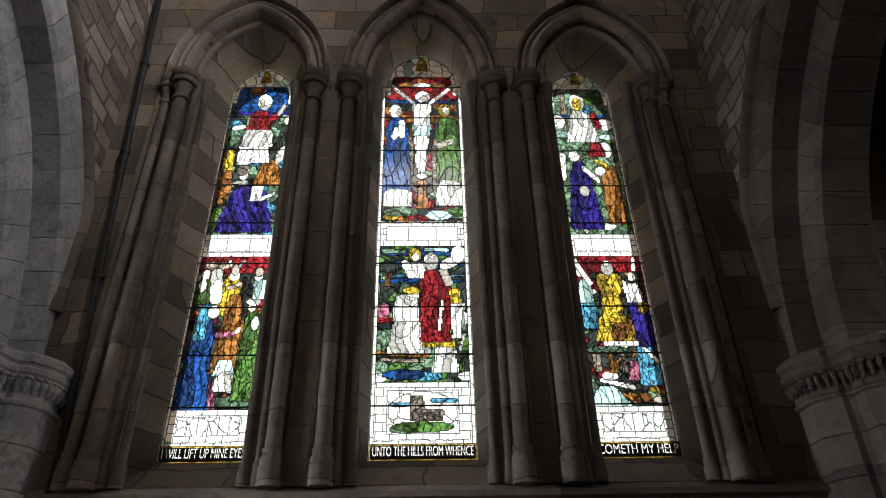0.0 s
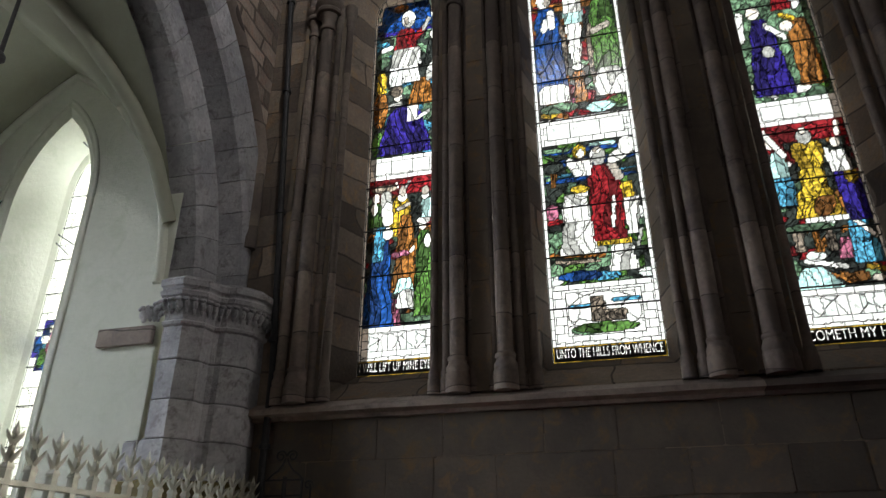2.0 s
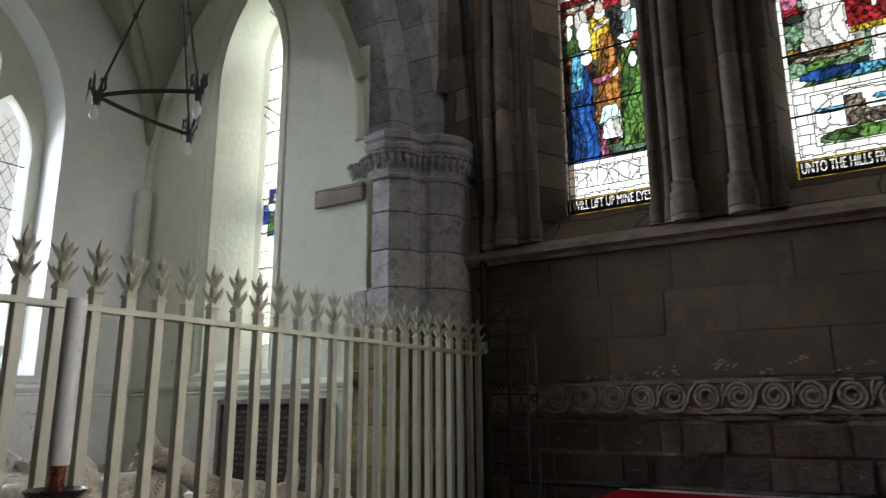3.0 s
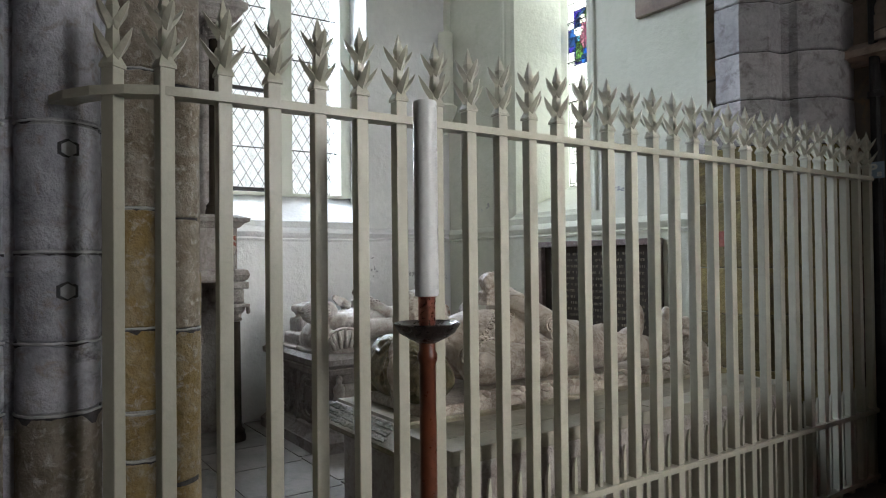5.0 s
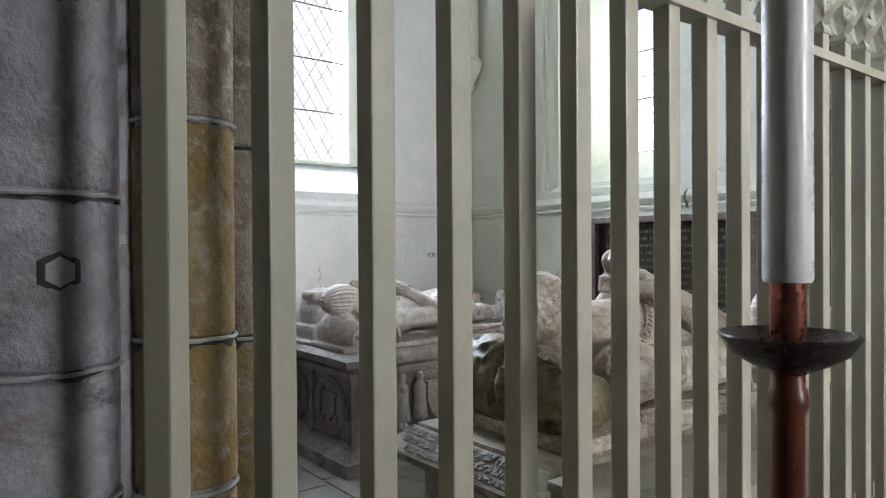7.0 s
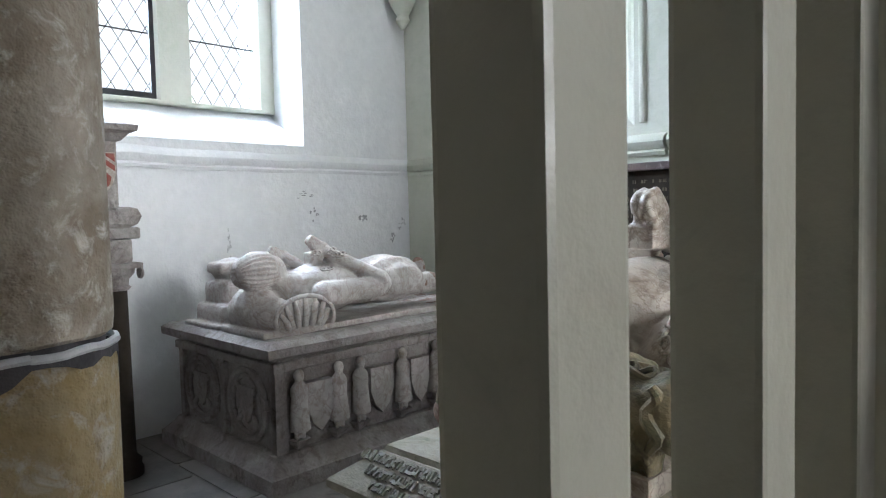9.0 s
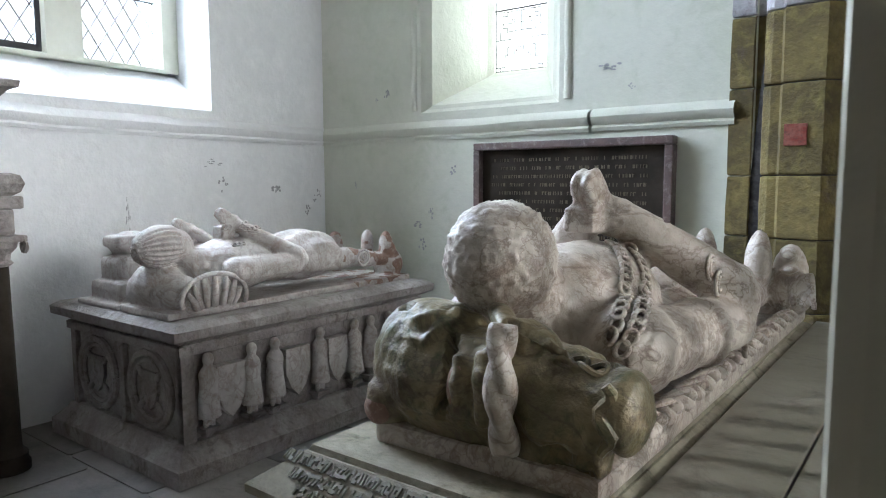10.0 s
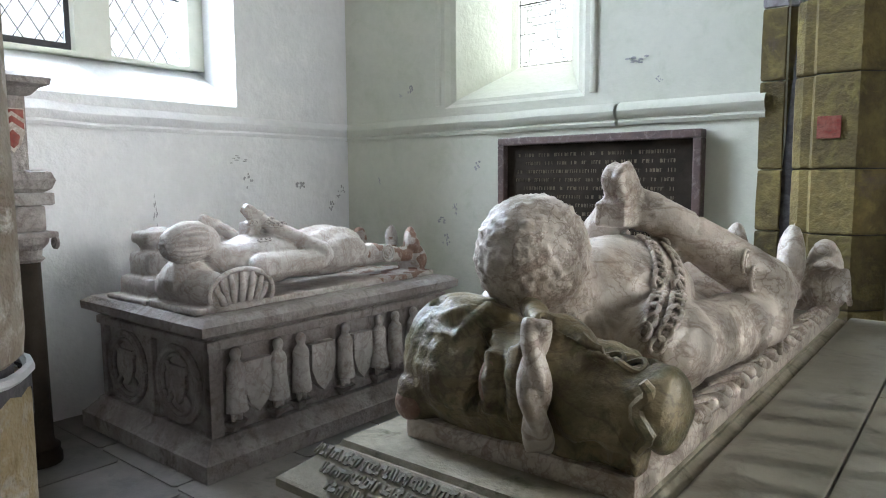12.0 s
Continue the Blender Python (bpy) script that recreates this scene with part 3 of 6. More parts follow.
# sill-height moulding on both chapel walls
def chapel_string(a, b, along_x, holder, y_or_x):
    bm = bmesh.new()
    prof = [(-.01, .03), (.02, .03), (.03, .05), (.02, .065), (.045, .085), (.055, .115), (.04, .145), (-.01, .175)]
    n = 26
    loops = []
    for k in range(n + 1):
        s = a + (b - a) * k / n
        wob = noise.noise(Vector((s * 2.3, 4.1, y_or_x))) * .016
        loops.append([((s, y_or_x - u + wob * .5, 1.70 + v + wob) if along_x else (y_or_x + u + wob * .5, s, 1.70 + v + wob)) for u, v in prof])
    loft(bm, loops)
    return part("string_course", bm, holder.data.materials[0], holder, "thickly limewashed string course", smooth=True)


chapel_string(-3.0, YC, False, chapel_north, XN)
chapel_string(XN, -1.86, True, chapel_east, YC)
chapel_string(-1.84, -1.0, True, chapel_east, YC)

# ---- iron fence between choir and chapel ----
SP, HB, Z_RAIL, Z_MID = .16, .0225, 2.03, .50
N_BARS = 28


def bar_place(i):
    """Bars stand in a row; the first two follow the bend of the rail towards the pier."""
    if i >= 2:
        return (0.0, (i - 2) * SP, 0)
    return ((0.0, -.175, 12), (-.072, -.305, 38))[1 - i]


fence = thing("fence", 0, 1.9, 0, "tall cream-painted iron railing with forked spikes across the chapel arch", "railing")
fence.matrix_world = Matrix.Identity(4)


def flat_bar(pts, z0, z1, half):
    """A flat rail following points in plan."""
    bm = bmesh.new()
    loops = []
    for i, p in enumerate(pts):
        d = (Vector(pts[min(i + 1, len(pts) - 1)]) - Vector(pts[max(i - 1, 0)])).normalized()
        nrm = Vector((-d.y, d.x))
        a, b = Vector(p) + nrm * half, Vector(p) - nrm * half
        loops.append([(a.x, a.y, z0), (a.x, a.y, z1), (b.x, b.y, z1), (b.x, b.y, z0)])
    loft(bm, loops)
    for lp in (loops[0], loops[-1]):
        bm.faces.new([bm.verts.new(q) for q in lp])
    bmesh.ops.remove_doubles(bm, verts=bm.verts, dist=.0005)
    return bm


rail_line = [(-.30, -.425), (-.20, -.395), (-.11, -.34), (-.045, -.265), (-.012, -.19), (0, -.10), (0, 0), (0, 2), (0, 4.40)]
part("top_rail", flat_bar(rail_line, Z_RAIL, Z_RAIL + .028, .034), M_CREAMP, fence)
part("middle_rail", flat_bar(rail_line, Z_MID - .028, Z_MID, .034), M_CREAMP, fence)
part("bottom_rail", flat_bar(rail_line, .03, .058, .034), M_CREAMP, fence)

bar_bm = boxed(-HB, HB, -HB, HB, 0, 2.115, bevel=.004)
bar_first = part("bar", bar_bm, M_CREAMP, fence)
bar_me = bar_first.data
bpy.data.objects.remove(bar_first)


def finial_mesh():
    bm = bmesh.new()
    box(bm, -.027, .027, -.027, .027, 2.113, 2.125, bevel=.002)
    for (a, za), (b, zb) in zip([(.026, 2.125), (.016, 2.15), (.0125, 2.24)], [(.016, 2.15), (.0125, 2.24), (.010, 2.30)]):
        loft(bm, [[(sx * a, sy * a, za) for sx, sy in ((-1, -1), (1, -1), (1, 1), (-1, 1))], [(sx * b, sy * b, zb) for sx, sy in ((-1, -1), (1, -1), (1, 1), (-1, 1))]])
    for zt, s in ((2.158, 1.0), (2.252, .85)):
        for ang in (0, 90, 180, 270):
            c, q = math.cos(radians(ang)), math.sin(radians(ang))
            prof = [(.006, zt - .014, .014, .012), (.022 * s, zt + .004, .017, .010), (.042 * s, zt + .024 * s, .017, .007), (.060 * s, zt + .048 * s, .011, .004), (.072 * s, zt + .068 * s, .002, .001)]
            loops = []
            for d, z, w, th in prof:
                loops.append([(c * (d - th) - q * 0, q * (d - th), z + th), (c * d - q * w, q * d + c * w, z), (c * (d + th), q * (d + th), z - th), (c * d + q * w, q * d - c * w, z)])
            loft(bm, loops)
            bm.faces.new([bm.verts.new(p) for p in loops[-1]])
    loops = [[(.0085 * math.cos(t_), .0085 * math.sin(t_), 2.27) for t_ in (.8, 2.36, 3.93, 5.5)], [(.020 * math.cos(t_), .020 * math.sin(t_), 2.30) for t_ in (.8, 2.36, 3.93, 5.5)],
             [(.001 * math.cos(t_), .001 * math.sin(t_), 2.365) for t_ in (.8, 2.36, 3.93, 5.5)]]
    loft(bm, loops)
    return bm


fin_first = part("spike", finial_mesh(), M_CREAMP, fence)
fin_me = fin_first.data
bpy.data.objects.remove(fin_first)
dog_bm = boxed(-.008, .008, -.009, .009, .04, .60)
loft(dog_bm, [[(.008, -.009, .60), (.008, .009, .60), (-.008, .009, .60), (-.008, -.009, .60)], [(.010, -.003, .66), (.010, .003, .66), (.002, .003, .66), (.002, -.003, .66)]])
dog_first = part("short_bar", dog_bm, M_CREAMP, fence)
dog_me = dog_first.data
bpy.data.objects.remove(dog_first)
for i in range(N_BARS + 2):
    x, y, a = bar_place(i)
    b = new("bar", bar_me)
    b.parent, b.matrix_basis = fence, pose(x, y, 0, 0, 0, a)
    s = new("spike", fin_me)
    s.parent = b
    if i >= 2 and i < N_BARS + 1:
        d = new("short_bar", dog_me)
        d.parent, d.matrix_basis = fence, pose(x, y + SP / 2, 0)

# ---- clustered pier at the west end of the fence ----
pier = thing("pier", -.85, -.45, 0, "clustered stone pier, flaking grey paint over ochre-stained shafts", "pier", kind="structure")
pier.matrix_world = Matrix.Identity(4)


def cell_wobble(v):
    return math.sin(v * 91.7) * .8


def drum_shaft(cx, cy, r, joints, mat, parent, z_top=3.7, sides=28, mortar=None, arc=(0, 360)):
    """A round shaft of separate drums with tight mortar joints."""
    edges = [0.0] + list(joints) + [z_top]
    for a, b in zip(edges, edges[1:]):
        bm = bmesh.new()
        j1, j2 = .006 + .003 * cell_wobble(a + cx), .006 + .003 * cell_wobble(b + cx)
        lathe(bm, [(r - .010, a + j1), (r - .002, a + j1 + .007), (r, a + j1 + .02), (r, b - j2 - .02), (r - .002, b - j2 - .006), (r - .010, b - j2)], sides, (cx, cy), arc)
        for v in bm.verts:
            v.co += Vector((v.co.x - cx, v.co.y - cy, 0)).normalized() * noise.noise(v.co * 9) * .006 + Vector((0, 0, noise.noise(v.co * 11 + Vector((2, 5, 1))) * .005))
        part("drum", bm, mat if isinstance(mat, bpy.types.Material) else mat((a + b) / 2), parent, smooth=sides > 12)
    bm = bmesh.new()
    lathe(bm, [(r - .008, .01), (r - .008, z_top - .01)], sides, (cx, cy), arc)
    part("mortar", bm, mortar or M_BARE, parent, smooth=True)


JA = (.42, 1.062, 1.285, 1.57, 1.98, 2.5, 3.0)
JB = (.35, .86, 1.02, 1.31, 1.72, 2.2, 2.9)
GREY = lambda z: M_PIER if z > 1.06 else M_BROWNP
drum_shaft(-.40, -.418, .124, JA, GREY, pier)
drum_shaft(-.47, -.675, .118, JA, GREY, pier)
LOW = lambda z: M_OCHRE if z < 1.6 else M_BROWNP
drum_shaft(-.44, -.165, .095, JB, LOW, pier)
drum_shaft(-.62, -.014, .098, (.3, .7, 1.28, 1.7, 2.2, 2.9), lambda z: M_OCHRE if z < 1.3 else M_BROWNP, pier, mortar=M_SOOT)
drum_shaft(-.86, .03, .12, (.4, .9, 1.5, 2.2, 2.9), LOW, pier)
drum_shaft(-.85, -.45, .45, (.5, 1.0, 1.5, 2.0, 2.5, 3.0), M_PIER, pier)
bm = bmesh.new()
lathe(bm, [(.5, 3.6), (.56, 3.7), (.54, 3.75), (.62, 3.85), (.70, 3.95), (.72, 4.02), (.5, 4.05)], 32, (-.85, -.45))
part("capital", bm, M_PIER, pier, smooth=True)



def joint_stain(cx, cy, r, z, seed):
    """Dark ragged cement smeared along a joint."""
    bm = bmesh.new()
    lo, hi, n = [], [], 44
    for k in range(n):
        a = 2 * math.pi * k / n
        c, s_ = math.cos(a), math.sin(a)
        j = noise.noise(Vector((c * 2.2, s_ * 2.2, seed)))
        w = .007 + max(0, j) * .05 + max(0, noise.noise(Vector((c * 7, s_ * 7, seed + 9)))) * .014
        if -.012 < w - .02 < .012 and seed % 3 == 0:
            w *= .5
        lo.append((cx + (r + .0025) * c, cy + (r + .0025) * s_, z - w * (1.2 if seed % 2 else .5)))
        hi.append((cx + (r + .0025) * c, cy + (r + .0025) * s_, z - .003 + (w * .4 if seed % 2 == 0 else 0)))
    loft(bm, [lo, hi])
    part("joint_stain", bm, M_SOOT, pier, "dark cement smeared along a joint", smooth=True)
    line = [(cx + (r + .001) * math.cos(2 * math.pi * k / n), cy + (r + .001) * math.sin(2 * math.pi * k / n), z + .004 * noise.noise(Vector((k * .4, seed, 0)))) for k in range(n + 1)]
    part("pointing", tube(bmesh.new(), line, .0042, 6, cap=False), M_POINT, pier, "thin pale line of mortar", smooth=True)


for k, z in enumerate(JA):
    joint_stain(-.40, -.418, .124, z, k)
    joint_stain(-.47, -.675, .118, z, k + 20)
for k, z in enumerate(JB):
    joint_stain(-.44, -.165, .095, z, k + 40)
joint_stain(-.62, -.014, .098, 1.28, 61)

# ---- stained glass ----
PAL = dict(W=(.92, .95, .93), V=(.80, .86, .84), N=(.95, .87, .76), B=(.006, .085, .36), L=(.10, .42, .66), R=(.34, .012, .02), G=(.10, .24, .05), D=(.03, .04, .035),
           Y=(.85, .56, .05), O=(.42, .17, .035), P=(.03, .016, .28), T=(.52, .80, .78), K=(.50, .16, .26), E=(.20, .36, .22), H=(.36, .30, .24), F=(.90, .92, .88))
GLASS = {}
for key, colour in PAL.items():
    for shade, f_ in (("light", 1.0), ("deep", .85 if key in "WV" else .42)):
        GLASS[key, shade] = glass_material("glass_" + key.lower() + "_" + shade, [c * f_ for c in colour], 1.0, .7 if key in "WVTN" else .66 if key == "F" else .14, .15 if key in "WVT" else .4 if key in "FN" else .95)
SLOTS = list(GLASS)


def cell_seed(i, j, salt):
    v = math.sin(i * 127.1 + j * 311.7 + salt * 74.7) * 43758.5453
    return v - math.floor(v)


def voronoi(u, v, size, salt):
    """The number of the irregular cell of that size that holds (u, v)."""
    gi, gj, best = math.floor(u / size), math.floor(v / size), None
    for di in (-1, 0, 1):
        for dj in (-1, 0, 1):
            a, b = gi + di, gj + dj
            d = (u - (a + cell_seed(a, b, salt)) * size) ** 2 + (v - (b + cell_seed(a, b, salt + 3)) * size) ** 2
            if best is None or d < best[0]:
                best = (d, a, b)
    return best[1], best[2]


def glazing(holder, half_width, z0, z1, place, regions, rows_step=.0145, cols=58, lead=.0044, name="glass"):
    """Pieces of coloured glass in lead: regions(s, u, z) gives (colour key, number of the piece)."""
    rows = max(4, round((z1 - z0) / rows_step))
    ids, verts = {}, {}
    for j in range(rows + 1):
        z = z0 + (z1 - z0) * j / rows
        hw = half_width(z)
        for i in range(cols + 1):
            s = -1 + 2 * i / cols
            ju = 0 if i in (0, cols) or j in (0, rows) else (cell_seed(i, j, 11) - .5) * .2
            jz = 0 if j in (0, rows) else (cell_seed(i, j, 17) - .5) * .2
            verts[i, j] = (s * hw + ju * 2 * hw / cols, z + jz * (z1 - z0) / rows)
    pv, pf, pm, where = [], [], [], {}
    for j in range(rows):
        for i in range(cols):
            q = [verts[i, j], verts[i + 1, j], verts[i + 1, j + 1], verts[i, j + 1]]
            if half_width(z0 + (z1 - z0) * (j + .5) / rows) < .03:
                continue
            cu, cz = sum(p[0] for p in q) / 4, sum(p[1] for p in q) / 4
            key, num = regions(cu / max(.03, half_width(cz)), cu, cz)
            ids[i, j] = (key, num)
            k = SLOTS.index((key, "light" if cell_seed(hash(num) % 997, 5, 2) > .42 else "deep"))
            n0 = len(pv)
            pv += [place(*p) for p in q]
            pf.append((n0, n0 + 1, n0 + 2, n0 + 3))
            pm.append(k)
    me = bpy.data.meshes.new(name)
    me.from_pydata(pv, [], pf)
    for k in SLOTS:
        me.materials.append(GLASS[k])
    me.polygons.foreach_set("material_index", pm)
    ob = new(name, me)
    ob.parent = holder
    ob.visible_shadow = False
    tagged(ob, kind="stuff")
    lv, lf = [], []

    def strip(a, b):
        d = Vector((b[0] - a[0], b[1] - a[1]))
        if d.length < 1e-6:
            return
        d.normalize()
        e, n_ = d * lead * .6, Vector((-d.y, d.x)) * lead
        n0 = len(lv)
        for sgn, base, off in ((1, a, -1), (-1, a, -1), (-1, b, 1), (1, b, 1)):
            lv.append(place(base[0] + n_.x * sgn + e.x * off, base[1] + n_.y * sgn + e.y * off, -.005))
        lf.append((n0, n0 + 1, n0 + 2, n0 + 3))
    for (i, j), me_id in ids.items():
        if ids.get((i + 1, j)) != me_id:
            strip(verts[i + 1, j], verts[i + 1, j + 1])
        if ids.get((i, j + 1)) != me_id:
            strip(verts[i, j + 1], verts[i + 1, j + 1])
        if (i - 1, j) not in ids:
            strip(verts[i, j], verts[i, j + 1])
        if (i, j - 1) not in ids:
            strip(verts[i, j], verts[i + 1, j])
    me = bpy.data.meshes.new("lead_line")
    me.from_pydata(lv, [], lf)
    me.materials.append(M_LEAD)
    le = new("lead_line", me)
    le.parent = holder
    le.visible_shadow = False
    tagged(le, kind="stuff")
    return ob


def ell(key, x, y, rx, ry, turn=0):
    return key, x, y, rx, ry, radians(turn)


def inside(shape, x, y):
    if shape[0] == "robe":
        _, key, cx, y0, y1, w0, w1, lean = shape
        t_ = (y - y0) / (y1 - y0)
        if not 0 <= t_ <= 1:
            return False
        w = (w0 + (w1 - w0) * t_) * (1 - max(0, (t_ - .8) / .2) ** 2 * .35) + .008 * math.sin(y * 47 + cx * 30)
        return abs(x - cx - lean * (t_ - .5)) < w
    if shape[0] == "arm":
        _, key, x0, y0, x1, y1, w = shape
        dx, dy = x1 - x0, (y1 - y0) * 2
        t_ = max(0, min(1, ((x - x0) * dx + (y - y0) * 2 * dy) / (dx * dx + dy * dy)))
        return (x - x0 - dx * t_) ** 2 + ((y - y0) * 2 - dy * t_) ** 2 < w * w
    key, cx, cy, rx, ry, a = shape
    if key == "N" and rx < .12:
        rx, ry = rx * .78, ry * .8
    dx, dy = x - cx, y - cy
    return ((dx * math.cos(a) + dy * math.sin(a)) / rx) ** 2 + ((dy * math.cos(a) - dx * math.sin(a)) / ry) ** 2 < 1


# figures as plain patches of colour, front ones first; 0..1 across and up each panel
def robe(key, x, y0, y1, w0, w1, lean=0.0):
    """Drapery with folds, from its foot y0 (half width w0) to its top y1 (half width w1)."""
    return "robe", key, x, y0, y1, w0, w1, lean


def arm(key, x0, y0, x1, y1, w):
    return "arm", key, x0, y0, x1, y1, w


TEACHER = [arm("W", .42, .965, .45, .93, .022), arm("W", .62, .965, .57, .93, .022), ell("N", .52, .90, .07, .05), ell("W", .52, .855, .075, .035), arm("W", .31, .70, .27, .87, .085), arm("N", .46, .77, .62, .80, .03),
           ell("N", .86, .885, .07, .045), ell("W", .86, .85, .06, .03), ell("N", .12, .865, .075, .045), ell("W", .10, .79, .05, .05), robe("G", .12, .66, .83, .12, .09), robe("T", .90, .69, .83, .10, .09),
           ell("W", .84, .675, .10, .03), ell("N", .83, .635, .07, .04), ell("W", .90, .53, .05, .05), robe("G", .86, .05, .60, .15, .11), ell("W", .32, .605, .08, .045), robe("L", .20, .42, .66, .07, .09, .05), robe("B", .22, .0, .58, .24, .10, .05),
           arm("K", .42, .455, .60, .46, .04), ell("N", .68, .48, .06, .025, 20), robe("W", .62, .10, .22, .17, .10), robe("T", .58, .20, .30, .14, .10), robe("O", .58, .24, .72, .17, .10), robe("Y", .50, .58, .86, .17, .12), robe("K", .44, .0, .17, .12, .06, .03),
           ell("V", .76, .12, .13, .03), ell("E", .72, .04, .30, .035), ell("H", .25, .93, .2, .03)]
HEALER = [ell("N", .50, .875, .055, .04), ell("F", .54, .885, .12, .06), arm("W", .80, .80, .88, .86, .035), arm("R", .66, .74, .80, .80, .05), robe("R", .50, .68, .82, .20, .12), arm("W", .12, .69, .26, .70, .035), robe("W", .52, .56, .70, .26, .20),
          robe("V", .36, .44, .58, .10, .12), robe("W", .58, .45, .57, .17, .14), ell("N", .95, .75, .06, .04), robe("D", .95, .60, .73, .10, .07), robe("Y", .12, .40, .54, .09, .07), ell("O", .12, .30, .12, .12), ell("N", .16, .46, .07, .035),
          ell("H", .38, .40, .10, .035), ell("N", .40, .37, .09, .045), arm("W", .20, .305, .46, .32, .03), ell("W", .92, .50, .09, .05, 30), robe("O", .78, .30, .47, .22, .12), robe("W", .64, .20, .31, .10, .08), arm("W", .70, .21, .90, .25, .025),
          robe("P", .52, .01, .30, .44, .22), ell("V", .10, .25, .11, .03), ell("E", .6, .40, .22, .03), ell("G", .12, .08, .12, .08), ell("L", .12, .73, .12, .02), ell("E", .12, .62, .12, .06), ell("B", .5, .84, .5, .035), ell("P", .5, .80, .5, .02), ell("O", .4, .97, .14, .03)]
CRUCIFIED = [ell("F", .50, .935, .13, .017), arm("W", .08, .93, .38, .80, .026), arm("W", .92, .93, .62, .80, .026), ell("N", .53, .83, .055, .03), ell("F", .51, .845, .10, .045), robe("W", .50, .63, .79, .10, .14), robe("T", .50, .56, .65, .12, .13), robe("W", .49, .31, .57, .055, .10), ell("W", .5, .285, .07, .02),
             robe("O", .50, .08, .26, .065, .065), robe("O", .50, .95, .99, .065, .065), ell("O", .5, .935, .5, .018), ell("N", .20, .725, .05, .035), ell("W", .15, .735, .08, .05), arm("W", .24, .56, .23, .65, .045), arm("W", .14, .55, .17, .60, .04), ell("N", .82, .74, .06, .04), ell("Y", .80, .745, .085, .048),
             arm("N", .72, .49, .88, .52, .04), robe("W", .20, .09, .20, .19, .15), robe("B", .18, .17, .69, .19, .13), robe("W", .84, .10, .26, .18, .14), robe("G", .84, .24, .69, .16, .14), ell("E", .25, .06, .22, .03), ell("T", .7, .04, .16, .03), ell("G", .9, .06, .12, .03), ell("Y", .12, .03, .1, .02), ell("K", .40, .08, .05, .03), ell("R", .6, .10, .05, .03),
             ell("O", .5, .68, .5, .03), ell("B", .5, .81, .5, .014), ell("R", .5, .86, .5, .06), ell("H", .30, .40, .10, .2), ell("H", .68, .35, .06, .2)]
SHEPHERD = [ell("N", .42, .91, .055, .045), ell("Y", .41, .925, .075, .055), ell("N", .60, .92, .05, .035), ell("W", .60, .875, .085, .07), arm("E", .05, .96, .28, .955, .035), arm("T", .55, .97, .78, .965, .03), ell("W", .92, .93, .09, .07), ell("W", .82, .865, .13, .045, 15), arm("W", .30, .86, .38, .76, .05), robe("W", .44, .74, .87, .08, .10),
            arm("N", .74, .80, .80, .70, .05), arm("W", .72, .56, .68, .36, .022), robe("R", .64, .27, .81, .16, .17), robe("Y", .68, .235, .28, .17, .16), robe("W", .74, .06, .24, .14, .11), ell("Y", .38, .645, .10, .03), ell("W", .39, .61, .07, .04), robe("F", .32, .42, .62, .15, .12), robe("W", .34, .19, .46, .24, .13, -.03),
            robe("Y", .85, .55, .66, .07, .09), robe("W", .88, .30, .56, .05, .09, .03), ell("K", .07, .50, .07, .06), ell("R", .08, .43, .09, .025), ell("V", .94, .44, .07, .05), arm("W", .90, .22, .95, .32, .02), arm("O", .03, .20, .55, .175, .03), arm("H", .08, .15, .50, .14, .025), ell("B", .30, .05, .22, .035), ell("L", .55, .04, .16, .03), ell("V", .05, .03, .08, .03), ell("V", .95, .04, .08, .03),
            ell("D", .10, .83, .13, .045), robe("O", .11, .68, .80, .03, .03), ell("B", .5, .94, .5, .022), ell("L", .5, .76, .5, .012), ell("B", .5, .72, .5, .02), ell("B", .5, .85, .5, .03)]
RISEN = [ell("Y", .46, .885, .07, .05), ell("F", .47, .90, .13, .065), ell("L", .62, .84, .08, .03), robe("W", .48, .60, .85, .28, .12), arm("R", .70, .80, .76, .72, .06), robe("R", .66, .50, .62, .14, .07), ell("V", .80, .545, .11, .055), ell("N", .28, .505, .11, .05), arm("W", .06, .36, .10, .50, .05), arm("W", .40, .42, .60, .34, .035),
         ell("W", .36, .27, .08, .035), robe("P", .33, .03, .46, .26, .12), ell("N", .66, .40, .11, .04), arm("Y", .62, .47, .76, .44, .03), robe("O", .80, .06, .44, .15, .14), ell("W", .62, .05, .13, .025), arm("W", .03, .10, .30, .02, .03), ell("G", .92, .12, .10, .09), ell("E", .5, .44, .14, .05), ell("V", .10, .75, .12, .05), ell("T", .12, .66, .16, .025), ell("V", .88, .73, .12, .045), ell("T", .88, .64, .14, .02),
         ell("G", .85, .58, .12, .04), ell("B", .5, .79, .5, .014), robe("H", .22, .66, .98, .05, .04), ell("G", .7, .92, .3, .03)]
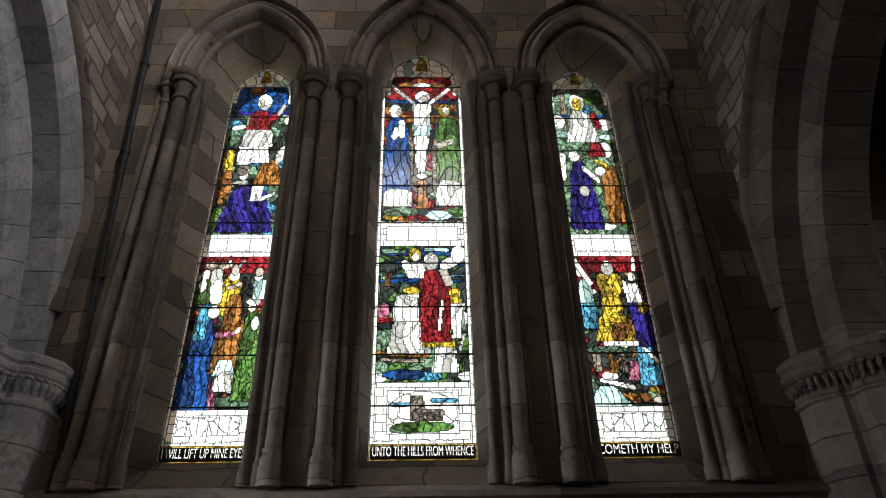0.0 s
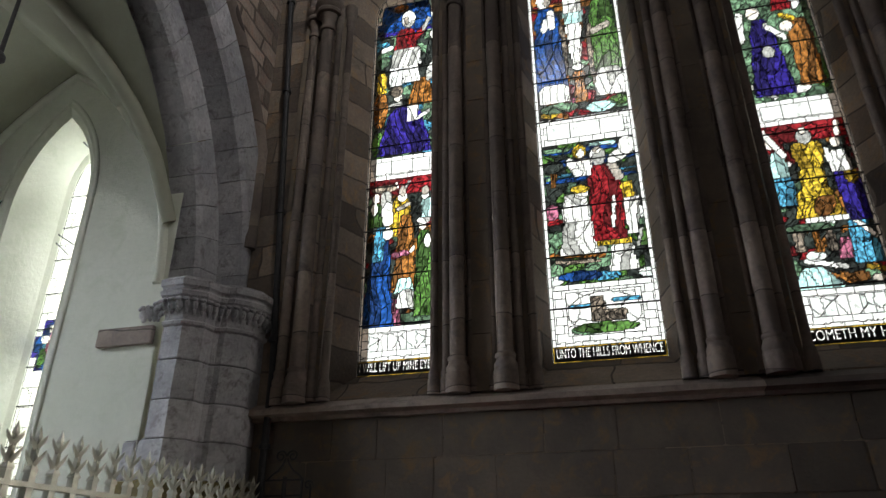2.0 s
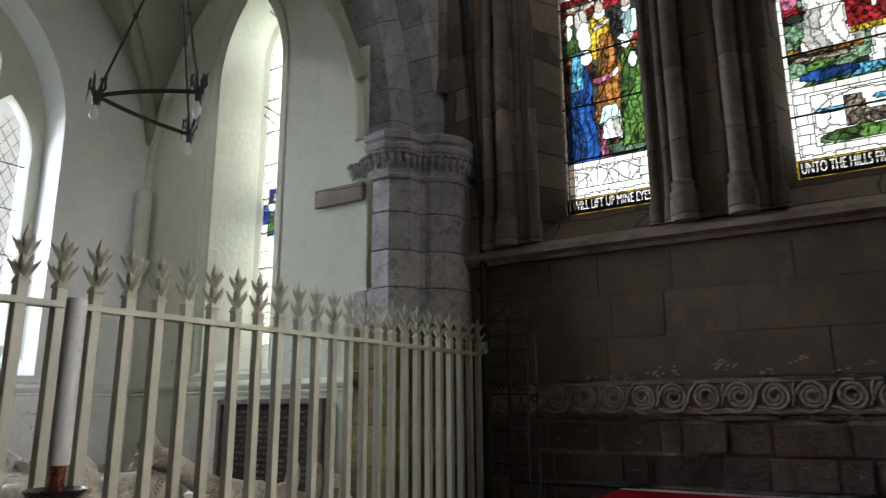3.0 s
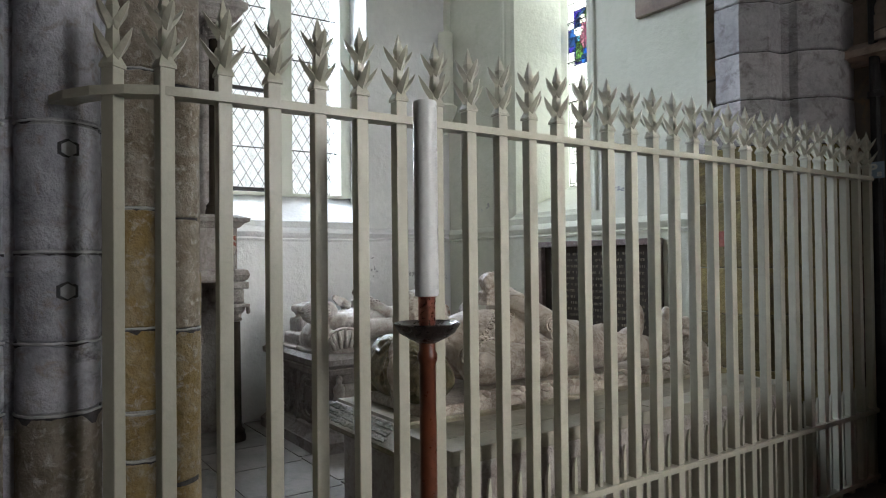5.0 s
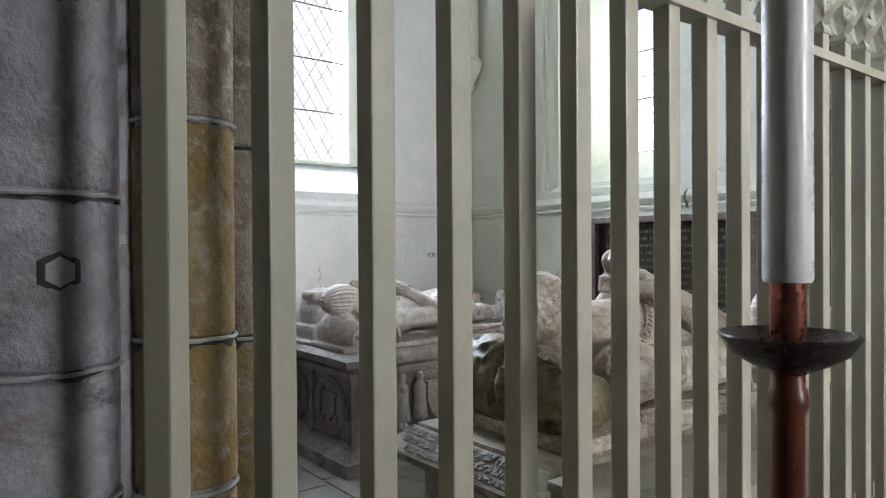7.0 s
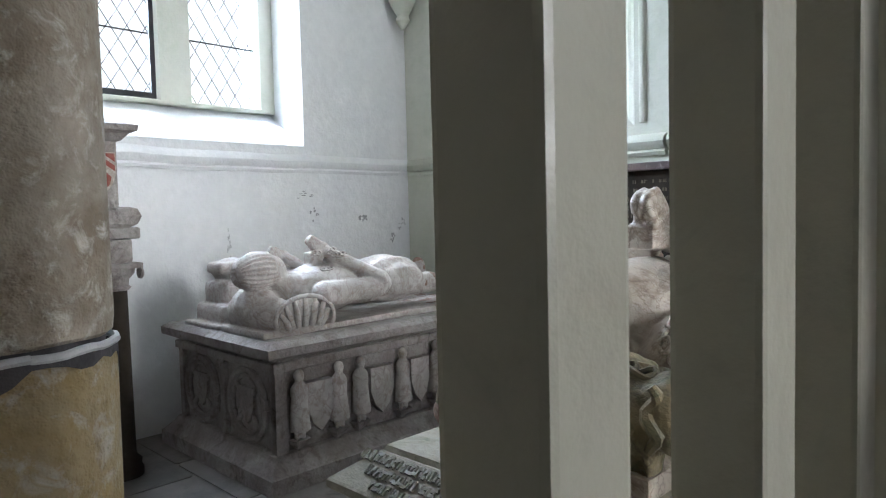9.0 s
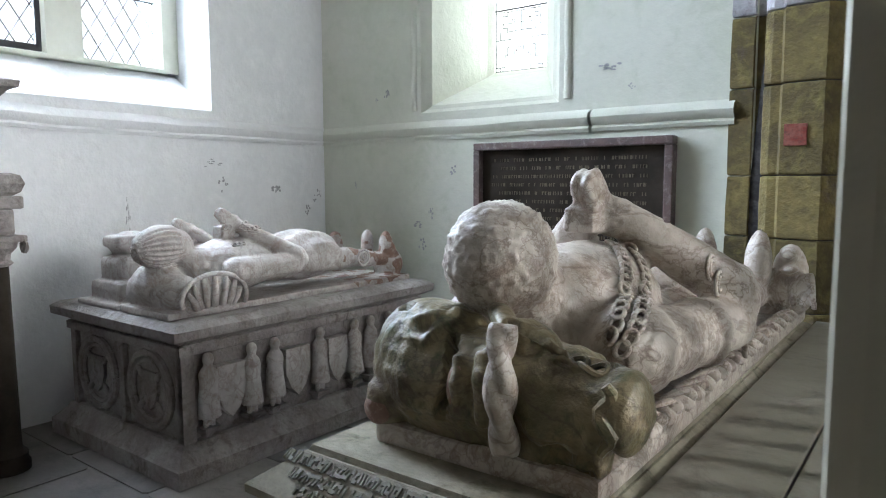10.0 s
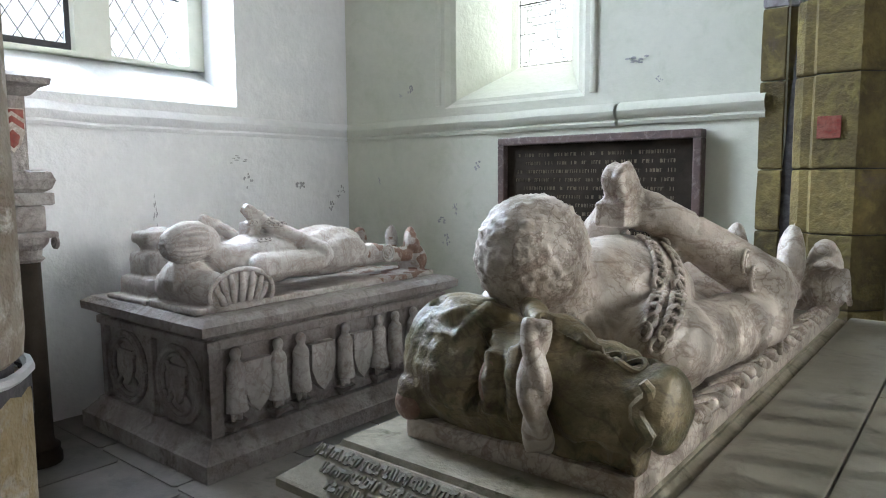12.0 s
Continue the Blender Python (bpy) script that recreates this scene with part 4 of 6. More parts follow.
SOWER = [arm("W", .04, .965, .22, .80, .04), arm("N", .90, .97, .88, .90, .035), ell("N", .50, .945, .055, .03), ell("W", .50, .905, .09, .05), robe("Y", .50, .70, .87, .14, .20), robe("Y", .48, .52, .71, .17, .13), ell("O", .54, .47, .13, .065, 15), robe("Y", .46, .40, .58, .27, .18), robe("W", .52, .37, .42, .24, .22), ell("N", .09, .875, .07, .04), robe("T", .14, .66, .83, .11, .07), arm("W", .08, .70, .26, .74, .035),
         robe("L", .14, .48, .68, .13, .11), ell("N", .83, .845, .08, .045), arm("W", .70, .80, .72, .74, .04), robe("W", .82, .66, .80, .12, .09), ell("Y", .90, .63, .08, .05), robe("P", .86, .36, .68, .13, .14, -.03), arm("W", .74, .40, .98, .26, .03), robe("L", .84, .12, .40, .17, .10, -.04), arm("Y", .80, .10, .96, .08, .03), ell("N", .88, .035, .10, .025), ell("E", .30, .345, .28, .025), ell("V", .5, .365, .10, .02),
         robe("H", .16, .21, .33, .06, .06), robe("O", .36, .20, .32, .05, .04), robe("H", .50, .20, .32, .05, .05), ell("V", .30, .18, .11, .03), arm("W", .18, .155, .58, .11, .03), robe("T", .24, .0, .12, .28, .12), robe("K", .64, .15, .27, .10, .06), ell("O", .7, .05, .1, .03), ell("R", .08, .22, .08, .03)]
CASTLE = [robe("H", .42, .28, .86, .085, .10), robe("H", .60, .28, .56, .17, .20), ell("G", .50, .16, .42, .12), ell("E", .25, .12, .2, .1), ell("L", .2, .66, .16, .05), ell("L", .8, .75, .2, .06), ell("W", .5, .5, .48, .46)]
ANGEL = [ell("N", .5, .84, .10, .10), ell("L", .5, .60, .20, .12), ell("W", .22, .72, .22, .14, -15), ell("W", .78, .72, .22, .14, 15), ell("V", .22, .42, .24, .12, 20), ell("V", .78, .42, .24, .12, -20), ell("W", .5, .3, .26, .26), ell("T", .5, .5, .5, .5)]
FIGURE = [ell("G", .62, .90, .12, .10), ell("N", .46, .82, .12, .08), ell("N", .30, .62, .14, .08), ell("K", .55, .52, .20, .28), ell("G", .32, .25, .12, .2), ell("L", .36, .40, .10, .16), ell("B", .5, .52, .55, .22), ell("B", .5, .5, .34, .5)]
SKIES = dict(TEACHER="R", HEALER="B", CRUCIFIED="R", SHEPHERD="G", RISEN="E", SOWER="R", CASTLE="W")


def panel(shapes, ground, x, y, u, z, salt):
    for k, sh in enumerate(shapes):
        if inside(sh, x, y):
            key = sh[1] if sh[0] in ("robe", "arm") else sh[0]
            if sh[0] == "robe":                     # long folds that fan out towards the hem
                t_ = (y - sh[3]) / (sh[4] - sh[3])
                half = sh[5] + (sh[6] - sh[5]) * t_
                f_ = (x - sh[2] - sh[7] * (t_ - .5)) / half + .30 * math.sin(y * 13 + k * 2.3)
                return ("F" if key == "W" else key), (k, math.floor(f_ * max(1, half / .085)), math.floor((sh[4] - sh[3]) * t_ / .22 + .5 * math.sin(x * 9 + k)))
            return ("F" if key == "W" and shapes not in (CASTLE, ANGEL) else key), (k, *voronoi(u, z, .09 if shapes is FIGURE else .30 if key in "WN" else .16, salt))
    if ground == "R" and y < .88:
        ground = "GOR"[int(cell_seed(*voronoi(u, z, .12, salt), 6) * 2.99)] if cell_seed(*voronoi(u, z, .12, salt), 4) > .55 else "D"
    if ground == "B" and y < .86:
        ground = "EGL"[int(cell_seed(*voronoi(u, z, .12, salt), 6) * 2.99)] if cell_seed(*voronoi(u, z, .12, salt), 4) > .6 else "D"
    if ground == "G":
        ground = "GDED"[int(cell_seed(*voronoi(u, z, .12, salt), 4) * 3.99)]
    return ground, (99, *voronoi(u, z, .15, salt))


def quarries(u, z, w, h, key):
    j = math.floor(z / h)
    return key, (200, math.floor(u / w + .5 * (j % 2)), j)


def lancet_regions(lower, upper, marks, zs, za, salt, castle=False):
    z_text, z_low, z_a, z_b = marks

    def regions(s, u, z):
        if z < z_text:
            return ("Y" if abs(s) > .97 or z < ZB + .02 or z > z_text - .015 else "W"), (300, z > ZB + .09, 0)
        if abs(s) > .945:
            return quarries(0, z, 1, .11, "W")
        if z < z_low:
            if castle and abs(s) < .70 and z_text + .10 < z < z_low - .08:
                return panel(CASTLE, "W", (s / .70 + 1) / 2, (z - z_text - .10) / (z_low - z_text - .18), u, z, salt)
            if not castle and abs(s) < .74 and z_text + .10 < z < z_low - .08:
                return ("V" if abs(s) > .25 else "W"), (220, math.floor(s / .5), *voronoi(u, z, .16, salt))
            return quarries(u, z, .16, .09, "W")
        if z_a < z < z_b:
            if abs(s) < .78 and z_a + .075 < z < z_b - .06:
                return ("V" if s < -.3 else "W"), (210, math.floor(s * 1.6 + .5), 0)
            return quarries(u, z, .13, .085, "W")
        if z <= z_a:
            return panel(lower[0], lower[1], (s / .945 + 1) / 2, (z - z_low) / (z_a - z_low), u, z, salt)
        zt = zs + (za - zs) * .38
        if z < zt and not (z > zs - .1 and abs(s) > .78):
            return panel(upper[0], upper[1], (s / .945 + 1) / 2, (z - z_b) / (zt - z_b), u, z, salt + 1)
        if abs(s) < .22 and z > zs + (za - zs) * .55:
            return "Y", (400, 0, math.floor(z / .1))
        return ("W" if cell_seed(*voronoi(u, z, .13, salt), 8) > .35 else "T"), (401, *voronoi(u, z, .13, salt))
    return regions


def arch_half(hw, zs, za):
    h = za - zs
    rad = (hw * hw + h * h) / (2 * hw)
    return lambda z: hw if z <= zs else max(.0, math.sqrt(max(0, rad * rad - (z - zs) ** 2)) - (rad - hw))


SUBJECTS = [((TEACHER, "R"), (HEALER, "B"), (3.57, 3.93, 5.73, 6.03)), ((SHEPHERD, "G"), (CRUCIFIED, "R"), (3.56, 4.20, 5.87, 6.21)), ((SOWER, "R"), (RISEN, "E"), (3.57, 3.93, 5.73, 6.03))]
LETTERS = ["I WILL LIFT UP MINE EYES", "UNTO THE HILLS FROM WHENCE", "COMETH MY HELP"]


def lettering(words, name, height, width, place, mat, parent, bold=.0, thick=.002):
    """Words in the built-in font, squeezed to a width, standing proud of their ground."""
    cu = bpy.data.curves.new(name, "FONT")
    cu.body, cu.size, cu.align_x, cu.align_y, cu.extrude, cu.offset = words, height, "CENTER", "CENTER", thick, bold
    tmp = new(name, cu)
    bpy.context.view_layer.update()
    me = bpy.data.meshes.new_from_object(tmp.evaluated_get(bpy.context.evaluated_depsgraph_get()))
    bpy.data.objects.remove(tmp)
    xs = [v.co.x for v in me.vertices]
    k = width / max(.01, max(xs) - min(xs))
    me.transform(Matrix.Diagonal((k, 1, 1, 1)))
    me.materials.clear()
    me.materials.append(mat)
    ob = new(name, me)
    ob.parent, ob.matrix_basis = parent, place
    return ob


def painted_band(words, cx, z, half, height, y, parent):
    """Black paint on the glass, with the letters left clear."""
    txt = lettering(words, "letter", height, half * 1.86, pose(cx, y, z, 90), M_LEAD, None, .0, .02)
    me = bpy.data.meshes.new("painted_band")
    ground = bmesh.new()
    box(ground, cx - half * .97, cx + half * .97, y - .003, y + .003, z - .068, z + .062)
    ground.to_mesh(me)
    ground.free()
    me.materials.append(M_LEAD)
    ob = new("painted_band", me)
    cut = ob.modifiers.new("letters", "BOOLEAN")
    cut.operation, cut.solver, cut.object = "DIFFERENCE", "EXACT", txt
    bpy.context.view_layer.update()
    done = bpy.data.meshes.new_from_object(ob.evaluated_get(bpy.context.evaluated_depsgraph_get()))
    ob.modifiers.clear()
    ob.data = done
    bpy.data.objects.remove(txt)
    ob.parent, ob.visible_shadow = parent, False
    return ob


for w, (low, up, marks), words, salt in zip(LANCETS, SUBJECTS, LETTERS, (1, 5, 9)):
    spring = w["za"] - w["hw"] * 1.25
    win = thing("window_1", w["cx"], YG, ZB, "tall stained-glass lancet with two figure scenes and a text band", "window", "stained-glass lancets", kind="structure")
    win.name = "stained_window"
    win.matrix_world = Matrix.Identity(4)
    glazing(win, arch_half(w["hw"] - .004, spring, w["za"] - .01), ZB + .004, w["za"] - .02, lambda u, z, d=0, c=w["cx"]: (c + u, YG + .02 + d, z),
            lancet_regions(low, up, marks, spring, w["za"], salt, castle=words.startswith("UNTO")))
    painted_band(words, w["cx"], ZB + .088, w["hw"], .135, YG + .008, win)
    z = ZB + .55
    while z < w["za"] - .35:
        bm = bmesh.new()
        hw = arch_half(w["hw"], spring, w["za"])(z)
        tube(bm, [(w["cx"] - hw - .02, YG + .005, z), (w["cx"] + hw + .02, YG + .005, z)], .009, 6)
        part("saddle_bar", bm, M_IRON, win)
        z += .56

def rose_half(z):
    """Half width of the four-lobed light at a height: one lobe up, one down, two to the sides."""
    v = abs(z - 10.95)
    side = .34 + math.sqrt(max(0, .30 ** 2 - v * v)) if v < .30 else 0
    mid = math.sqrt(max(0, .27 ** 2 - max(0, v - .33) ** 2))
    return max(side, mid, .03)


rose_win = thing("stained_window", 3.09, YG, 10.95, "small lobed stained-glass light high in the east wall", "window", kind="structure")
rose_win.matrix_world = Matrix.Identity(4)
glazing(rose_win, lambda z: rose_half(z), 10.36, 11.54, lambda u, z, d=0: (3.09 + u, YF + .14 + d, z),
        lambda s, u, z: panel(ANGEL, "W", (s + 1) / 2, (z - 10.31) / 1.28, u, z, 3))


def rose_edge(a):
    """Distance from the rose's middle to the edge of its glass in the direction a."""
    r = .66
    while r > .2:
        v = r * math.sin(a)
        if abs(v) < .6 and abs(r * math.cos(a)) < rose_half(10.95 + v):
            break
        r -= .01
    return r


turns = [2 * math.pi * k / 64 for k in range(65)]
bm = bmesh.new()
loft(bm, [[(3.09 + .67 * math.cos(a), YF + .115, 10.95 + .67 * math.sin(a)) for a in turns], [(3.09 + (rose_edge(a) + .01) * math.cos(a), YF + .115, 10.95 + (rose_edge(a) + .01) * math.sin(a)) for a in turns],
          [(3.09 + (rose_edge(a) - .005) * math.cos(a), YF + .17, 10.95 + (rose_edge(a) - .005) * math.sin(a)) for a in turns]])
part("tracery", bm, M_SHAFT, rose_win)
for r_, wid_, y_ in ((1.04, .09, YF), (.90, .06, YF + .03), (.70, .05, YF + .10)):
    ring_ = [(3.09 + r_ * math.cos(a), y_ - .02, 10.95 + r_ * math.sin(a)) for a in turns]
    part("ring_moulding", tube(bmesh.new(), ring_, wid_ * .6, 8, cap=False), M_SHAFT, rose_win, smooth=True)

# chapel east lancet: pale quarries, one small figure panel, oval leading near the foot
ewin = thing("stained_window", EWC, YC + .64, 2.28, "narrow pale leaded lancet with one blue figure panel", "window", kind="structure")
ewin.matrix_world = Matrix.Identity(4)


def east_regions(s, u, z):
    if 3.55 < z < 4.11 and (abs(s) < .6 or abs(z - 3.83) < .12):
        return panel(FIGURE, "P", (s / .98 + 1) / 2, (z - 3.55) / .56, u, z, 4)
    e = (u / .17) ** 2 + ((z - 2.66) / .085) ** 2
    if e < 1:
        return "W", (500, u > 0, z > 2.66)
    if z < 2.62 and abs(u) < .07 + (2.62 - z) * .28:
        return "W", (501, 0, (u / .09) ** 2 + ((z - 2.30) / .16) ** 2 < 1)
    return quarries(u, z, .27 if z > 3.3 else .18, .21, "W")


glazing(ewin, arch_half(EWH - .004, 5.75, 6.29), 2.285, 6.28, lambda u, z, d=0: (EWC + u, YC + .66 + d, z), east_regions, .03, 22, .0032)
for z in np.arange(2.75, 6.1, .42):
    bm = bmesh.new()
    tube(bm, [(EWC - EWH - .01, YC + .645, z), (EWC + EWH + .01, YC + .645, z)], .006, 6)
    part("saddle_bar", bm, M_IRON, ewin)

# chapel north window: three lights, mullions, cusped heads and simple tracery
nwin = thing("stained_window", XN - .5, c_n, 2.25, "three-light stone window of clear diamond leading, one iron casement", "window", kind="structure")
nwin.matrix_world = Matrix.Identity(4)
XG = XN - .48
light_c = [c_n - .80, c_n, c_n + .80]
bm = bmesh.new()
out_n = lancet(c_n, hw_n + .02, NW["zb"] - .03, NW["zs"], NW["za"])
lights = [lancet(c, .285, NW["zb"], 4.35, 4.95, 8) for c in light_c]
upper_l = [lancet(c_n - .40, .26, 4.95, 5.25, 5.62, 6), lancet(c_n + .40, .26, 4.95, 5.25, 5.62, 6)]
for xx in (XG + .06, XG - .10):
    sheet(bm, out_n, lights + upper_l, on_x(xx))
for lp in lights + upper_l:
    n_in = [(c_u * .94 + .06 * (sum(q[0] for q in lp) / len(lp)), c_z) for c_u, c_z in lp]
    loft(bm, [[on_x(XG + .06)(*p) for p in lp], [on_x(XG)(*p) for p in n_in], [on_x(XG - .10)(*p) for p in lp]])
part("tracery", bm, M_CREAM, nwin)


def diamond_leads(bm, y0, y1, z0, z1, x, step=.125, w=.0036):
    h_ = (z1 - z0)
    for sg in (1, -1):
        k = -h_
        while k < (y1 - y0) + h_:
            pts = []
            for zz in (z0, z1):
                yy = y0 + k + sg * (zz - z0) * .62
                pts.append((yy, zz))
            (ya, za), (yb, zb) = pts
            t0, t1 = 0.0, 1.0
            d = yb - ya
            if abs(d) > 1e-9:
                ta, tb = (y0 - ya) / d, (y1 - ya) / d
                t0, t1 = max(t0, min(ta, tb)), min(t1, max(ta, tb))
            if t1 > t0:
                tube(bm, [(x, ya + d * t0, za + (zb - za) * t0), (x, ya + d * t1, za + (zb - za) * t1)], w, 4, cap=False)
            k += step


M_CLEAR = glass_material("clear_leaded_glass", (.97, .98, .98), 1.0, .92)
for k, c in enumerate(light_c):
    bm = bmesh.new()
    box(bm, XG - .024, XG - .02, c - .28, c + .28, NW["zb"] + .004, 4.92)
    pane = part("pane", bm, M_CLEAR, nwin)
    pane.visible_shadow = False
    bm = bmesh.new()
    diamond_leads(bm, c - .26, c + .26, NW["zb"], 4.7, XG - .015)
    le = part("lead_line", bm, M_LEAD, nwin, kind="stuff")
    le.visible_shadow = False
    for z in (2.72, 3.2, 3.7, 4.2):
        bm = bmesh.new()
        tube(bm, [(XG - .01, c - .27, z), (XG - .01, c + .27, z)], .007, 6)
        part("saddle_bar", bm, M_IRON, nwin)
for u in upper_l:
    cc = sum(p[0] for p in u) / len(u)
    pane = part("pane", boxed(XG - .024, XG - .02, cc - .25, cc + .25, 4.96, 5.6), GLASS["E", "light"], nwin)
    pane.visible_shadow = False
c = light_c[1]
bm = bmesh.new()
for a in ((c - .28, c - .24, 2.26, 3.34), (c + .24, c + .28, 2.26, 3.34), (c - .24, c + .24, 2.26, 2.30), (c - .24, c + .24, 3.30, 3.34)):
    box(bm, XG - .015, XG + .02, *a)
part("casement", bm, M_IRON, nwin, "black iron opening casement")

# ---- east responds of the two arches: chamfered and rolled faces, course by course ----
JR = (.36, .74, 1.12, 1.45, 1.92, 2.3, 2.62, 2.95, 3.3)
PLAN = [(-1.04, 3.90), (-1.03, 3.855), (-.916, 3.855), (-.905, 3.885), (-.865, 3.885), (-.85, 3.82), (-.81, 3.785), (-.765, 3.785), (-.745, 3.745), (-.552, 3.735), (-.415, 3.87),
        (-.40, 4.0), (-.36, 4.03), (-.30, 4.03), (-.20, 4.12), (-.135, 4.22), (-.12, 4.435), (-1.04, 4.435)]
MID = Vector((-.60, 4.18))


def respond_ring(grow, z, turn_round, jitter=0.0):
    """The plan of the respond pushed out by grow at a height; turn_round mirrors it across the choir."""
    out = []
    for k, (x, y) in enumerate(PLAN):
        if z > 2.63 and not turn_round and x < -.76:          # plastered over higher up
            x, y = -.76, max(y, 3.80)
        d = (Vector((x, y)) - MID).normalized() * (grow + jitter * math.sin(k * 4.7 + z * 31))
        x, y = x + d.x, min(y + d.y, 4.437)
        out.append((6.42 - x if turn_round else x, y, z))
    return out


def build_respond(mirrored, stone_of, cap_mat, label):
    ob = thing("respond", 7.02 if mirrored else -.6, 4.0, 0, label, "pier", kind="structure")
    ob.matrix_world = Matrix.Identity(4)
    edges = (0.0,) + JR + (3.62,)
    for a, b in zip(edges, edges[1:]):
        bm = bmesh.new()
        loops = [respond_ring(g, z, mirrored, .003) for g, z in ((-.02, a + .002), (-.004, a + .006), (0, a + .016), (.001, (a + b) / 2), (0, b - .016), (-.004, b - .006), (-.02, b - .002))]
        loft(bm, loops)
        part("course_stone", bm, stone_of((a + b) / 2), ob)
    bm = bmesh.new()
    loft(bm, [respond_ring(-.018, z, mirrored) for z in (.0, 3.63)])
    part("mortar", bm, M_SOOT, ob)
    bm = bmesh.new()
    loft(bm, [respond_ring(g, z, mirrored) for g, z in ((0, 3.60), (.03, 3.615), (.036, 3.64), (.006, 3.66), (.008, 3.70), (.03, 3.80), (.07, 3.86), (.09, 3.875), (.10, 3.91), (.075, 3.935), (.08, 3.95), (.105, 3.965), (.11, 4.02), (.06, 4.06), (-.2, 4.06))])
    cap = part("capital", bm, cap_mat, ob, "moulded capital with a band of carved leaves")
    step = 0
    for (xa, ya), (xb, yb) in zip(PLAN[:-2], PLAN[1:-1]):
        n_ = max(1, round(math.hypot(xb - xa, yb - ya) / .065))
        for k in range(n_):
            p = Vector((xa + (xb - xa) * (k + .5) / n_, ya + (yb - ya) * (k + .5) / n_))
            d = (p - MID).normalized()
            a = math.degrees(math.atan2(d.y, d.x))
            bm, step = bmesh.new(), step + 1
            for out_, up, r_ in ((.05, 3.785 + .012 * math.sin(step * 5), (.036, .030, .05)), (.078, 3.835, (.026, .034, .02)), (.045, 3.73, (.018, .016, .03))):
                q = p + d * out_
                blob(bm, (6.42 - q.x if mirrored else q.x, q.y, up), r_, (0, 20, 180 - a if mirrored else a), 8, 6)
            part("leaf", bm, cap_mat, cap, smooth=True)
    return ob


respond = build_respond(False, lambda z: M_OLIVE if z < 2.25 else M_WHITEW, M_WHITEW, "half pier of chamfered stone courses under a carved leaf capital")
build_respond(True, lambda z: M_SHAFT, M_SHAFT, "dark half pier of chamfered stone courses under a carved capital")
part("red_patch", boxed(-.728, -.622, 3.726, 3.75, 1.60, 1.71, bevel=.003), M_RED, respond, "flaked square of old red paint")

# ---- tomb chests ----
def sculpt(bm, voxel, smooth=6, rough=.0, size=.05):
    """Melts overlapping solids into one carved surface; returns it as a bmesh."""
    me = bpy.data.meshes.new("melt")
    bm.to_mesh(me)
    bm.free()
    tmp = new("melt", me)
    rm = tmp.modifiers.new("melt", "REMESH")
    rm.mode, rm.voxel_size = "VOXEL", voxel
    sm = tmp.modifiers.new("soften", "SMOOTH")
    sm.factor, sm.iterations = .5, smooth
    if rough:
        tx = bpy.data.textures.new("tooling", "CLOUDS")
        tx.noise_scale, tx.noise_depth = size, 2
        dp = tmp.modifiers.new("tooling", "DISPLACE")
        dp.texture, dp.strength, dp.mid_level = tx, rough, .5
    bpy.context.view_layer.update()
    out = bpy.data.meshes.new_from_object(tmp.evaluated_get(bpy.context.evaluated_depsgraph_get()))
    bpy.data.objects.remove(tmp)
    res = bmesh.new()
    res.from_mesh(out)
    bpy.data.meshes.remove(out)
    return res


def limb(bm, a, b, ra, rb, seg=14):
    a, b = Vector(a), Vector(b)
    tube(bm, [a.lerp(b, k / 5) for k in range(6)], [ra + (rb - ra) * k / 5 for k in range(6)], seg)
    blob(bm, a, (ra, ra, ra))
    blob(bm, b, (rb, rb, rb))


def moulded_slab(x0, x1, y0, y1, profile):
    """A slab whose edge follows (outset, z) pairs on all four sides."""
    bm = bmesh.new()
    loops = [[(x0 - o, y0 - o, z), (x1 + o, y0 - o, z), (x1 + o, y1 + o, z), (x0 - o, y1 + o, z)] for o, z in profile]
    loft(bm, loops)
    bm.faces.new([bm.verts.new(p) for p in loops[0][::-1]])
    bm.faces.new([bm.verts.new(p) for p in loops[-1]])
    bmesh.ops.remove_doubles(bm, verts=bm.verts, dist=.0005)
    return bm


near_tomb = thing("tomb_chest", -.93, 2.2, 0, "alabaster tomb chest with a moulded inscribed edge", "tomb")
near_tomb.matrix_world = Matrix.Identity(4)
part("body", boxed(-1.26, -.52, 1.02, 3.30, .0, .64, bevel=.01), M_TOMB, near_tomb)
part("plinth", moulded_slab(-1.28, -.52, 1.0, 3.32, [(.05, 0), (.05, .10), (.02, .13), (0, .15)]), M_TOMB, near_tomb)
part("top_slab", moulded_slab(-1.23, -.55, .985, 3.36, [(-.03, .60), (.02, .625), (.03, .65), (.10, .655), (.122, .672), (.122, .692), (.116, .698), (.018, .768), (.012, .768), (.006, .782)]), M_SLABG, near_tomb,
     "brownish alabaster slab with a raised black-letter edge")
part("effigy_bed", boxed(-1.13, -.535, 1.09, 3.38, .78, .835, bevel=.012), M_ALAB, near_tomb, "alabaster plate under the figure")
for k in range(17):                         # carved leaves curling along the edge of the plate
    y_ = 1.42 + k * .115
    leaf = bmesh.new()
    blob(leaf, (-.565, y_, .838), (.036, .062, .022), (0, 12, 16 * math.sin(k * 2.1)), 12, 8)
    blob(leaf, (-.552, y_ + .045, .852), (.024, .026, .020), (0, 0, 0), 10, 7)
    tube(leaf, [(-.60, y_ - .03, .85), (-.575, y_ - .005, .866), (-.552, y_ + .03, .87), (-.54, y_ + .06, .858)], [.006, .009, .008, .004], 6)
    part("carved_leaf", leaf, M_ALAB, near_tomb, smooth=True)
rng = random.Random(7)
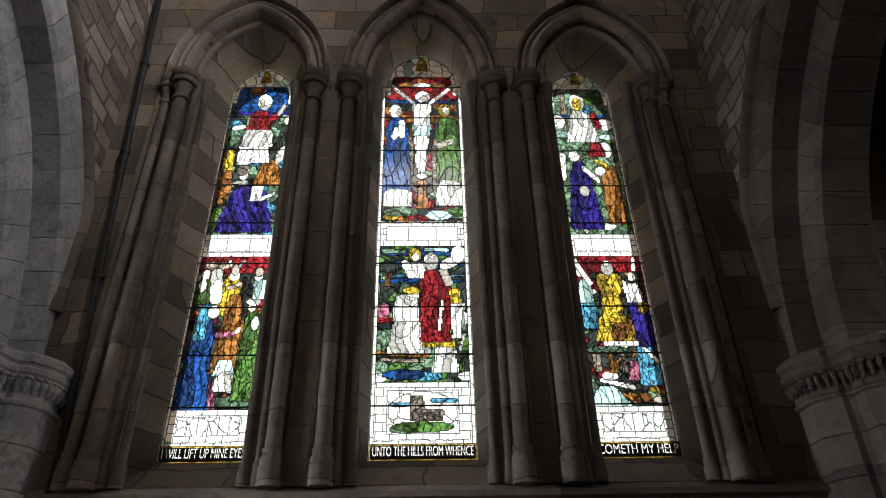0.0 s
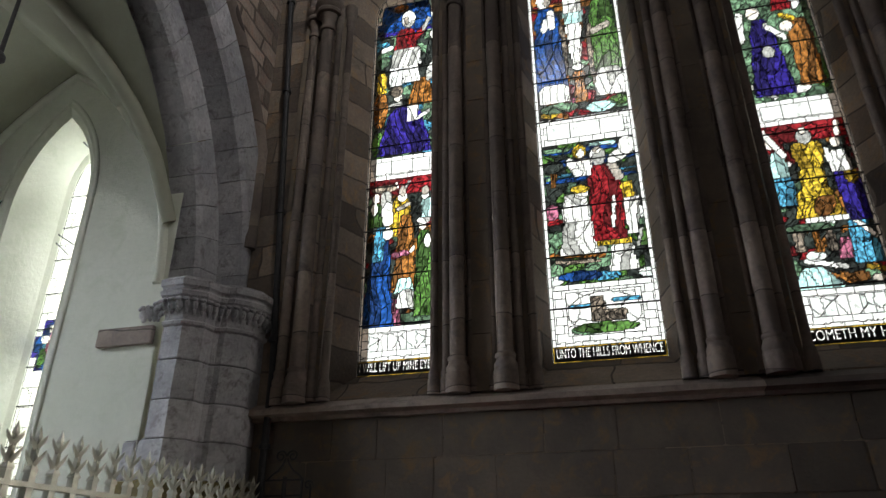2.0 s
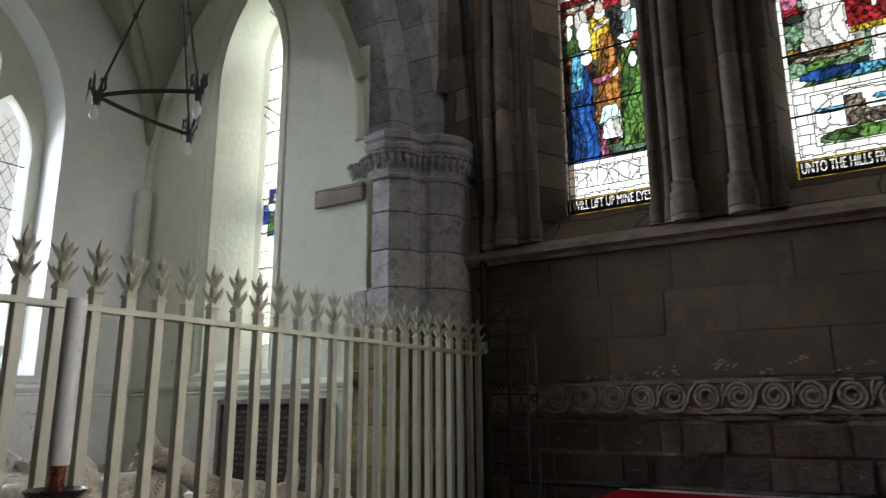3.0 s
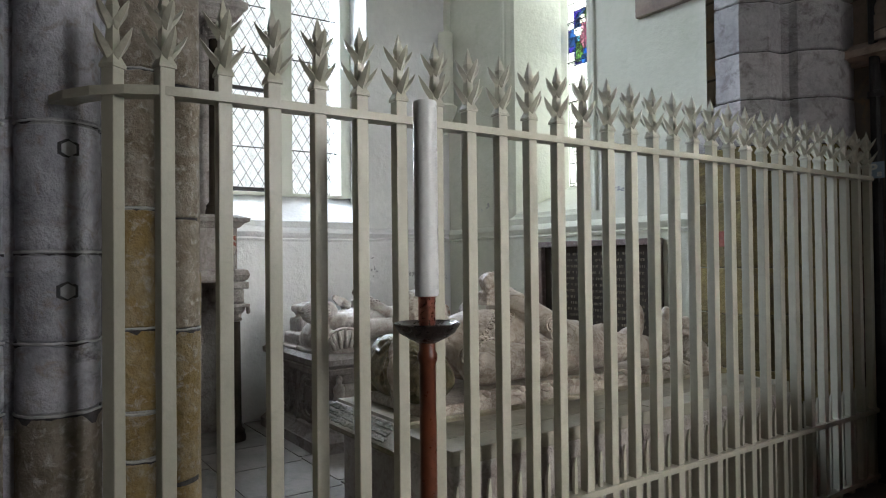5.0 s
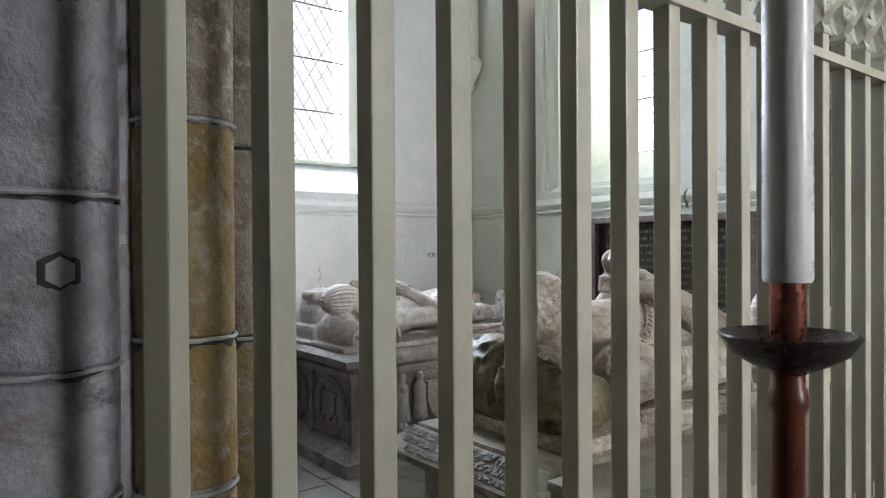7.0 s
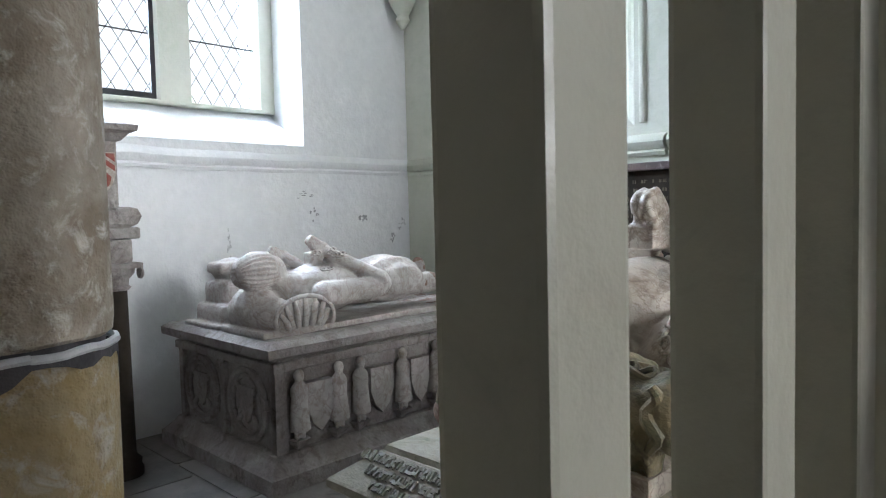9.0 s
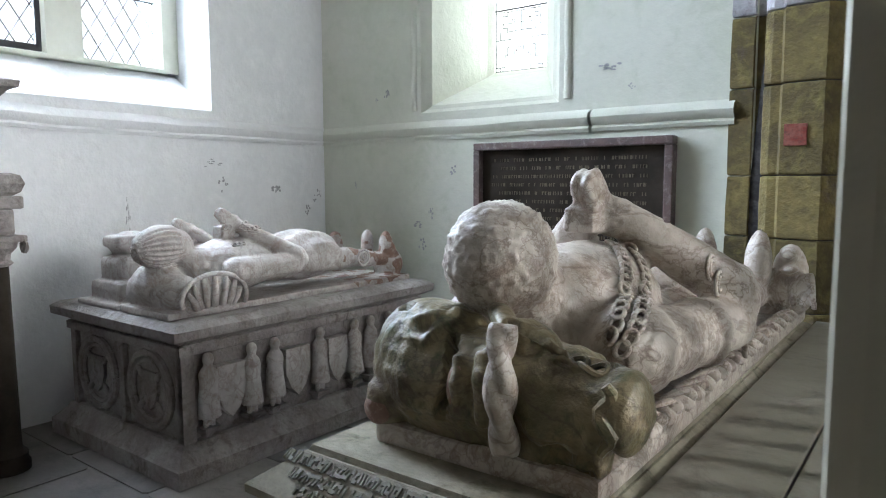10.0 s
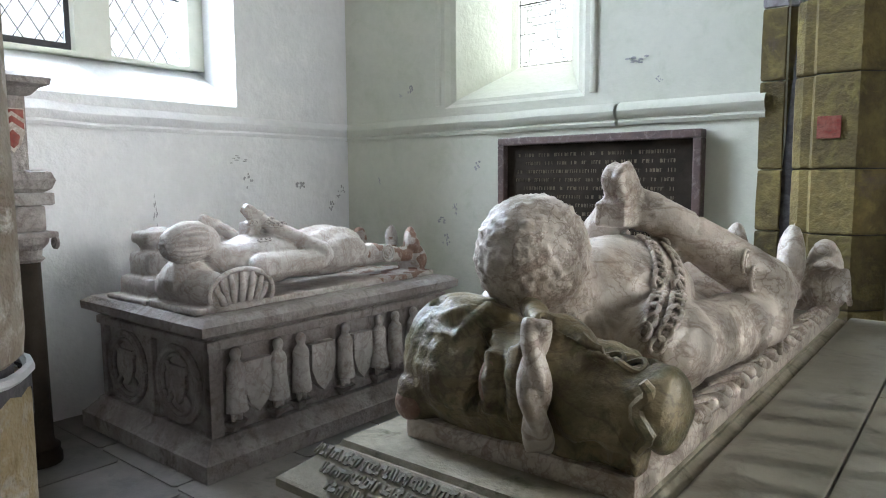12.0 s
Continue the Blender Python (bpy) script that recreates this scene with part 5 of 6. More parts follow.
for row, (t0, t1) in enumerate(((.05, .34), (.39, .66), (.71, .95))):
    bm = bmesh.new()

    def on_slope(x, t_, lift):
        o, z = .018 + (.116 - .018) * t_, .768 - .070 * t_
        return x, .985 - o - lift * .58, z + lift * .81
    x = -1.24 - .05 * (1 - row)
    while x < -.57:
        w_ = rng.uniform(.0038, .0056)
        lo, hi = t0 + rng.uniform(0, .05), t1 - rng.uniform(0, .05)
        lean = rng.uniform(-.004, .004)
        strokes = [(x, x + w_, lo, hi)]
        if rng.random() < .45:
            strokes.append((x, x + w_ * 2.6, lo, lo + .08))
        if rng.random() < .35:
            strokes.append((x, x + w_ * 2.6, hi - .08, hi))
        for xa, xb, ta, tb in strokes:
            q = [on_slope(xa, ta, 0), on_slope(xb, ta, 0), on_slope(xb + lean, tb, 0), on_slope(xa + lean, tb, 0)]
            u = [on_slope(xa, ta, .006), on_slope(xb, ta, .006), on_slope(xb + lean, tb, .006), on_slope(xa + lean, tb, .006)]
            loft(bm, [q, u])
            bm.faces.new([bm.verts.new(p) for p in u])
        x += w_ * rng.uniform(1.9, 2.9) + (.012 if rng.random() < .12 else 0)
    part("inscription", bm, M_LETTERS, near_tomb, "row of raised black-letter strokes, worn illegible", kind="stuff")
for x0, x1, y0, y1 in ((-.50, -.262, .92, 3.45), (-.257, -.085, .92, 2.2), (-.257, -.085, 2.206, 3.45)):
    tagged(part("slate_slab", boxed(x0, x1, y0, y1, .70, .765, bevel=.005), M_SLATE), "grey-brown slate ledge slab beside the tomb chest", "ledge", "slate ledge slabs")
ledge = tagged(part("stone_ledge", boxed(-.505, -.09, .93, 3.47, 0, .70, bevel=.01), M_TOMB), "pale stone ledge carrying slate slabs behind the railing", "ledge")

far_tomb = thing("tomb_chest", -3.4, 2.5, 0, "grey alabaster tomb chest carved with weepers and shields", "tomb")
far_tomb.matrix_world = Matrix.Identity(4)
FX0, FX1, FY0, FY1 = -4.0, -2.875, 1.63, 3.42
part("body", boxed(FX0, FX1 - .03, FY0 + .03, FY1, .12, .66), M_TOMB, far_tomb)
part("plinth", moulded_slab(FX0, FX1, FY0, FY1, [(.085, 0), (.085, .085), (.075, .09), (.02, .15), (.012, .17), (0, .175)]), M_TOMB, far_tomb)
part("top_slab", moulded_slab(FX0 + .02, FX1 - .02, FY0 + .02, FY1 - .02, [(0, .63), (.01, .655), (.05, .675), (.085, .69), (.088, .735), (.045, .762), (0, .768)]), M_TOMB, far_tomb)
part("cornice", moulded_slab(FX0, FX1, FY0, FY1, [(0, .60), (.008, .605), (.008, .645), (0, .65)]), M_TOMB, far_tomb)
for x in (FX1 - .05, FX0 + .02, (FX0 + FX1) / 2 - .02):
    part("pilaster", boxed(x, x + .05, FY0, FY0 + .04, .17, .61, bevel=.004), M_TOMB, far_tomb)
for y in (FY0, FY1 - .07):
    part("pilaster", boxed(FX1 - .035, FX1 + .004, y, y + .07, .17, .61, bevel=.004), M_TOMB, far_tomb)
for cx in (-3.72, -3.19):
    bm = bmesh.new()
    for r, w_ in ((.19, .022), (.155, .012)):
        tube(bm, [(cx + r * math.cos(2 * math.pi * k / 28), FY0 + .022, .385 + r * math.sin(2 * math.pi * k / 28)) for k in range(29)], w_, 8, cap=False)
    roundel = part("roundel", bm, M_TOMB, far_tomb, smooth=True)
    for a in range(45, 360, 90):
        bm = bmesh.new()
        blob(bm, (cx + .12 * math.cos(radians(a)), FY0 + .02, .385 + .12 * math.sin(radians(a))), (.05, .014, .018), (0, -a, 0), 10, 6)
        part("cusp", bm, M_TOMB, roundel, smooth=True)
    bm = bmesh.new()
    outline = [(-.075, .09), (.075, .09), (.075, -.01), (.045, -.07), (0, -.11), (-.045, -.07), (-.075, -.01)]
    loft(bm, [[(cx + u, FY0 + yy, .39 + v) for u, v in outline] for yy in (.03, .012)])
    bm.faces.new([bm.verts.new((cx + u, FY0 + .012, .39 + v)) for u, v in outline])
    part("shield", bm, M_TOMB, roundel)


def weeper(y, kneel=0.0):
    bm = bmesh.new()
    x = FX1 + .012
    blob(bm, (x + .006, y, .57), (.03, .03, .036), u=10, v=7)
    blob(bm, (x + .004, y, .48), (.04, .052, .065), u=10, v=7)
    limb(bm, (x, y - .038, .50), (x + .018, y - .03, .44), .014, .012, 8)
    limb(bm, (x, y + .038, .50), (x + .018, y + .03, .44), .014, .012, 8)
    limb(bm, (x + .02, y - .03, .44), (x + .028, y, .475), .012, .010, 8)
    limb(bm, (x + .02, y + .03, .44), (x + .028, y, .475), .012, .010, 8)
    tube(bm, [(x, y, .46), (x, y, .40), (x + .004, y, .28)], [.042, .048, .058], 10)
    limb(bm, (x, y - .018, .32), (x, y - .02, .24), .018, .014, 8)
    limb(bm, (x, y + .018, .32), (x, y + .02, .24), .018, .014, 8)
    part("weeper", sculpt(bm, .008, 2), M_ALAB2, far_tomb, "small worn relief figure", smooth=True)
    bm = bmesh.new()
    loft(bm, [[(FX1 - .02, y - .06, .235), (FX1 + .045, y - .045, .235), (FX1 + .045, y + .045, .235), (FX1 - .02, y + .06, .235)], [(FX1 - .02, y - .02, .17), (FX1 + .0, y - .01, .175), (FX1 + .0, y + .01, .175), (FX1 - .02, y + .02, .17)]])
    bm.faces.new([bm.verts.new(p) for p in ((FX1 - .02, y - .06, .235), (FX1 + .045, y - .045, .235), (FX1 + .045, y + .045, .235), (FX1 - .02, y + .06, .235))])
    part("corbel", bm, M_TOMB, far_tomb)


for y in (1.765, 2.02, 2.17, 2.49, 2.77, 2.91, 3.08, 3.25):
    weeper(y)
for y, w_ in ((1.895, .085), (2.325, .085), (2.63, .075)):
    bm = bmesh.new()
    outline = [(-w_, .12), (w_, .12), (w_, -.02), (w_ * .6, -.10), (0, -.15), (-w_ * .6, -.10), (-w_, -.02)]
    loft(bm, [[(FX1 + dx, y + u, .40 + v) for u, v in outline] for dx in (-.03, .022)])
    bm.faces.new([bm.verts.new((FX1 + .022, y + u, .40 + v)) for u, v in outline])
    part("shield", bm, M_ALAB2, far_tomb, "blank heater shield held by relief figures")

# ---- carved figures, each one plain mesh ----
from mathutils.bvhtree import BVHTree


def link_chain(bm, tree, plan, r, wire):
    """Chain links laid on the carved surface below a line in plan."""
    pts = []
    for a, b in zip(plan, plan[1:]):
        a, b = Vector((*a, 1.2)[:3]), Vector((*b, 1.2)[:3])
        n = max(2, int((b - a).length / (r * .4)))
        pts += [a.lerp(b, k / n) for k in range(n)]
    last = None
    for k, guide in enumerate(pts):
        hit, nrm, _, _ = tree.find_nearest(guide)
        if hit is None:
            continue
        if last is not None and (hit - last).length < r * 1.55:
            continue
        last = hit.copy()
        d = (pts[min(k + 2, len(pts) - 1)] - pts[max(k - 2, 0)]).normalized()
        side = nrm.cross(d).normalized()
        fwd = side.cross(nrm)
        c = hit + nrm * wire * .8
        tube(bm, [c + fwd * r * 1.15 * math.cos(a) + side * r * .85 * math.sin(a) for a in [2 * math.pi * j / 10 for j in range(11)]], wire, 6, cap=False)


def praying(bm, base, tip, spread, n=4, r=.011):
    """Two flat palms together with fingers."""
    base, tip = Vector(base), Vector(tip)
    d = tip - base
    for sx in (-1, 1):
        off = Vector((sx * r * .95, 0, 0))
        for k in range(n):
            s = (k - (n - 1) / 2) * spread
            side = Vector((0, d.z, -d.y)).normalized() * s
            tube(bm, [base + off + side * .8, base + off + side + d * .55, base + off + side * .8 + d * (1 - .06 * abs(k - 1.4))], [r * 1.1, r, r * .7], 8)
        blob(bm, base + off + d * .12, (r * 1.3, abs(d.y) * .3 + .03, abs(d.z) * .38 + .02), u=10, v=7)


bm = bmesh.new()
blob(bm, (-.89, 1.29, 1.235), (.138, .15, .145), u=24, v=16)
limb(bm, (-.885, 1.36, 1.15), (-.87, 1.5, 1.08), .105, .12)
blob(bm, (-.87, 1.68, 1.055), (.225, .31, .19), (8, 0, 0), 22, 14)
blob(bm, (-.87, 1.60, 1.10), (.17, .2, .15), (0, 0, 0), 18, 12)
blob(bm, (-.86, 2.02, .97), (.17, .24, .12), u=18, v=12)
blob(bm, (-.85, 2.32, .99), (.255, .28, .165), u=18, v=12)
for sx, xs, xe in ((1, -.645, -.545), (-1, -1.09, -1.18)):
    blob(bm, (xs, 1.52, 1.0), (.12, .15, .125))
    limb(bm, (xs, 1.55, .985), (xe, 2.02, 1.0), .105, .088)
    blob(bm, (xe, 2.06, 1.06), (.088, .095, .09))
    limb(bm, (xe, 2.04, 1.10), (-.865 + sx * .035, 1.82, 1.325), .080, .056)
    tube(bm, [(-.865 + sx * .05, 1.845, 1.295), (-.865 + sx * .04, 1.815, 1.33)], .062, 14)
    tube(bm, [(-.865 + sx * .11, 1.895, 1.235), (-.865 + sx * .10, 1.885, 1.247)], .070, 14)
    tube(bm, [(xs + (xe - xs) * .62, 1.835, .99), (xs + (xe - xs) * .68, 1.865, .992)], .104, 16)
    limb(bm, (-.86 + sx * .125, 2.45, .97), (-.82 + sx * .125, 2.75, .985), .11, .085)
    limb(bm, (-.82 + sx * .125, 2.75, .985), (-.80 + sx * .12, 3.0, .93), .08, .055)
    blob(bm, (-.79 + sx * .115, 3.03, 1.07), (.058, .055, .15), (-12, 0, 0))
    blob(bm, (-.82 + sx * .125, 2.72, 1.05), (.07, .08, .05))
    blob(bm, (-.80 + sx * .28, 2.06, 1.08), (.018, .05, .05))
praying(bm, (-.868, 1.80, 1.33), (-.885, 1.725, 1.448), .026, 4, .021)
box(bm, -.935, -.83, 1.70, 1.775, 1.27, 1.345)
blob(bm, (-.62, 3.20, .91), (.14, .12, .10), u=16, v=10)
blob(bm, (-.565, 3.13, 1.02), (.075, .08, .12), u=16, v=10)
blob(bm, (-.56, 3.08, 1.115), (.045, .06, .038))
blob(bm, (-.555, 3.05, 1.05), (.04, .05, .02))
for k in range(7):
    limb(bm, (-.66 + .03 * k, 3.07, 1.02), (-.69 + .04 * k, 3.02, .90), .02, .014, 8)
limb(bm, (-.535, 2.18, .97), (-.53, 2.22, .85), .026, .012, 8)
blob(bm, (-.545, 2.15, .985), (.03, .035, .035))
carved = sculpt(bm, .009, 3, .0, .05)
tree = BVHTree.FromBMesh(carved)
for v in carved.verts:                      # curled hair on the head, folds on the mail, softer wear elsewhere
    p = v.co
    if (p - Vector((-.89, 1.29, 1.235))).length < .19 and p.y < 1.40:
        cell = noise.voronoi(p * 42 + noise.noise_vector(p * 14) * 1.0)[0]
        v.co = p + v.normal * ((cell[1] - cell[0]) * .012 - .003 + noise.noise(p * 9) * .005)
    else:
        v.co = p + v.normal * (noise.noise(p * 30) * .0030 + noise.noise(p * 8) * .006 - (.006 if abs(noise.noise(p * 5 + Vector((7, 0, 0)))) < .02 else 0))
link_chain(carved, tree, [(-.80, 1.755, 1.25), (-.755, 1.70, 1.21), (-.705, 1.625, 1.175), (-.675, 1.56, 1.14), (-.65, 1.48, 1.11), (-.64, 1.41, 1.075), (-.65, 1.34, 1.05)], .018, .0065)
link_chain(carved, tree, [(-.775, 1.83, 1.223), (-.71, 1.743, 1.186), (-.665, 1.67, 1.135), (-.625, 1.55, 1.12), (-.60, 1.45, 1.09), (-.60, 1.40, 1.055), (-.61, 1.35, 1.03)], .018, .0065)
for c in ((-.58, 1.935, 1.169), (-.558, 1.945, 1.122)):
    for r in (.036, .02):
        tube(carved, [(c[0] + .012 - r * .1, c[1] + r * math.cos(2 * math.pi * k / 16), c[2] + r * math.sin(2 * math.pi * k / 16)) for k in range(17)], .006, 6, cap=False)
effigy = part("effigy", carved, M_ALAB, None, smooth=True)
tagged(effigy, "veined alabaster knight effigy lying with praying palms on a tomb chest", "effigy", "carved effigies")

bm = bmesh.new()
blob(bm, (-1.03, 1.20, .965), (.165, .13, .17), (0, 18, 0), 20, 14)
limb(bm, (-1.02, 1.20, .95), (-.66, 1.20, .95), .145, .12)
blob(bm, (-1.0, 1.22, 1.06), (.12, .11, .06), (0, -8, 0))
blob(bm, (-1.10, 1.14, .885), (.07, .08, .075))
limb(bm, (-.66, 1.15, .96), (-.53, 1.145, .975), .10, .085)
blob(bm, (-.50, 1.14, .975), (.05, .088, .088))
tube(bm, [(-.58, 1.13, .90), (-.575, 1.125, .835)], [.055, .05], 12)
box(bm, -.68, -.56, 1.06, 1.10, .905, .96)
blob(bm, (-.72, 1.12, 1.05), (.09, .07, .08), (0, 30, 0))
limb(bm, (-1.0, 1.16, .86), (-.6, 1.15, .86), .06, .05)
tube(bm, [(-.84, 1.20, 1.12), (-.74, 1.085, 1.118), (-.69, 1.088, 1.098), (-.64, 1.10, 1.074), (-.57, 1.12, 1.055)], [.03, .028, .022, .018, .012], 10)
tube(bm, [(-1.10, 1.115, 1.04), (-1.055, 1.10, 1.052), (-1.02, 1.098, 1.060), (-.975, 1.096, 1.050), (-.955, 1.118, 1.082), (-.93, 1.18, 1.115)], [.008, .013, .010, .016, .013, .018], 8)
tube(bm, [(-1.06, 1.13, 1.088), (-1.0, 1.115, 1.10), (-.955, 1.15, 1.112)], [.010, .014, .010], 8)
tube(bm, [(-.80, 1.08, 1.06), (-.785, 1.066, .99), (-.79, 1.07, .90)], [.02, .028, .022], 10)
tube(bm, [(-.868, 1.085, 1.04), (-.862, 1.068, .98), (-.872, 1.075, .90)], [.014, .024, .014], 10)
helm = sculpt(bm, .0075, 1)
for v in helm.verts:
    slit = abs(v.co.x + .902 + .015 * math.sin(v.co.z * 30)) < .013 and v.co.y < 1.14 and .885 < v.co.z < 1.075
    v.co += v.normal * ((-.055 if slit else 0) + noise.noise(v.co * 9) * .009 + noise.noise(v.co * 24) * .006 - (.02 if .0 < noise.noise(v.co * 7 + Vector((3, 1, 2))) - .38 else 0))
helm_ob = tagged(part("stone_helm", helm, M_HELM, None, smooth=True), "greenish brown alabaster tilting helm carved as a head rest", "carving")
wreath, rings = bmesh.new(), []
for k in range(2):                          # twisted wreath hanging in front
    tube(wreath, [(-.735 + .015 * math.cos(k * math.pi + j * .62) + .012 * j / 12, 1.055 - .02 * math.sin(j * .24) + .013 * math.sin(k * math.pi + j * .62), 1.13 - .27 * j / 12) for j in range(13)],
         [.018 + .006 * math.sin(math.pi * j / 12) for j in range(13)], 10)
for c, r in (((-.62, 1.125, 1.055), .03), ((-.565, 1.12, 1.052), .024), ((-.66, 1.12, 1.06), .018)):
    rings.append(bmesh.new())
    tube(rings[-1], [(c[0] + r * 1.3 * math.cos(2 * math.pi * k / 18), c[1] + r * .8 * math.sin(2 * math.pi * k / 18), c[2] + .008 * math.sin(4 * math.pi * k / 18)) for k in range(19)], .007, 6, cap=False)
rope = tube(bmesh.new(), [(-.515 + .012 * math.sin(j * 1.1), 1.07 - .006 * math.cos(j * 1.1), 1.04 - .014 * j) for j in range(11)], [.010 + .008 * math.sin(math.pi * j / 10) for j in range(11)], 8)
part("twisted_wreath", sculpt(wreath, .006, 2), M_ALAB, helm_ob, "pale twisted cloth wreath", smooth=True)
for c, s, a in (((-.868, 1.068, .975), (.022, .008, .05), 8), ((-1.112, 1.082, .87), (.04, .022, .04), -25)):
    bm = bmesh.new()
    blob(bm, c, s, (0, a, 0), 12, 8)
    part("broken_edge", bm, M_CHIP, helm_ob, "reddish broken face of the alabaster", smooth=True)
part("rope", rope, M_HELM, helm_ob, smooth=True)
for b_ in rings:
    part("ring", b_, M_HELM, helm_ob, smooth=True)

bm = bmesh.new()                            # second tomb: knight on the outer side
blob(bm, (-3.17, 1.72, 1.105), (.105, .14, .10), (12, 0, 0), 18, 12)
blob(bm, (-3.18, 1.80, 1.10), (.085, .11, .09))
blob(bm, (-3.22, 1.74, .90), (.17, .13, .125))
limb(bm, (-3.32, 1.74, .87), (-3.02, 1.74, .87), .11, .10)
blob(bm, (-3.16, 1.92, 1.0), (.12, .12, .09))
blob(bm, (-3.16, 2.14, .98), (.21, .27, .145), u=18, v=12)
blob(bm, (-3.18, 2.42, .96), (.17, .2, .11))
blob(bm, (-3.18, 2.62, .985), (.22, .29, .15), u=18, v=12)
for sx in (1, -1):
    limb(bm, (-3.16 + sx * .19, 2.02, .96), (-3.17 + sx * .22, 2.38, .97), .075, .062)
    blob(bm, (-3.17 + sx * .22, 2.42, .99), (.065, .075, .07))
    limb(bm, (-3.17 + sx * .22, 2.41, 1.01), (-3.16 + sx * .03, 2.17, 1.18), .06, .038)
    limb(bm, (-3.18 + sx * .09, 2.75, .95), (-3.16 + sx * .09, 2.95, .945), .085, .065)
    limb(bm, (-3.16 + sx * .09, 2.95, .945), (-3.14 + sx * .085, 3.24, .91), .06, .045)
    blob(bm, (-3.14 + sx * .085, 3.28, 1.0), (.045, .045, .10))
praying(bm, (-3.16, 2.15, 1.19), (-3.17, 2.06, 1.275), .017, 4, .013)
box(bm, -3.21, -3.12, 2.05, 2.13, 1.12, 1.19)
blob(bm, (-3.10, 3.34, .87), (.13, .08, .11))
blob(bm, (-3.06, 3.30, .97), (.06, .06, .06))
box(bm, -3.40, -2.95, 1.62, 3.40, .765, .80)
fig = sculpt(bm, .008, 1)
for v in fig.verts:
    p = v.co
    fold = math.sin(p.x * 62 + p.y * 9) * .008 if 2.42 < p.y < 2.9 and p.z > .86 else 0
    cap_fold = math.sin(math.atan2(p.z - 1.09, p.x + 3.17) * 22) * .006 if p.y < 1.80 and p.z > 1.0 else 0
    v.co = p + v.normal * (noise.noise(p * 18) * .004 + fold + cap_fold)
tree = BVHTree.FromBMesh(fig)
link_chain(fig, tree, [(-3.13, 2.22), (-3.05, 2.14), (-3.02, 2.03)], .015, .005)
link_chain(fig, tree, [(-3.09, 2.28), (-3.0, 2.18), (-2.97, 2.04)], .015, .005)
shell = Vector((-2.94, 1.86, .865))          # fluted mantling like a shell beside the shoulder
for j in range(7):
    a = radians(14 + 152 * j / 6)
    tip = shell + Vector((.02, .155 * math.cos(a), .098 * math.sin(a)))
    foot = shell + Vector((.012, .05 * math.cos(a) + .085 * math.cos(a) * .6, -.055))
    tube(fig, [tip, tip.lerp(foot, .5) + Vector((.012, 0, 0)), foot], [.012, .017, .021], 8)
tube(fig, [shell + Vector((.022, .185 * math.cos(radians(a)), .118 * math.sin(radians(a)) - .01)) for a in range(-25, 206, 11)], .013, 8)
blob(fig, shell + Vector((-.015, 0, -.005)), (.03, .18, .11), (0, 0, 0), 18, 10)
tagged(part("effigy", fig, M_ALAB2, None, smooth=True), "pale grey alabaster knight effigy with shell-like mantling on a tomb chest", "effigy", "carved effigies")

bm = bmesh.new()                            # second tomb: figure nearer the wall
box(bm, -3.80, -3.46, 1.66, 1.92, .765, .90, bevel=.04)
box(bm, -3.74, -3.52, 1.69, 1.92, .88, 1.03, bevel=.04)
blob(bm, (-3.63, 1.82, 1.085), (.10, .12, .075))
box(bm, -3.72, -3.54, 1.70, 1.86, 1.07, 1.14, bevel=.025)
blob(bm, (-3.63, 2.25, .93), (.2, .33, .14), u=18, v=12)
blob(bm, (-3.63, 2.75, .92), (.21, .55, .13), u=18, v=12)
for sx in (1, -1):
    limb(bm, (-3.63 + sx * .19, 2.05, .94), (-3.63 + sx * .2, 2.36, .95), .065, .055)
    limb(bm, (-3.63 + sx * .2, 2.36, .97), (-3.62 + sx * .03, 2.19, 1.13), .05, .034)
    blob(bm, (-3.63 + sx * .08, 3.28, .98), (.05, .06, .09))
praying(bm, (-3.62, 2.17, 1.14), (-3.62, 2.07, 1.20), .016, 4, .012)
box(bm, -3.86, -3.43, 1.62, 3.38, .765, .79)
fig = sculpt(bm, .008, 1)
for v in fig.verts:
    v.co += v.normal * (noise.noise(v.co * 18) * .004 + (math.sin(v.co.x * 60) * .008 if v.co.y > 2.4 and v.co.z > .83 else 0))
tagged(part("effigy", fig, M_ALAB2, None, smooth=True), "grey alabaster effigy on stacked cushions, beside the wall", "effigy", "carved effigies")

for ob, y0 in ((bpy.data.objects["effigy.001"], 2.98), (bpy.data.objects["effigy.002"], 3.25)):   # old red paint left on the feet and the beast
    ob.data.materials.append(M_CHIP)
    for p in ob.data.polygons:
        if p.center.y > y0 + noise.noise(p.center * 9) * .25 and noise.noise(p.center * 14) > .02:
            p.material_index = 1
for c in ((-2.955, 2.40, 1.0), (-2.955, 2.96, .95)):          # rosettes at elbow and knee of the outer figure
    rosette = bpy.data.objects["effigy.001"].data
    bm = bmesh.new()
    bm.from_mesh(rosette)
    for r in (.05, .03, .012):
        tube(bm, [(c[0], c[1] + r * math.cos(2 * math.pi * k / 16), c[2] + r * math.sin(2 * math.pi * k / 16)) for k in range(17)], .008, 6, cap=False)
    bm.to_mesh(rosette)
    bm.free()

# ---- wall board ----
board = thing("inscription_board", -2.0, YC, .85, "dark framed slate board with worn gold lettering on a chapel wall", "wall board")
board.matrix_world = Matrix.Identity(4)
BX0, BX1, BZ0, BZ1 = -2.69, -1.31, .82, 1.685
part("panel", boxed(BX0 + .05, BX1 - .05, YC - .035, YC - .004, BZ0 + .05, BZ1 - .05), M_BOARD, board)
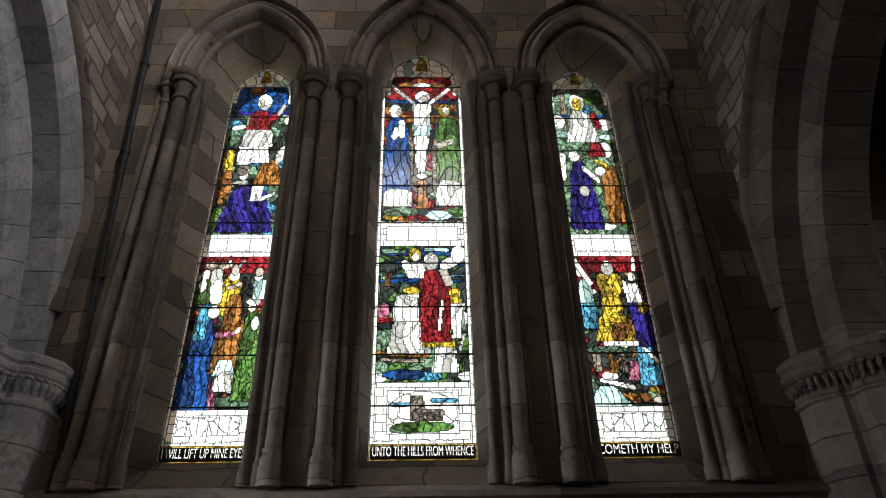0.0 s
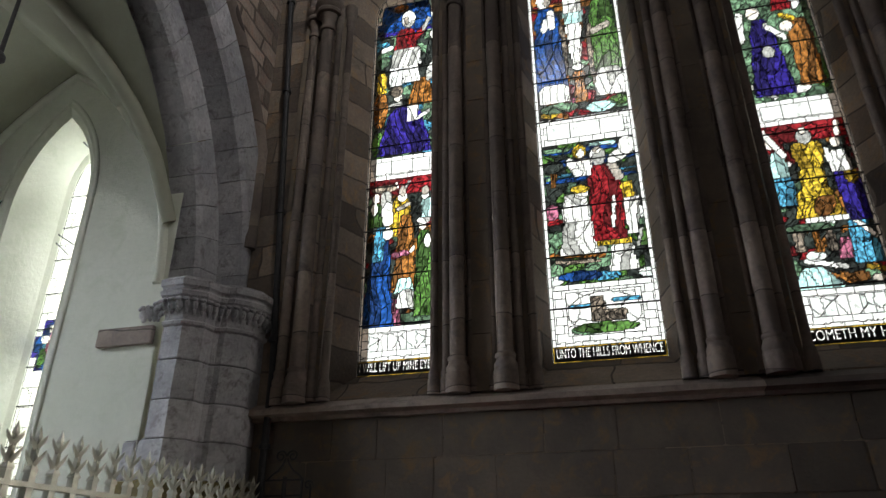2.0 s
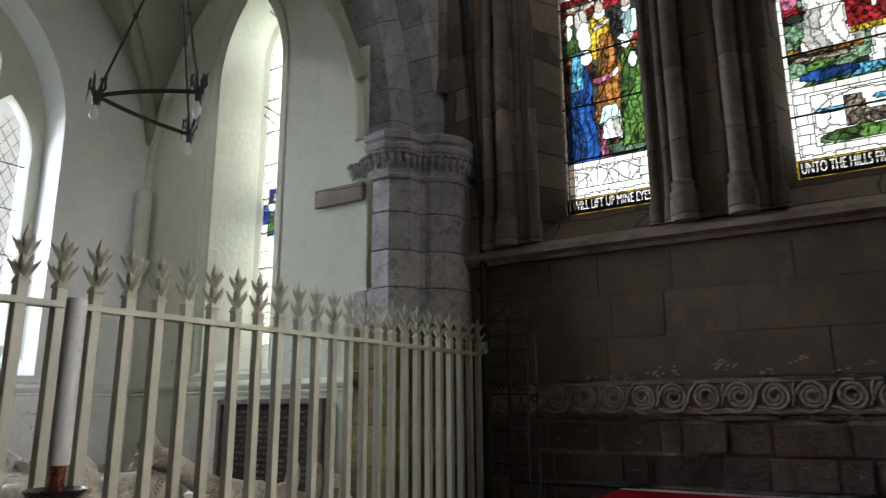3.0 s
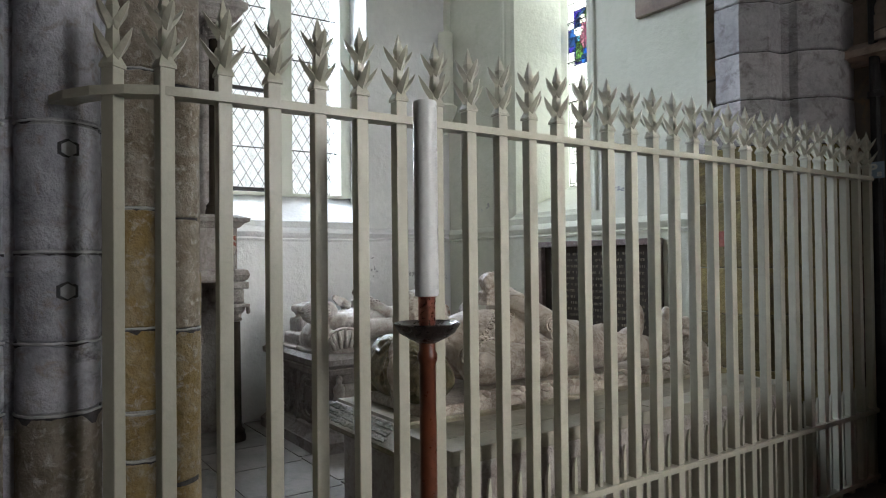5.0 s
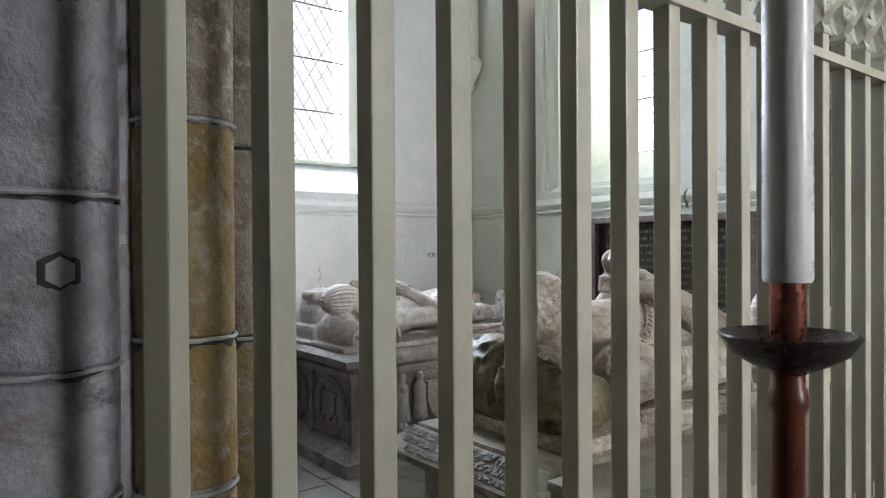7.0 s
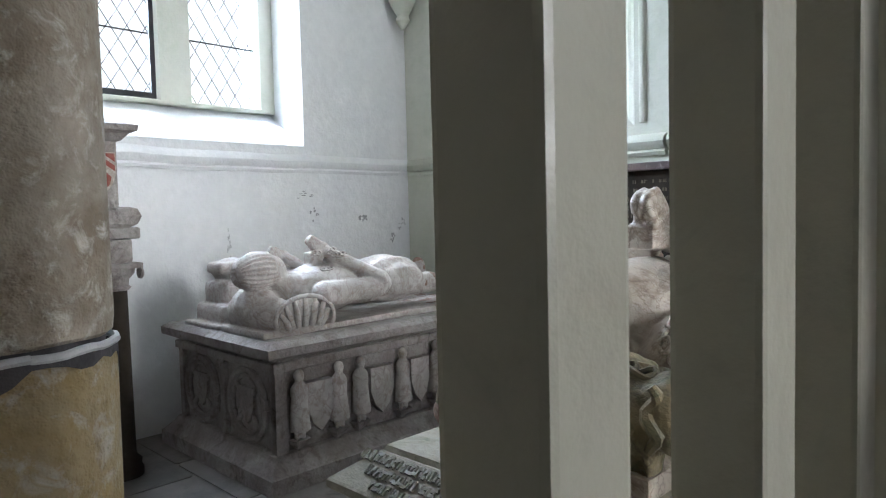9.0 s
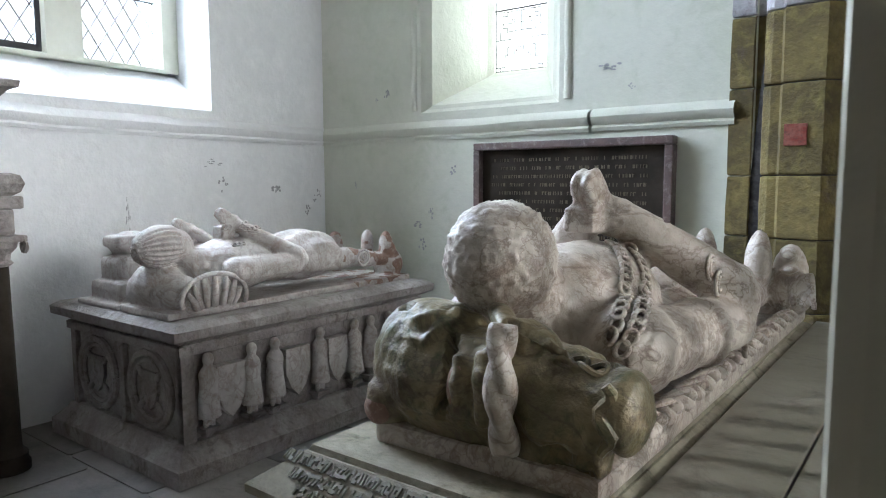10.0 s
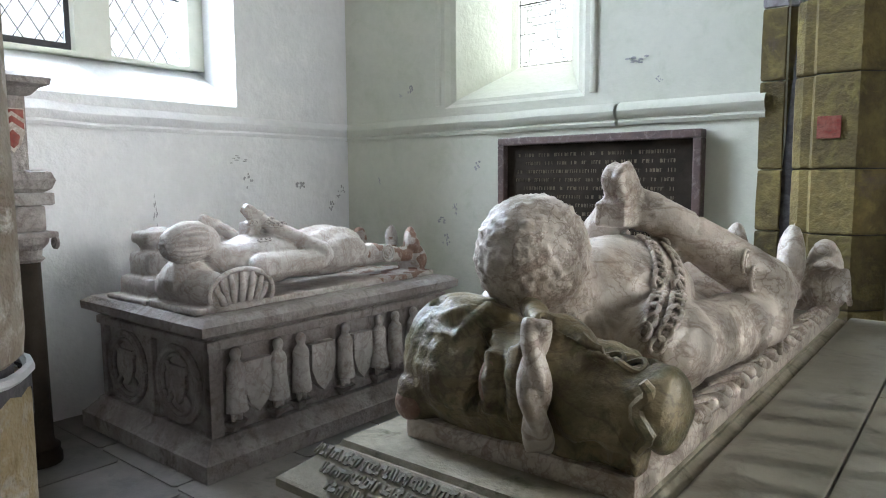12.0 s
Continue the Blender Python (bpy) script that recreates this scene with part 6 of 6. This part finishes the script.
for a in ((BX0, BX1, BZ1 - .05, BZ1), (BX0, BX1, BZ0, BZ0 + .05), (BX0, BX0 + .05, BZ0 + .05, BZ1 - .05), (BX1 - .05, BX1, BZ0 + .05, BZ1 - .05)):
    part("frame", boxed(a[0], a[1], YC - .085, YC - .002, a[2], a[3], bevel=.008), M_FRAMEB, board)
rng = random.Random(3)
for k in range(12):
    bm = bmesh.new()
    x, z = BX0 + .12 + rng.uniform(0, .1), BZ1 - .13 - k * .055
    while x < BX1 - .16:
        w_ = rng.uniform(.008, .016)
        box(bm, x, x + w_ * .35, YC - .038, YC - .034, z, z + .022)
        if rng.random() < .6:
            box(bm, x, x + w_, YC - .038, YC - .034, z + (.017 if rng.random() < .5 else 0), z + .022 - (.0 if rng.random() < .5 else .003))
        x += w_ * 1.6 + (.03 if rng.random() < .18 else 0)
    part("text_line", bm, M_INCISED, board, kind="stuff")

# ---- wall monument beside the second tomb ----
mon = thing("wall_monument", -3.9, .9, 0, "classical stone wall monument with dark columns and a painted red crest", "monument")
mon.matrix_world = Matrix.Identity(4)


def column(cx, cy, z0, z1, r, mat):
    bm = bmesh.new()
    lathe(bm, [(r * 1.5, z0), (r * 1.5, z0 + .04), (r * 1.35, z0 + .06), (r * 1.4, z0 + .085), (r * 1.05, z0 + .11), (r, z0 + .13), (r * .9, z1)], 20, (cx, cy))
    return part("column", bm, mat, mon, "dark polished stone column", smooth=True)


def stone_capital(cx, cy, z, r, name="capital"):
    bm = bmesh.new()
    lathe(bm, [(r, z), (r * 1.25, z + .015), (r * 1.05, z + .03), (r * 1.1, z + .06), (r * 1.5, z + .09), (r * 1.6, z + .12)], 16, (cx, cy))
    for sx, sy in ((1, 1), (1, -1), (-1, 1), (-1, -1)):
        tube(bm, [(cx + sx * r * 1.5 + .022 * math.cos(a), cy + sy * r * 1.5, z + .095 + .022 * math.sin(a)) for a in [.5 * j for j in range(14)]], .012, 6)
    box(bm, cx - r * 1.7, cx + r * 1.7, cy - r * 1.7, cy + r * 1.7, z + .12, z + .15, bevel=.006)
    part(name, bm, M_TOMB, mon, smooth=False)


for cy in (1.17, .45):
    column(-3.70, cy, 0, 1.03, .07, M_BOARD)
    stone_capital(-3.70, cy, 1.02, .068)
    part("bracket", boxed(-4.25, -3.62, cy - .09, cy + .08, 1.17, 1.30, bevel=.02), M_TOMB, mon)
    part("bracket", boxed(-4.25, -3.585, cy - .12, cy + .11, 1.30, 1.36, bevel=.012), M_TOMB, mon)
    column(-3.74, cy - .12, 1.93, 3.45, .06, M_BOARD)
    stone_capital(-3.74, cy - .12, 3.44, .06)
part("entablature", moulded_slab(-4.26, -3.62, .33, 1.24, [(0, 1.36), (.03, 1.38), (.045, 1.42), (.03, 1.46), (.0, 1.47)]), M_TOMB, mon)
part("frieze_block", boxed(-4.26, -3.66, .37, 1.20, 1.47, 1.82), M_TOMB, mon)
part("cornice", moulded_slab(-4.26, -3.66, .37, 1.20, [(.0, 1.82), (.02, 1.825), (.05, 1.86), (.085, 1.875), (.09, 1.905), (.04, 1.92), (.0, 1.935)]), M_TOMB, mon)
part("upper_cornice", moulded_slab(-4.26, -3.66, .25, 1.18, [(.0, 3.59), (.02, 3.60), (.07, 3.68), (.10, 3.70), (.10, 3.75), (.03, 3.80)]), M_TOMB, mon)
part("back_panel", boxed(-4.26, -4.10, .30, 1.2, 0, 3.6), M_TOMB, mon)
bm = bmesh.new()
outline = [(-.055, .10), (.055, .10), (.055, -.01), (.035, -.07), (0, -.11), (-.035, -.07), (-.055, -.01)]
loft(bm, [[(xx, 1.135 + u, 1.66 + v) for u, v in outline] for xx in (-3.665, -3.648)])
bm.faces.new([bm.verts.new((-3.648, 1.135 + u, 1.66 + v)) for u, v in outline])
crest = part("shield", bm, M_ALAB, mon)
for pts in ([(-.05, .095), (.05, .095), (.05, .05), (0, .085), (-.05, .05)], [(-.05, .03), (0, .065), (.05, .03), (.05, .0), (0, .035), (-.05, .0)], [(-.03, -.03), (0, .0), (.03, -.03), (.02, -.07), (0, -.09), (-.02, -.07)]):
    bm = bmesh.new()
    bm.faces.new([bm.verts.new((-3.6445, 1.135 + u, 1.66 + v)) for u, v in pts])
    part("charge", bm, M_RED, crest, "flaking red heraldic paint")

# ---- candle stand ----
stand = thing("candle_stand", .424, .478, 0, "tall turned wooden candle stand with a dark dish and white candle", "candlestick")
bm = lathe(bmesh.new(), [(.17, .0), (.17, .03), (.15, .05), (.09, .07), (.045, .11), (.03, .16), (.026, .2), (.028, .6), (.034, .62), (.034, .66), (.027, .68), (.0245, 1.22), (.030, 1.235), (.030, 1.25), (.0245, 1.262), (.025, 1.30)], 24)
part("pole", bm, M_WOOD, stand, "red-brown polished wooden pole", smooth=True)
bm = lathe(bmesh.new(), [(.03, 1.285), (.055, 1.297), (.085, 1.315), (.099, 1.338), (.102, 1.342), (.099, 1.345), (.08, 1.332), (.05, 1.318), (.01, 1.315)], 32)
part("dish", bm, M_BRONZE, stand, "dark bronze drip dish", smooth=True)
bm = lathe(bmesh.new(), [(.024, 1.316), (.0245, 1.34), (.026, 1.345), (.026, 1.42), (.0265, 1.425), (.02, 1.428)], 24)
part("socket", bm, M_COPPER, stand, "copper candle socket", smooth=True)
bm = lathe(bmesh.new(), [(.034, 1.424), (.0362, 1.43), (.0362, 1.44), (.0362, 1.98), (.0362, 2.005), (.0345, 2.012), (.030, 2.013), (.026, 2.004), (.004, 2.002)], 32)
part("candle", bm, M_WAX, stand, "smooth white candle", smooth=True)

# ---- altar with crimson cloth, cross, iron gate, rail and small sign ----
altar = thing("altar_table", 3.1, 3.8, 0, "altar table under a crimson cloth lettered in gold", "altar")
altar.matrix_world = Matrix.Identity(4)
AX0, AX1, AY0, AY1, AZ = 1.22, 5.0, 3.38, 4.28, 1.0
part("tabletop", boxed(AX0 + .01, AX1 - .01, AY0 + .01, AY1, .93, .985), M_OAK, altar)
for ax in (AX0 + .05, AX1 - .13):
    for ay in (AY0 + .05, AY1 - .12):
        part("leg", boxed(ax, ax + .08, ay, ay + .08, 0, .93, bevel=.006), M_LINEN, altar)
part("front_panel", boxed(AX0 + .22, AX1 - .22, AY0 + .10, AY0 + .13, .05, .92), M_OAK, altar)
for k in range(16):
    x = AX0 + .27 + k * .21
    part("panel_tile", boxed(x, x + .17, AY0 + .085, AY0 + .10, .66, .76, bevel=.006), M_GOLD, altar)
bm = bmesh.new()
n = 60
prof = [(AY1 - .02, AZ - .002), (AY0 + .02, AZ), (AY0 + .004, AZ - .006), (AY0 - .002, AZ - .03), (AY0 - .006, AZ - .24)]
loops = []
for k in range(n + 1):
    x = AX0 + (AX1 - AX0) * k / n
    loops.append([(x, y + (.006 * math.sin(k * 1.3) * (i == 4)), z) for i, (y, z) in enumerate(prof)])
loft(bm, loops, closed=False)
for xx, sg in ((AX0 - .003, -1), (AX1 + .003, 1)):
    bm.faces.new([bm.verts.new(p) for p in ((xx, AY0, AZ - .001), (xx, AY1 - .02, AZ - .001), (xx + sg * .008, AY1 - .02, AZ - .24), (xx + sg * .008, AY0 - .004, AZ - .24))])
cloth = part("altar_cloth", bm, M_CLOTH, altar, "crimson woollen cloth")
part("linen_edge", boxed(AX0, AX1, AY1 - .03, AY1 + .01, AZ - .004, AZ + .008), M_LINEN, altar)
lettering("SANCTUS", "gold_lettering", .115, .66, pose(1.82, AY0 - .012, AZ - .11, 90), M_GOLD, cloth, .003)

cross = thing("altar_cross", 3.2, 3.98, .985, "plain black standing cross on the altar", "cross")
cross.matrix_world = Matrix.Identity(4)
part("upright", boxed(3.185, 3.245, 3.96, 4.0, 1.04, 1.97, bevel=.004), M_IRON, cross)
part("crossbar", boxed(2.955, 3.475, 3.958, 4.002, 1.715, 1.775, bevel=.004), M_IRON, cross)
part("foot", boxed(3.09, 3.34, 3.88, 4.08, 1.0, 1.04, bevel=.006), M_IRON, cross)

gate = thing("iron_gate", .36, 4.2, 0, "narrow black wrought-iron gate with scrolled cresting", "gate")
gate.matrix_world = Matrix.Identity(4)
for x, r, z1 in ((.17, .011, 2.31), (.36, .020, 2.33), (.52, .011, 2.31), (.60, .008, 2.25)):
    bm = tube(bmesh.new(), [(x, 4.2, 0), (x, 4.2, z1)], r, 8)
    part("upright", bm, M_IRON, gate)
for z in (.1, .45, .8, 1.15, 1.42, 1.70, 1.80, 1.93, 2.06, 2.18, 2.305):
    bm = tube(bmesh.new(), [(.165, 4.2, z), (.525, 4.2, z)], .008, 6)
    part("crossbar", bm, M_IRON, gate)


def scroll(cx, y, cz, r, turns, sign, wire, start=0.0):
    n = int(turns * 18)
    return tube(bmesh.new(), [(cx + sign * r * (1 - .75 * k / n) * math.cos(start + 2 * math.pi * turns * k / n), y, cz + r * (1 - .75 * k / n) * math.sin(start + 2 * math.pi * turns * k / n)) for k in range(n + 1)], wire, 6)


for sg in (1, -1):
    part("scroll", scroll(.36 + sg * .055, 4.2, 2.50, .05, 1.4, -sg, .008), M_IRON, gate)
    bm = tube(bmesh.new(), [(.36 + sg * u, 4.2, 2.31 + v) for u, v in ((.16, .0), (.12, .04), (.07, .07), (.03, .12), (.01, .17))], .008, 6)
    part("scroll_stem", bm, M_IRON, gate)
    part("scroll", scroll(.58, 4.2, 2.26 if sg > 0 else 1.66, .04, 1.3, 1, .007), M_IRON, gate)
for cx in (.235, .285, .41, .465):
    part("scroll", scroll(cx, 4.2, 1.75, .038, 1.2, 1 if cx < .3 else -1, .006), M_IRON, gate)

rail = thing("low_rail", .9, 4.25, 0, "black iron rail against the wall beside the gate", "rail")
rail.matrix_world = Matrix.Identity(4)
part("rail_bar", tube(bmesh.new(), [(.3, 4.28, 1.02), (1.35, 4.28, 1.02)], .025, 10), M_IRON, rail)
for x in (.62, 1.28):
    part("post", tube(bmesh.new(), [(x, 4.28, 0), (x, 4.28, 1.02)], .018, 8), M_IRON, rail)

sign = thing("letter_sign", .03, 4.36, 2.0, "small square grey-blue sign on the end of the railing", "sign")
sign.matrix_world = Matrix.Identity(4)
part("plate", boxed(-.01, .10, 4.335, 4.343, 2.045, 2.155, bevel=.002), M_SIGN, sign)
part("clip", boxed(.03, .06, 4.343, 4.40, 2.02, 2.06), M_IRON, sign)
lettering("P", "letter", .095, .05, pose(.032, 4.332, 2.105, 90), M_SIGNW, sign, .003)
lettering("s", "letter", .06, .03, pose(.072, 4.332, 2.075, 90), M_SIGNW, sign, .002)

pipe = thing("drain_pipe", .03, 4.40, 0, "old dark pipe running up the choir corner", "pipe")
pipe.matrix_world = Matrix.Identity(4)
part("pipe_run", tube(bmesh.new(), [(.04, 4.39, 0), (.03, 4.39, 3.3), (-.28, 4.39, 8.3), (-.33, 4.38, 9.2), (-.36, 4.36, 9.28), (-.37, 4.25, 9.36), (-.37, 3.2, 9.62), (-.37, .2, 10.2)], .034, 10), M_IRON, pipe)
for z, x in ((2.6, .035), (3.6, .01), (5.0, -.075), (6.6, -.175), (8.0, -.262)):
    part("collar", lathe(bmesh.new(), [(.05, z), (.052, z + .02), (.05, z + .04), (.03, z + .045)], 14, (x, 4.39)), M_IRON, pipe)

# ---- hanging iron light in the chapel ----
lamp = thing("hanging_light", -1.60, 2.17, 3.75, "black wrought-iron hanging ring with bare frosted bulbs", "chandelier")
lamp.matrix_world = Matrix.Identity(4)
nodes = [(-1.13, 2.10), (-1.83, 1.73), (-1.87, 2.60)]
top = Vector((-1.62, 2.15, 5.55))
for k, (x, y) in enumerate(nodes):
    x2, y2 = nodes[(k + 1) % 3]
    mid = ((x + x2) / 2 + ((x + x2) / 2 + 1.61) * .35, (y + y2) / 2 + ((y + y2) / 2 - 2.14) * .35)
    pts = [((1 - s) ** 2 * x + 2 * s * (1 - s) * mid[0] + s * s * x2, (1 - s) ** 2 * y + 2 * s * (1 - s) * mid[1] + s * s * y2) for s in [j / 12 for j in range(13)]]
    bm = bmesh.new()
    loft(bm, [[(px_, py_, 3.90), (px_, py_, 3.935), (px_ + .006, py_ + .006, 3.935), (px_ + .006, py_ + .006, 3.90)] for px_, py_ in pts])
    part("ring_bar", bm, M_IRON, lamp)
    part("chain_rod", tube(bmesh.new(), [(x, y, 3.93), Vector((x, y, 3.93)).lerp(top, .5), top], .010, 6), M_IRON, lamp)
    part("knop", blob(bmesh.new(), Vector((x, y, 3.93)).lerp(top, .45), (.02, .02, .03)), M_IRON, lamp)
    holder = part("lamp_holder", lathe(bmesh.new(), [(.02, 3.84), (.026, 3.86), (.03, 3.90), (.04, 3.92), (.03, 3.95), (.01, 3.96)], 12, (x, y)), M_IRON, lamp)
    for a in range(0, 360, 60):
        c, q = math.cos(radians(a)), math.sin(radians(a))
        part("leaf", tube(bmesh.new(), [(x + .02 * c, y + .02 * q, 3.93), (x + .055 * c, y + .055 * q, 3.99), (x + .05 * c, y + .05 * q, 4.05), (x + .065 * c, y + .065 * q, 4.10 if a % 120 else 3.85)], [.008, .012, .010, .002], 6), M_IRON, holder)
    bm = lathe(bmesh.new(), [(.013, 3.84), (.016, 3.82), (.03, 3.79), (.034, 3.765), (.03, 3.74), (.018, 3.725), (.004, 3.72)], 16, (x, y))
    part("bulb", bm, M_BULB, lamp, "unlit frosted bulb", smooth=True)
part("hub", lathe(bmesh.new(), [(.02, 5.5), (.05, 5.53), (.05, 5.57), (.02, 5.62), (.012, 6.9)], 12, (top.x, top.y)), M_IRON, lamp)

# ---- carved fragment, corbel and vault ribs on the chapel walls ----
frag = tagged(part("carved_fragment", boxed(-1.51, -.92, YC - .06, YC - .003, 3.49, 3.665, bevel=.012), M_SHAFT), "dark carved stone fragment set in a plaster wall", "stone fragment")
bm = bmesh.new()
lathe(bm, [(.02, 2.95), (.06, 3.02), (.05, 3.06), (.10, 3.15), (.12, 3.2), (.13, 3.26), (.09, 3.29), (.085, 4.1)], 16, (XN + .12, YC - .12))
tagged(part("vaulting_shaft", bm, M_CREAM, None, smooth=True), "plastered corner shaft on a moulded corbel", "shaft", kind="structure")
for pts, pl, nr in ((lancet(-2.64, 1.64, 4.1, 4.1, 6.93, 20)[1:-1], on_y(YC), (0, -1, 0)), (lancet(-2.65, .63, 1.95, 5.25, 6.58, 14), on_y(YC), (0, -1, 0))):
    bm = bmesh.new()
    arch_mould(bm, pts, pl, nr, .10 if len(pts) > 36 else .05, .06 if len(pts) > 36 else .018)
    part("wall_rib", bm, M_CREAM, chapel_east, smooth=True)
for a, b in (((XN, YC), (-1.0, -2.1)), ((-1.0, YC), (XN, -2.1))):
    bm = bmesh.new()
    pts = []
    for k in range(25):
        x, y = a[0] + (b[0] - a[0]) * k / 24, a[1] + (b[1] - a[1]) * k / 24
        pts.append((x, y, max(pointed(x, -2.64, 1.66, 4.1, 6.95), pointed(y, .9, 3.05, 4.1, 7.1)) - .03))
    tube(bm, pts, .075, 10)
    part("vault_rib", bm, M_CEIL, chapel_east, smooth=True)
for zz, dx in ((6.28, 0), (6.12, .1), (4.95, .05), (4.85, -.2)):
    part("wire_bracket", tube(bmesh.new(), [(EWC + EWH - .08 + dx * .3, YC + .5, zz - .03), (EWC + EWH + .12, YC + .06, zz - .12)], .008, 6), M_IRON, ewin)

# ---- flaked patches and cracks in the limewash ----
rng = random.Random(11)


def flake(place, u, v, w, h, holder, mat=None, n=9):
    bm = bmesh.new()
    for k in range(n):
        cu, cv = u + rng.gauss(0, .5) * w, v + rng.gauss(0, .5) * h
        ring = [place(cu + w * .34 * rng.uniform(.4, 1) * math.cos(2 * math.pi * j / 7), cv + h * .30 * rng.uniform(.4, 1) * math.sin(2 * math.pi * j / 7)) for j in range(7)]
        mid = bm.verts.new(place(cu, cv))
        vs = [bm.verts.new(p) for p in ring]
        for j in range(7):
            bm.faces.new((mid, vs[j], vs[(j + 1) % 7]))
    part("flaked_patch", bm, mat or M_BARE, holder, "bare grey patch where limewash has flaked" if mat is None else "remains of limewash clinging to the stone")


for u, v, w, h in ((2.86, 1.42, .035, .05), (3.36, 1.36, .05, .055), (3.68, 1.19, .035, .05), (3.75, 1.28, .02, .03), (2.78, 1.56, .06, .02), (2.15, 1.2, .012, .09), (1.45, 1.35, .03, .03), (3.8, 1.33, .02, .04)):
    flake(on_x(XN + .005), u, v, w, h, chapel_north)
for u, v, w, h in ((-3.55, 2.10, .03, .05), (-3.66, 2.06, .02, .02), (-2.92, 1.50, .035, .04), (-3.25, 1.10, .05, .03), (-3.12, 1.20, .02, .05), (-2.78, 1.1, .03, .06), (-1.75, 2.12, .07, .03), (-1.6, 2.0, .02, .02), (-3.9, 1.4, .015, .03), (-3.2, .95, .03, .05)):
    flake(on_y(YC - .005), u, v, w, h, chapel_east)

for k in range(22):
    flake(on_y(YF - .017), .9 + k * .2 + rng.uniform(-.1, .1), 1.80 + abs(rng.gauss(0, .07)), .06, .035, east_wall, M_LIT_RELIEF_LIME, 7)
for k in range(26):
    flake(on_y(YF - .062), rng.uniform(.6, 4.6), rng.uniform(.9, 1.5), .035, .02, east_wall, M_LIT_RELIEF_LIME, 5)

# ---- plugged fixing holes on the pier ----
for z, dy in ((1.447, 0), (1.895, .004)):
    bm = bmesh.new()
    lathe(bm, [(.036, -.004), (.035, .004), (.027, .006)], 6)
    plug = part("plug", bm, M_LEAD, pier, "old hexagonal lead plug")
    plug.matrix_basis = pose(-.283, -.405 + dy, z, 0, 90, 8)
    bm = bmesh.new()
    lathe(bm, [(.025, .003), (.024, .009), (.014, .010)], 6)
    core = part("plug_core", bm, M_POINT, plug)

# ---- single stones: east wall courses and scroll frieze ----
unit = boxed(-.5, .5, -.5, .5, -.5, .5)
bmesh.ops.bevel(unit, geom=unit.edges[:], offset=.03, segments=1, affect="EDGES")
stone_first = part("stone", unit, M_BLOCK, east_wall)
stone_me = stone_first.data
bpy.data.objects.remove(stone_first)
rub_me = stone_me.copy()
rub_me.materials[0] = material("dark_rubble_stone", (.11, .085, .08), (.18, .14, .13), (.24, .16, .12), 6, 34, .9, .9, stain=(.36, .32, .31), amount=.42, vary=.45, dist=.025, grain=.3)
part("mortar_bed", boxed(-.3, 6.6, YF - .012, YF + .01, 0, 1.535), M_MORTAR, east_wall, "pale mortar between rubble stones")
rng = random.Random(5)


def lay(rows, x0, x1, lmin, lmax, mesh, depth, gap):
    for z0, z1 in rows:
        x = x0 - rng.uniform(0, lmin)
        while x < x1:
            w_ = rng.uniform(lmin, lmax)
            a, b = max(x, x0), min(x + w_, x1)
            if b - a > .08:
                o = new("stone", mesh)
                o.parent = east_wall
                proud = rng.uniform(.3, 1) * depth
                o.matrix_basis = Matrix.LocRotScale(((a + b) / 2, YF - proud / 2 + .01, (z0 + z1) / 2), Euler((0, radians(rng.uniform(-2.2, 2.2)) if depth > .03 else 0, 0)), (b - a - gap, proud + .02, z1 - z0 - gap))
            x += w_


lay([(1.80, 2.13), (2.13, 2.48), (2.48, 2.835)], -.35, 6.6, .42, .95, stone_me, .012, .008)
zs = [0.0]
while zs[-1] < 1.50:
    zs.append(min(1.535, zs[-1] + rng.uniform(.13, .24)))
lay(list(zip(zs, zs[1:])), -.3, 6.6, .14, .6, rub_me, .05, .028)
lay([(9.62, 9.86), (9.86, 10.12), (10.12, 10.42)], -.4, 6.6, .35, 1.2, stone_me, .012, .008)
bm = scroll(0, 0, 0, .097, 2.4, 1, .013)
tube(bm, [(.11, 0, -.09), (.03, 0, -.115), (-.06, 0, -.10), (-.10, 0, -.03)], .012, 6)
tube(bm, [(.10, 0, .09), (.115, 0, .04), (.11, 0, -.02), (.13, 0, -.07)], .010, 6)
# scrolls coloured paler than their band, light on the relief put into colour
sc_first = part("scroll", bm, M_LIT_RELIEF_LIME, frieze)
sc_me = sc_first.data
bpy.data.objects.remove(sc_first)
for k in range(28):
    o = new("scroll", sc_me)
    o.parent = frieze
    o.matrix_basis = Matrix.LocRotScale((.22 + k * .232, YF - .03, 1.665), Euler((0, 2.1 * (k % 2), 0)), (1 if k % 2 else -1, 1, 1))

# ---- flagstones ----
fl_me = stone_me.copy()
fl_me.materials[0] = M_FLOOR
rng = random.Random(9)
y = -2.9
while y < 4.3:
    d = rng.uniform(.5, .75)
    x = -4.3
    while x < 4.5:
        w_ = rng.uniform(.55, 1.0)
        if not (x > 0 and y > 3.3):
            o = new("flagstone", fl_me)
            o.parent = floor
            o.matrix_basis = Matrix.LocRotScale((x + w_ / 2, y + d / 2, -.022), None, (w_ - .012, d - .012, .04))
        x += w_
    y += d
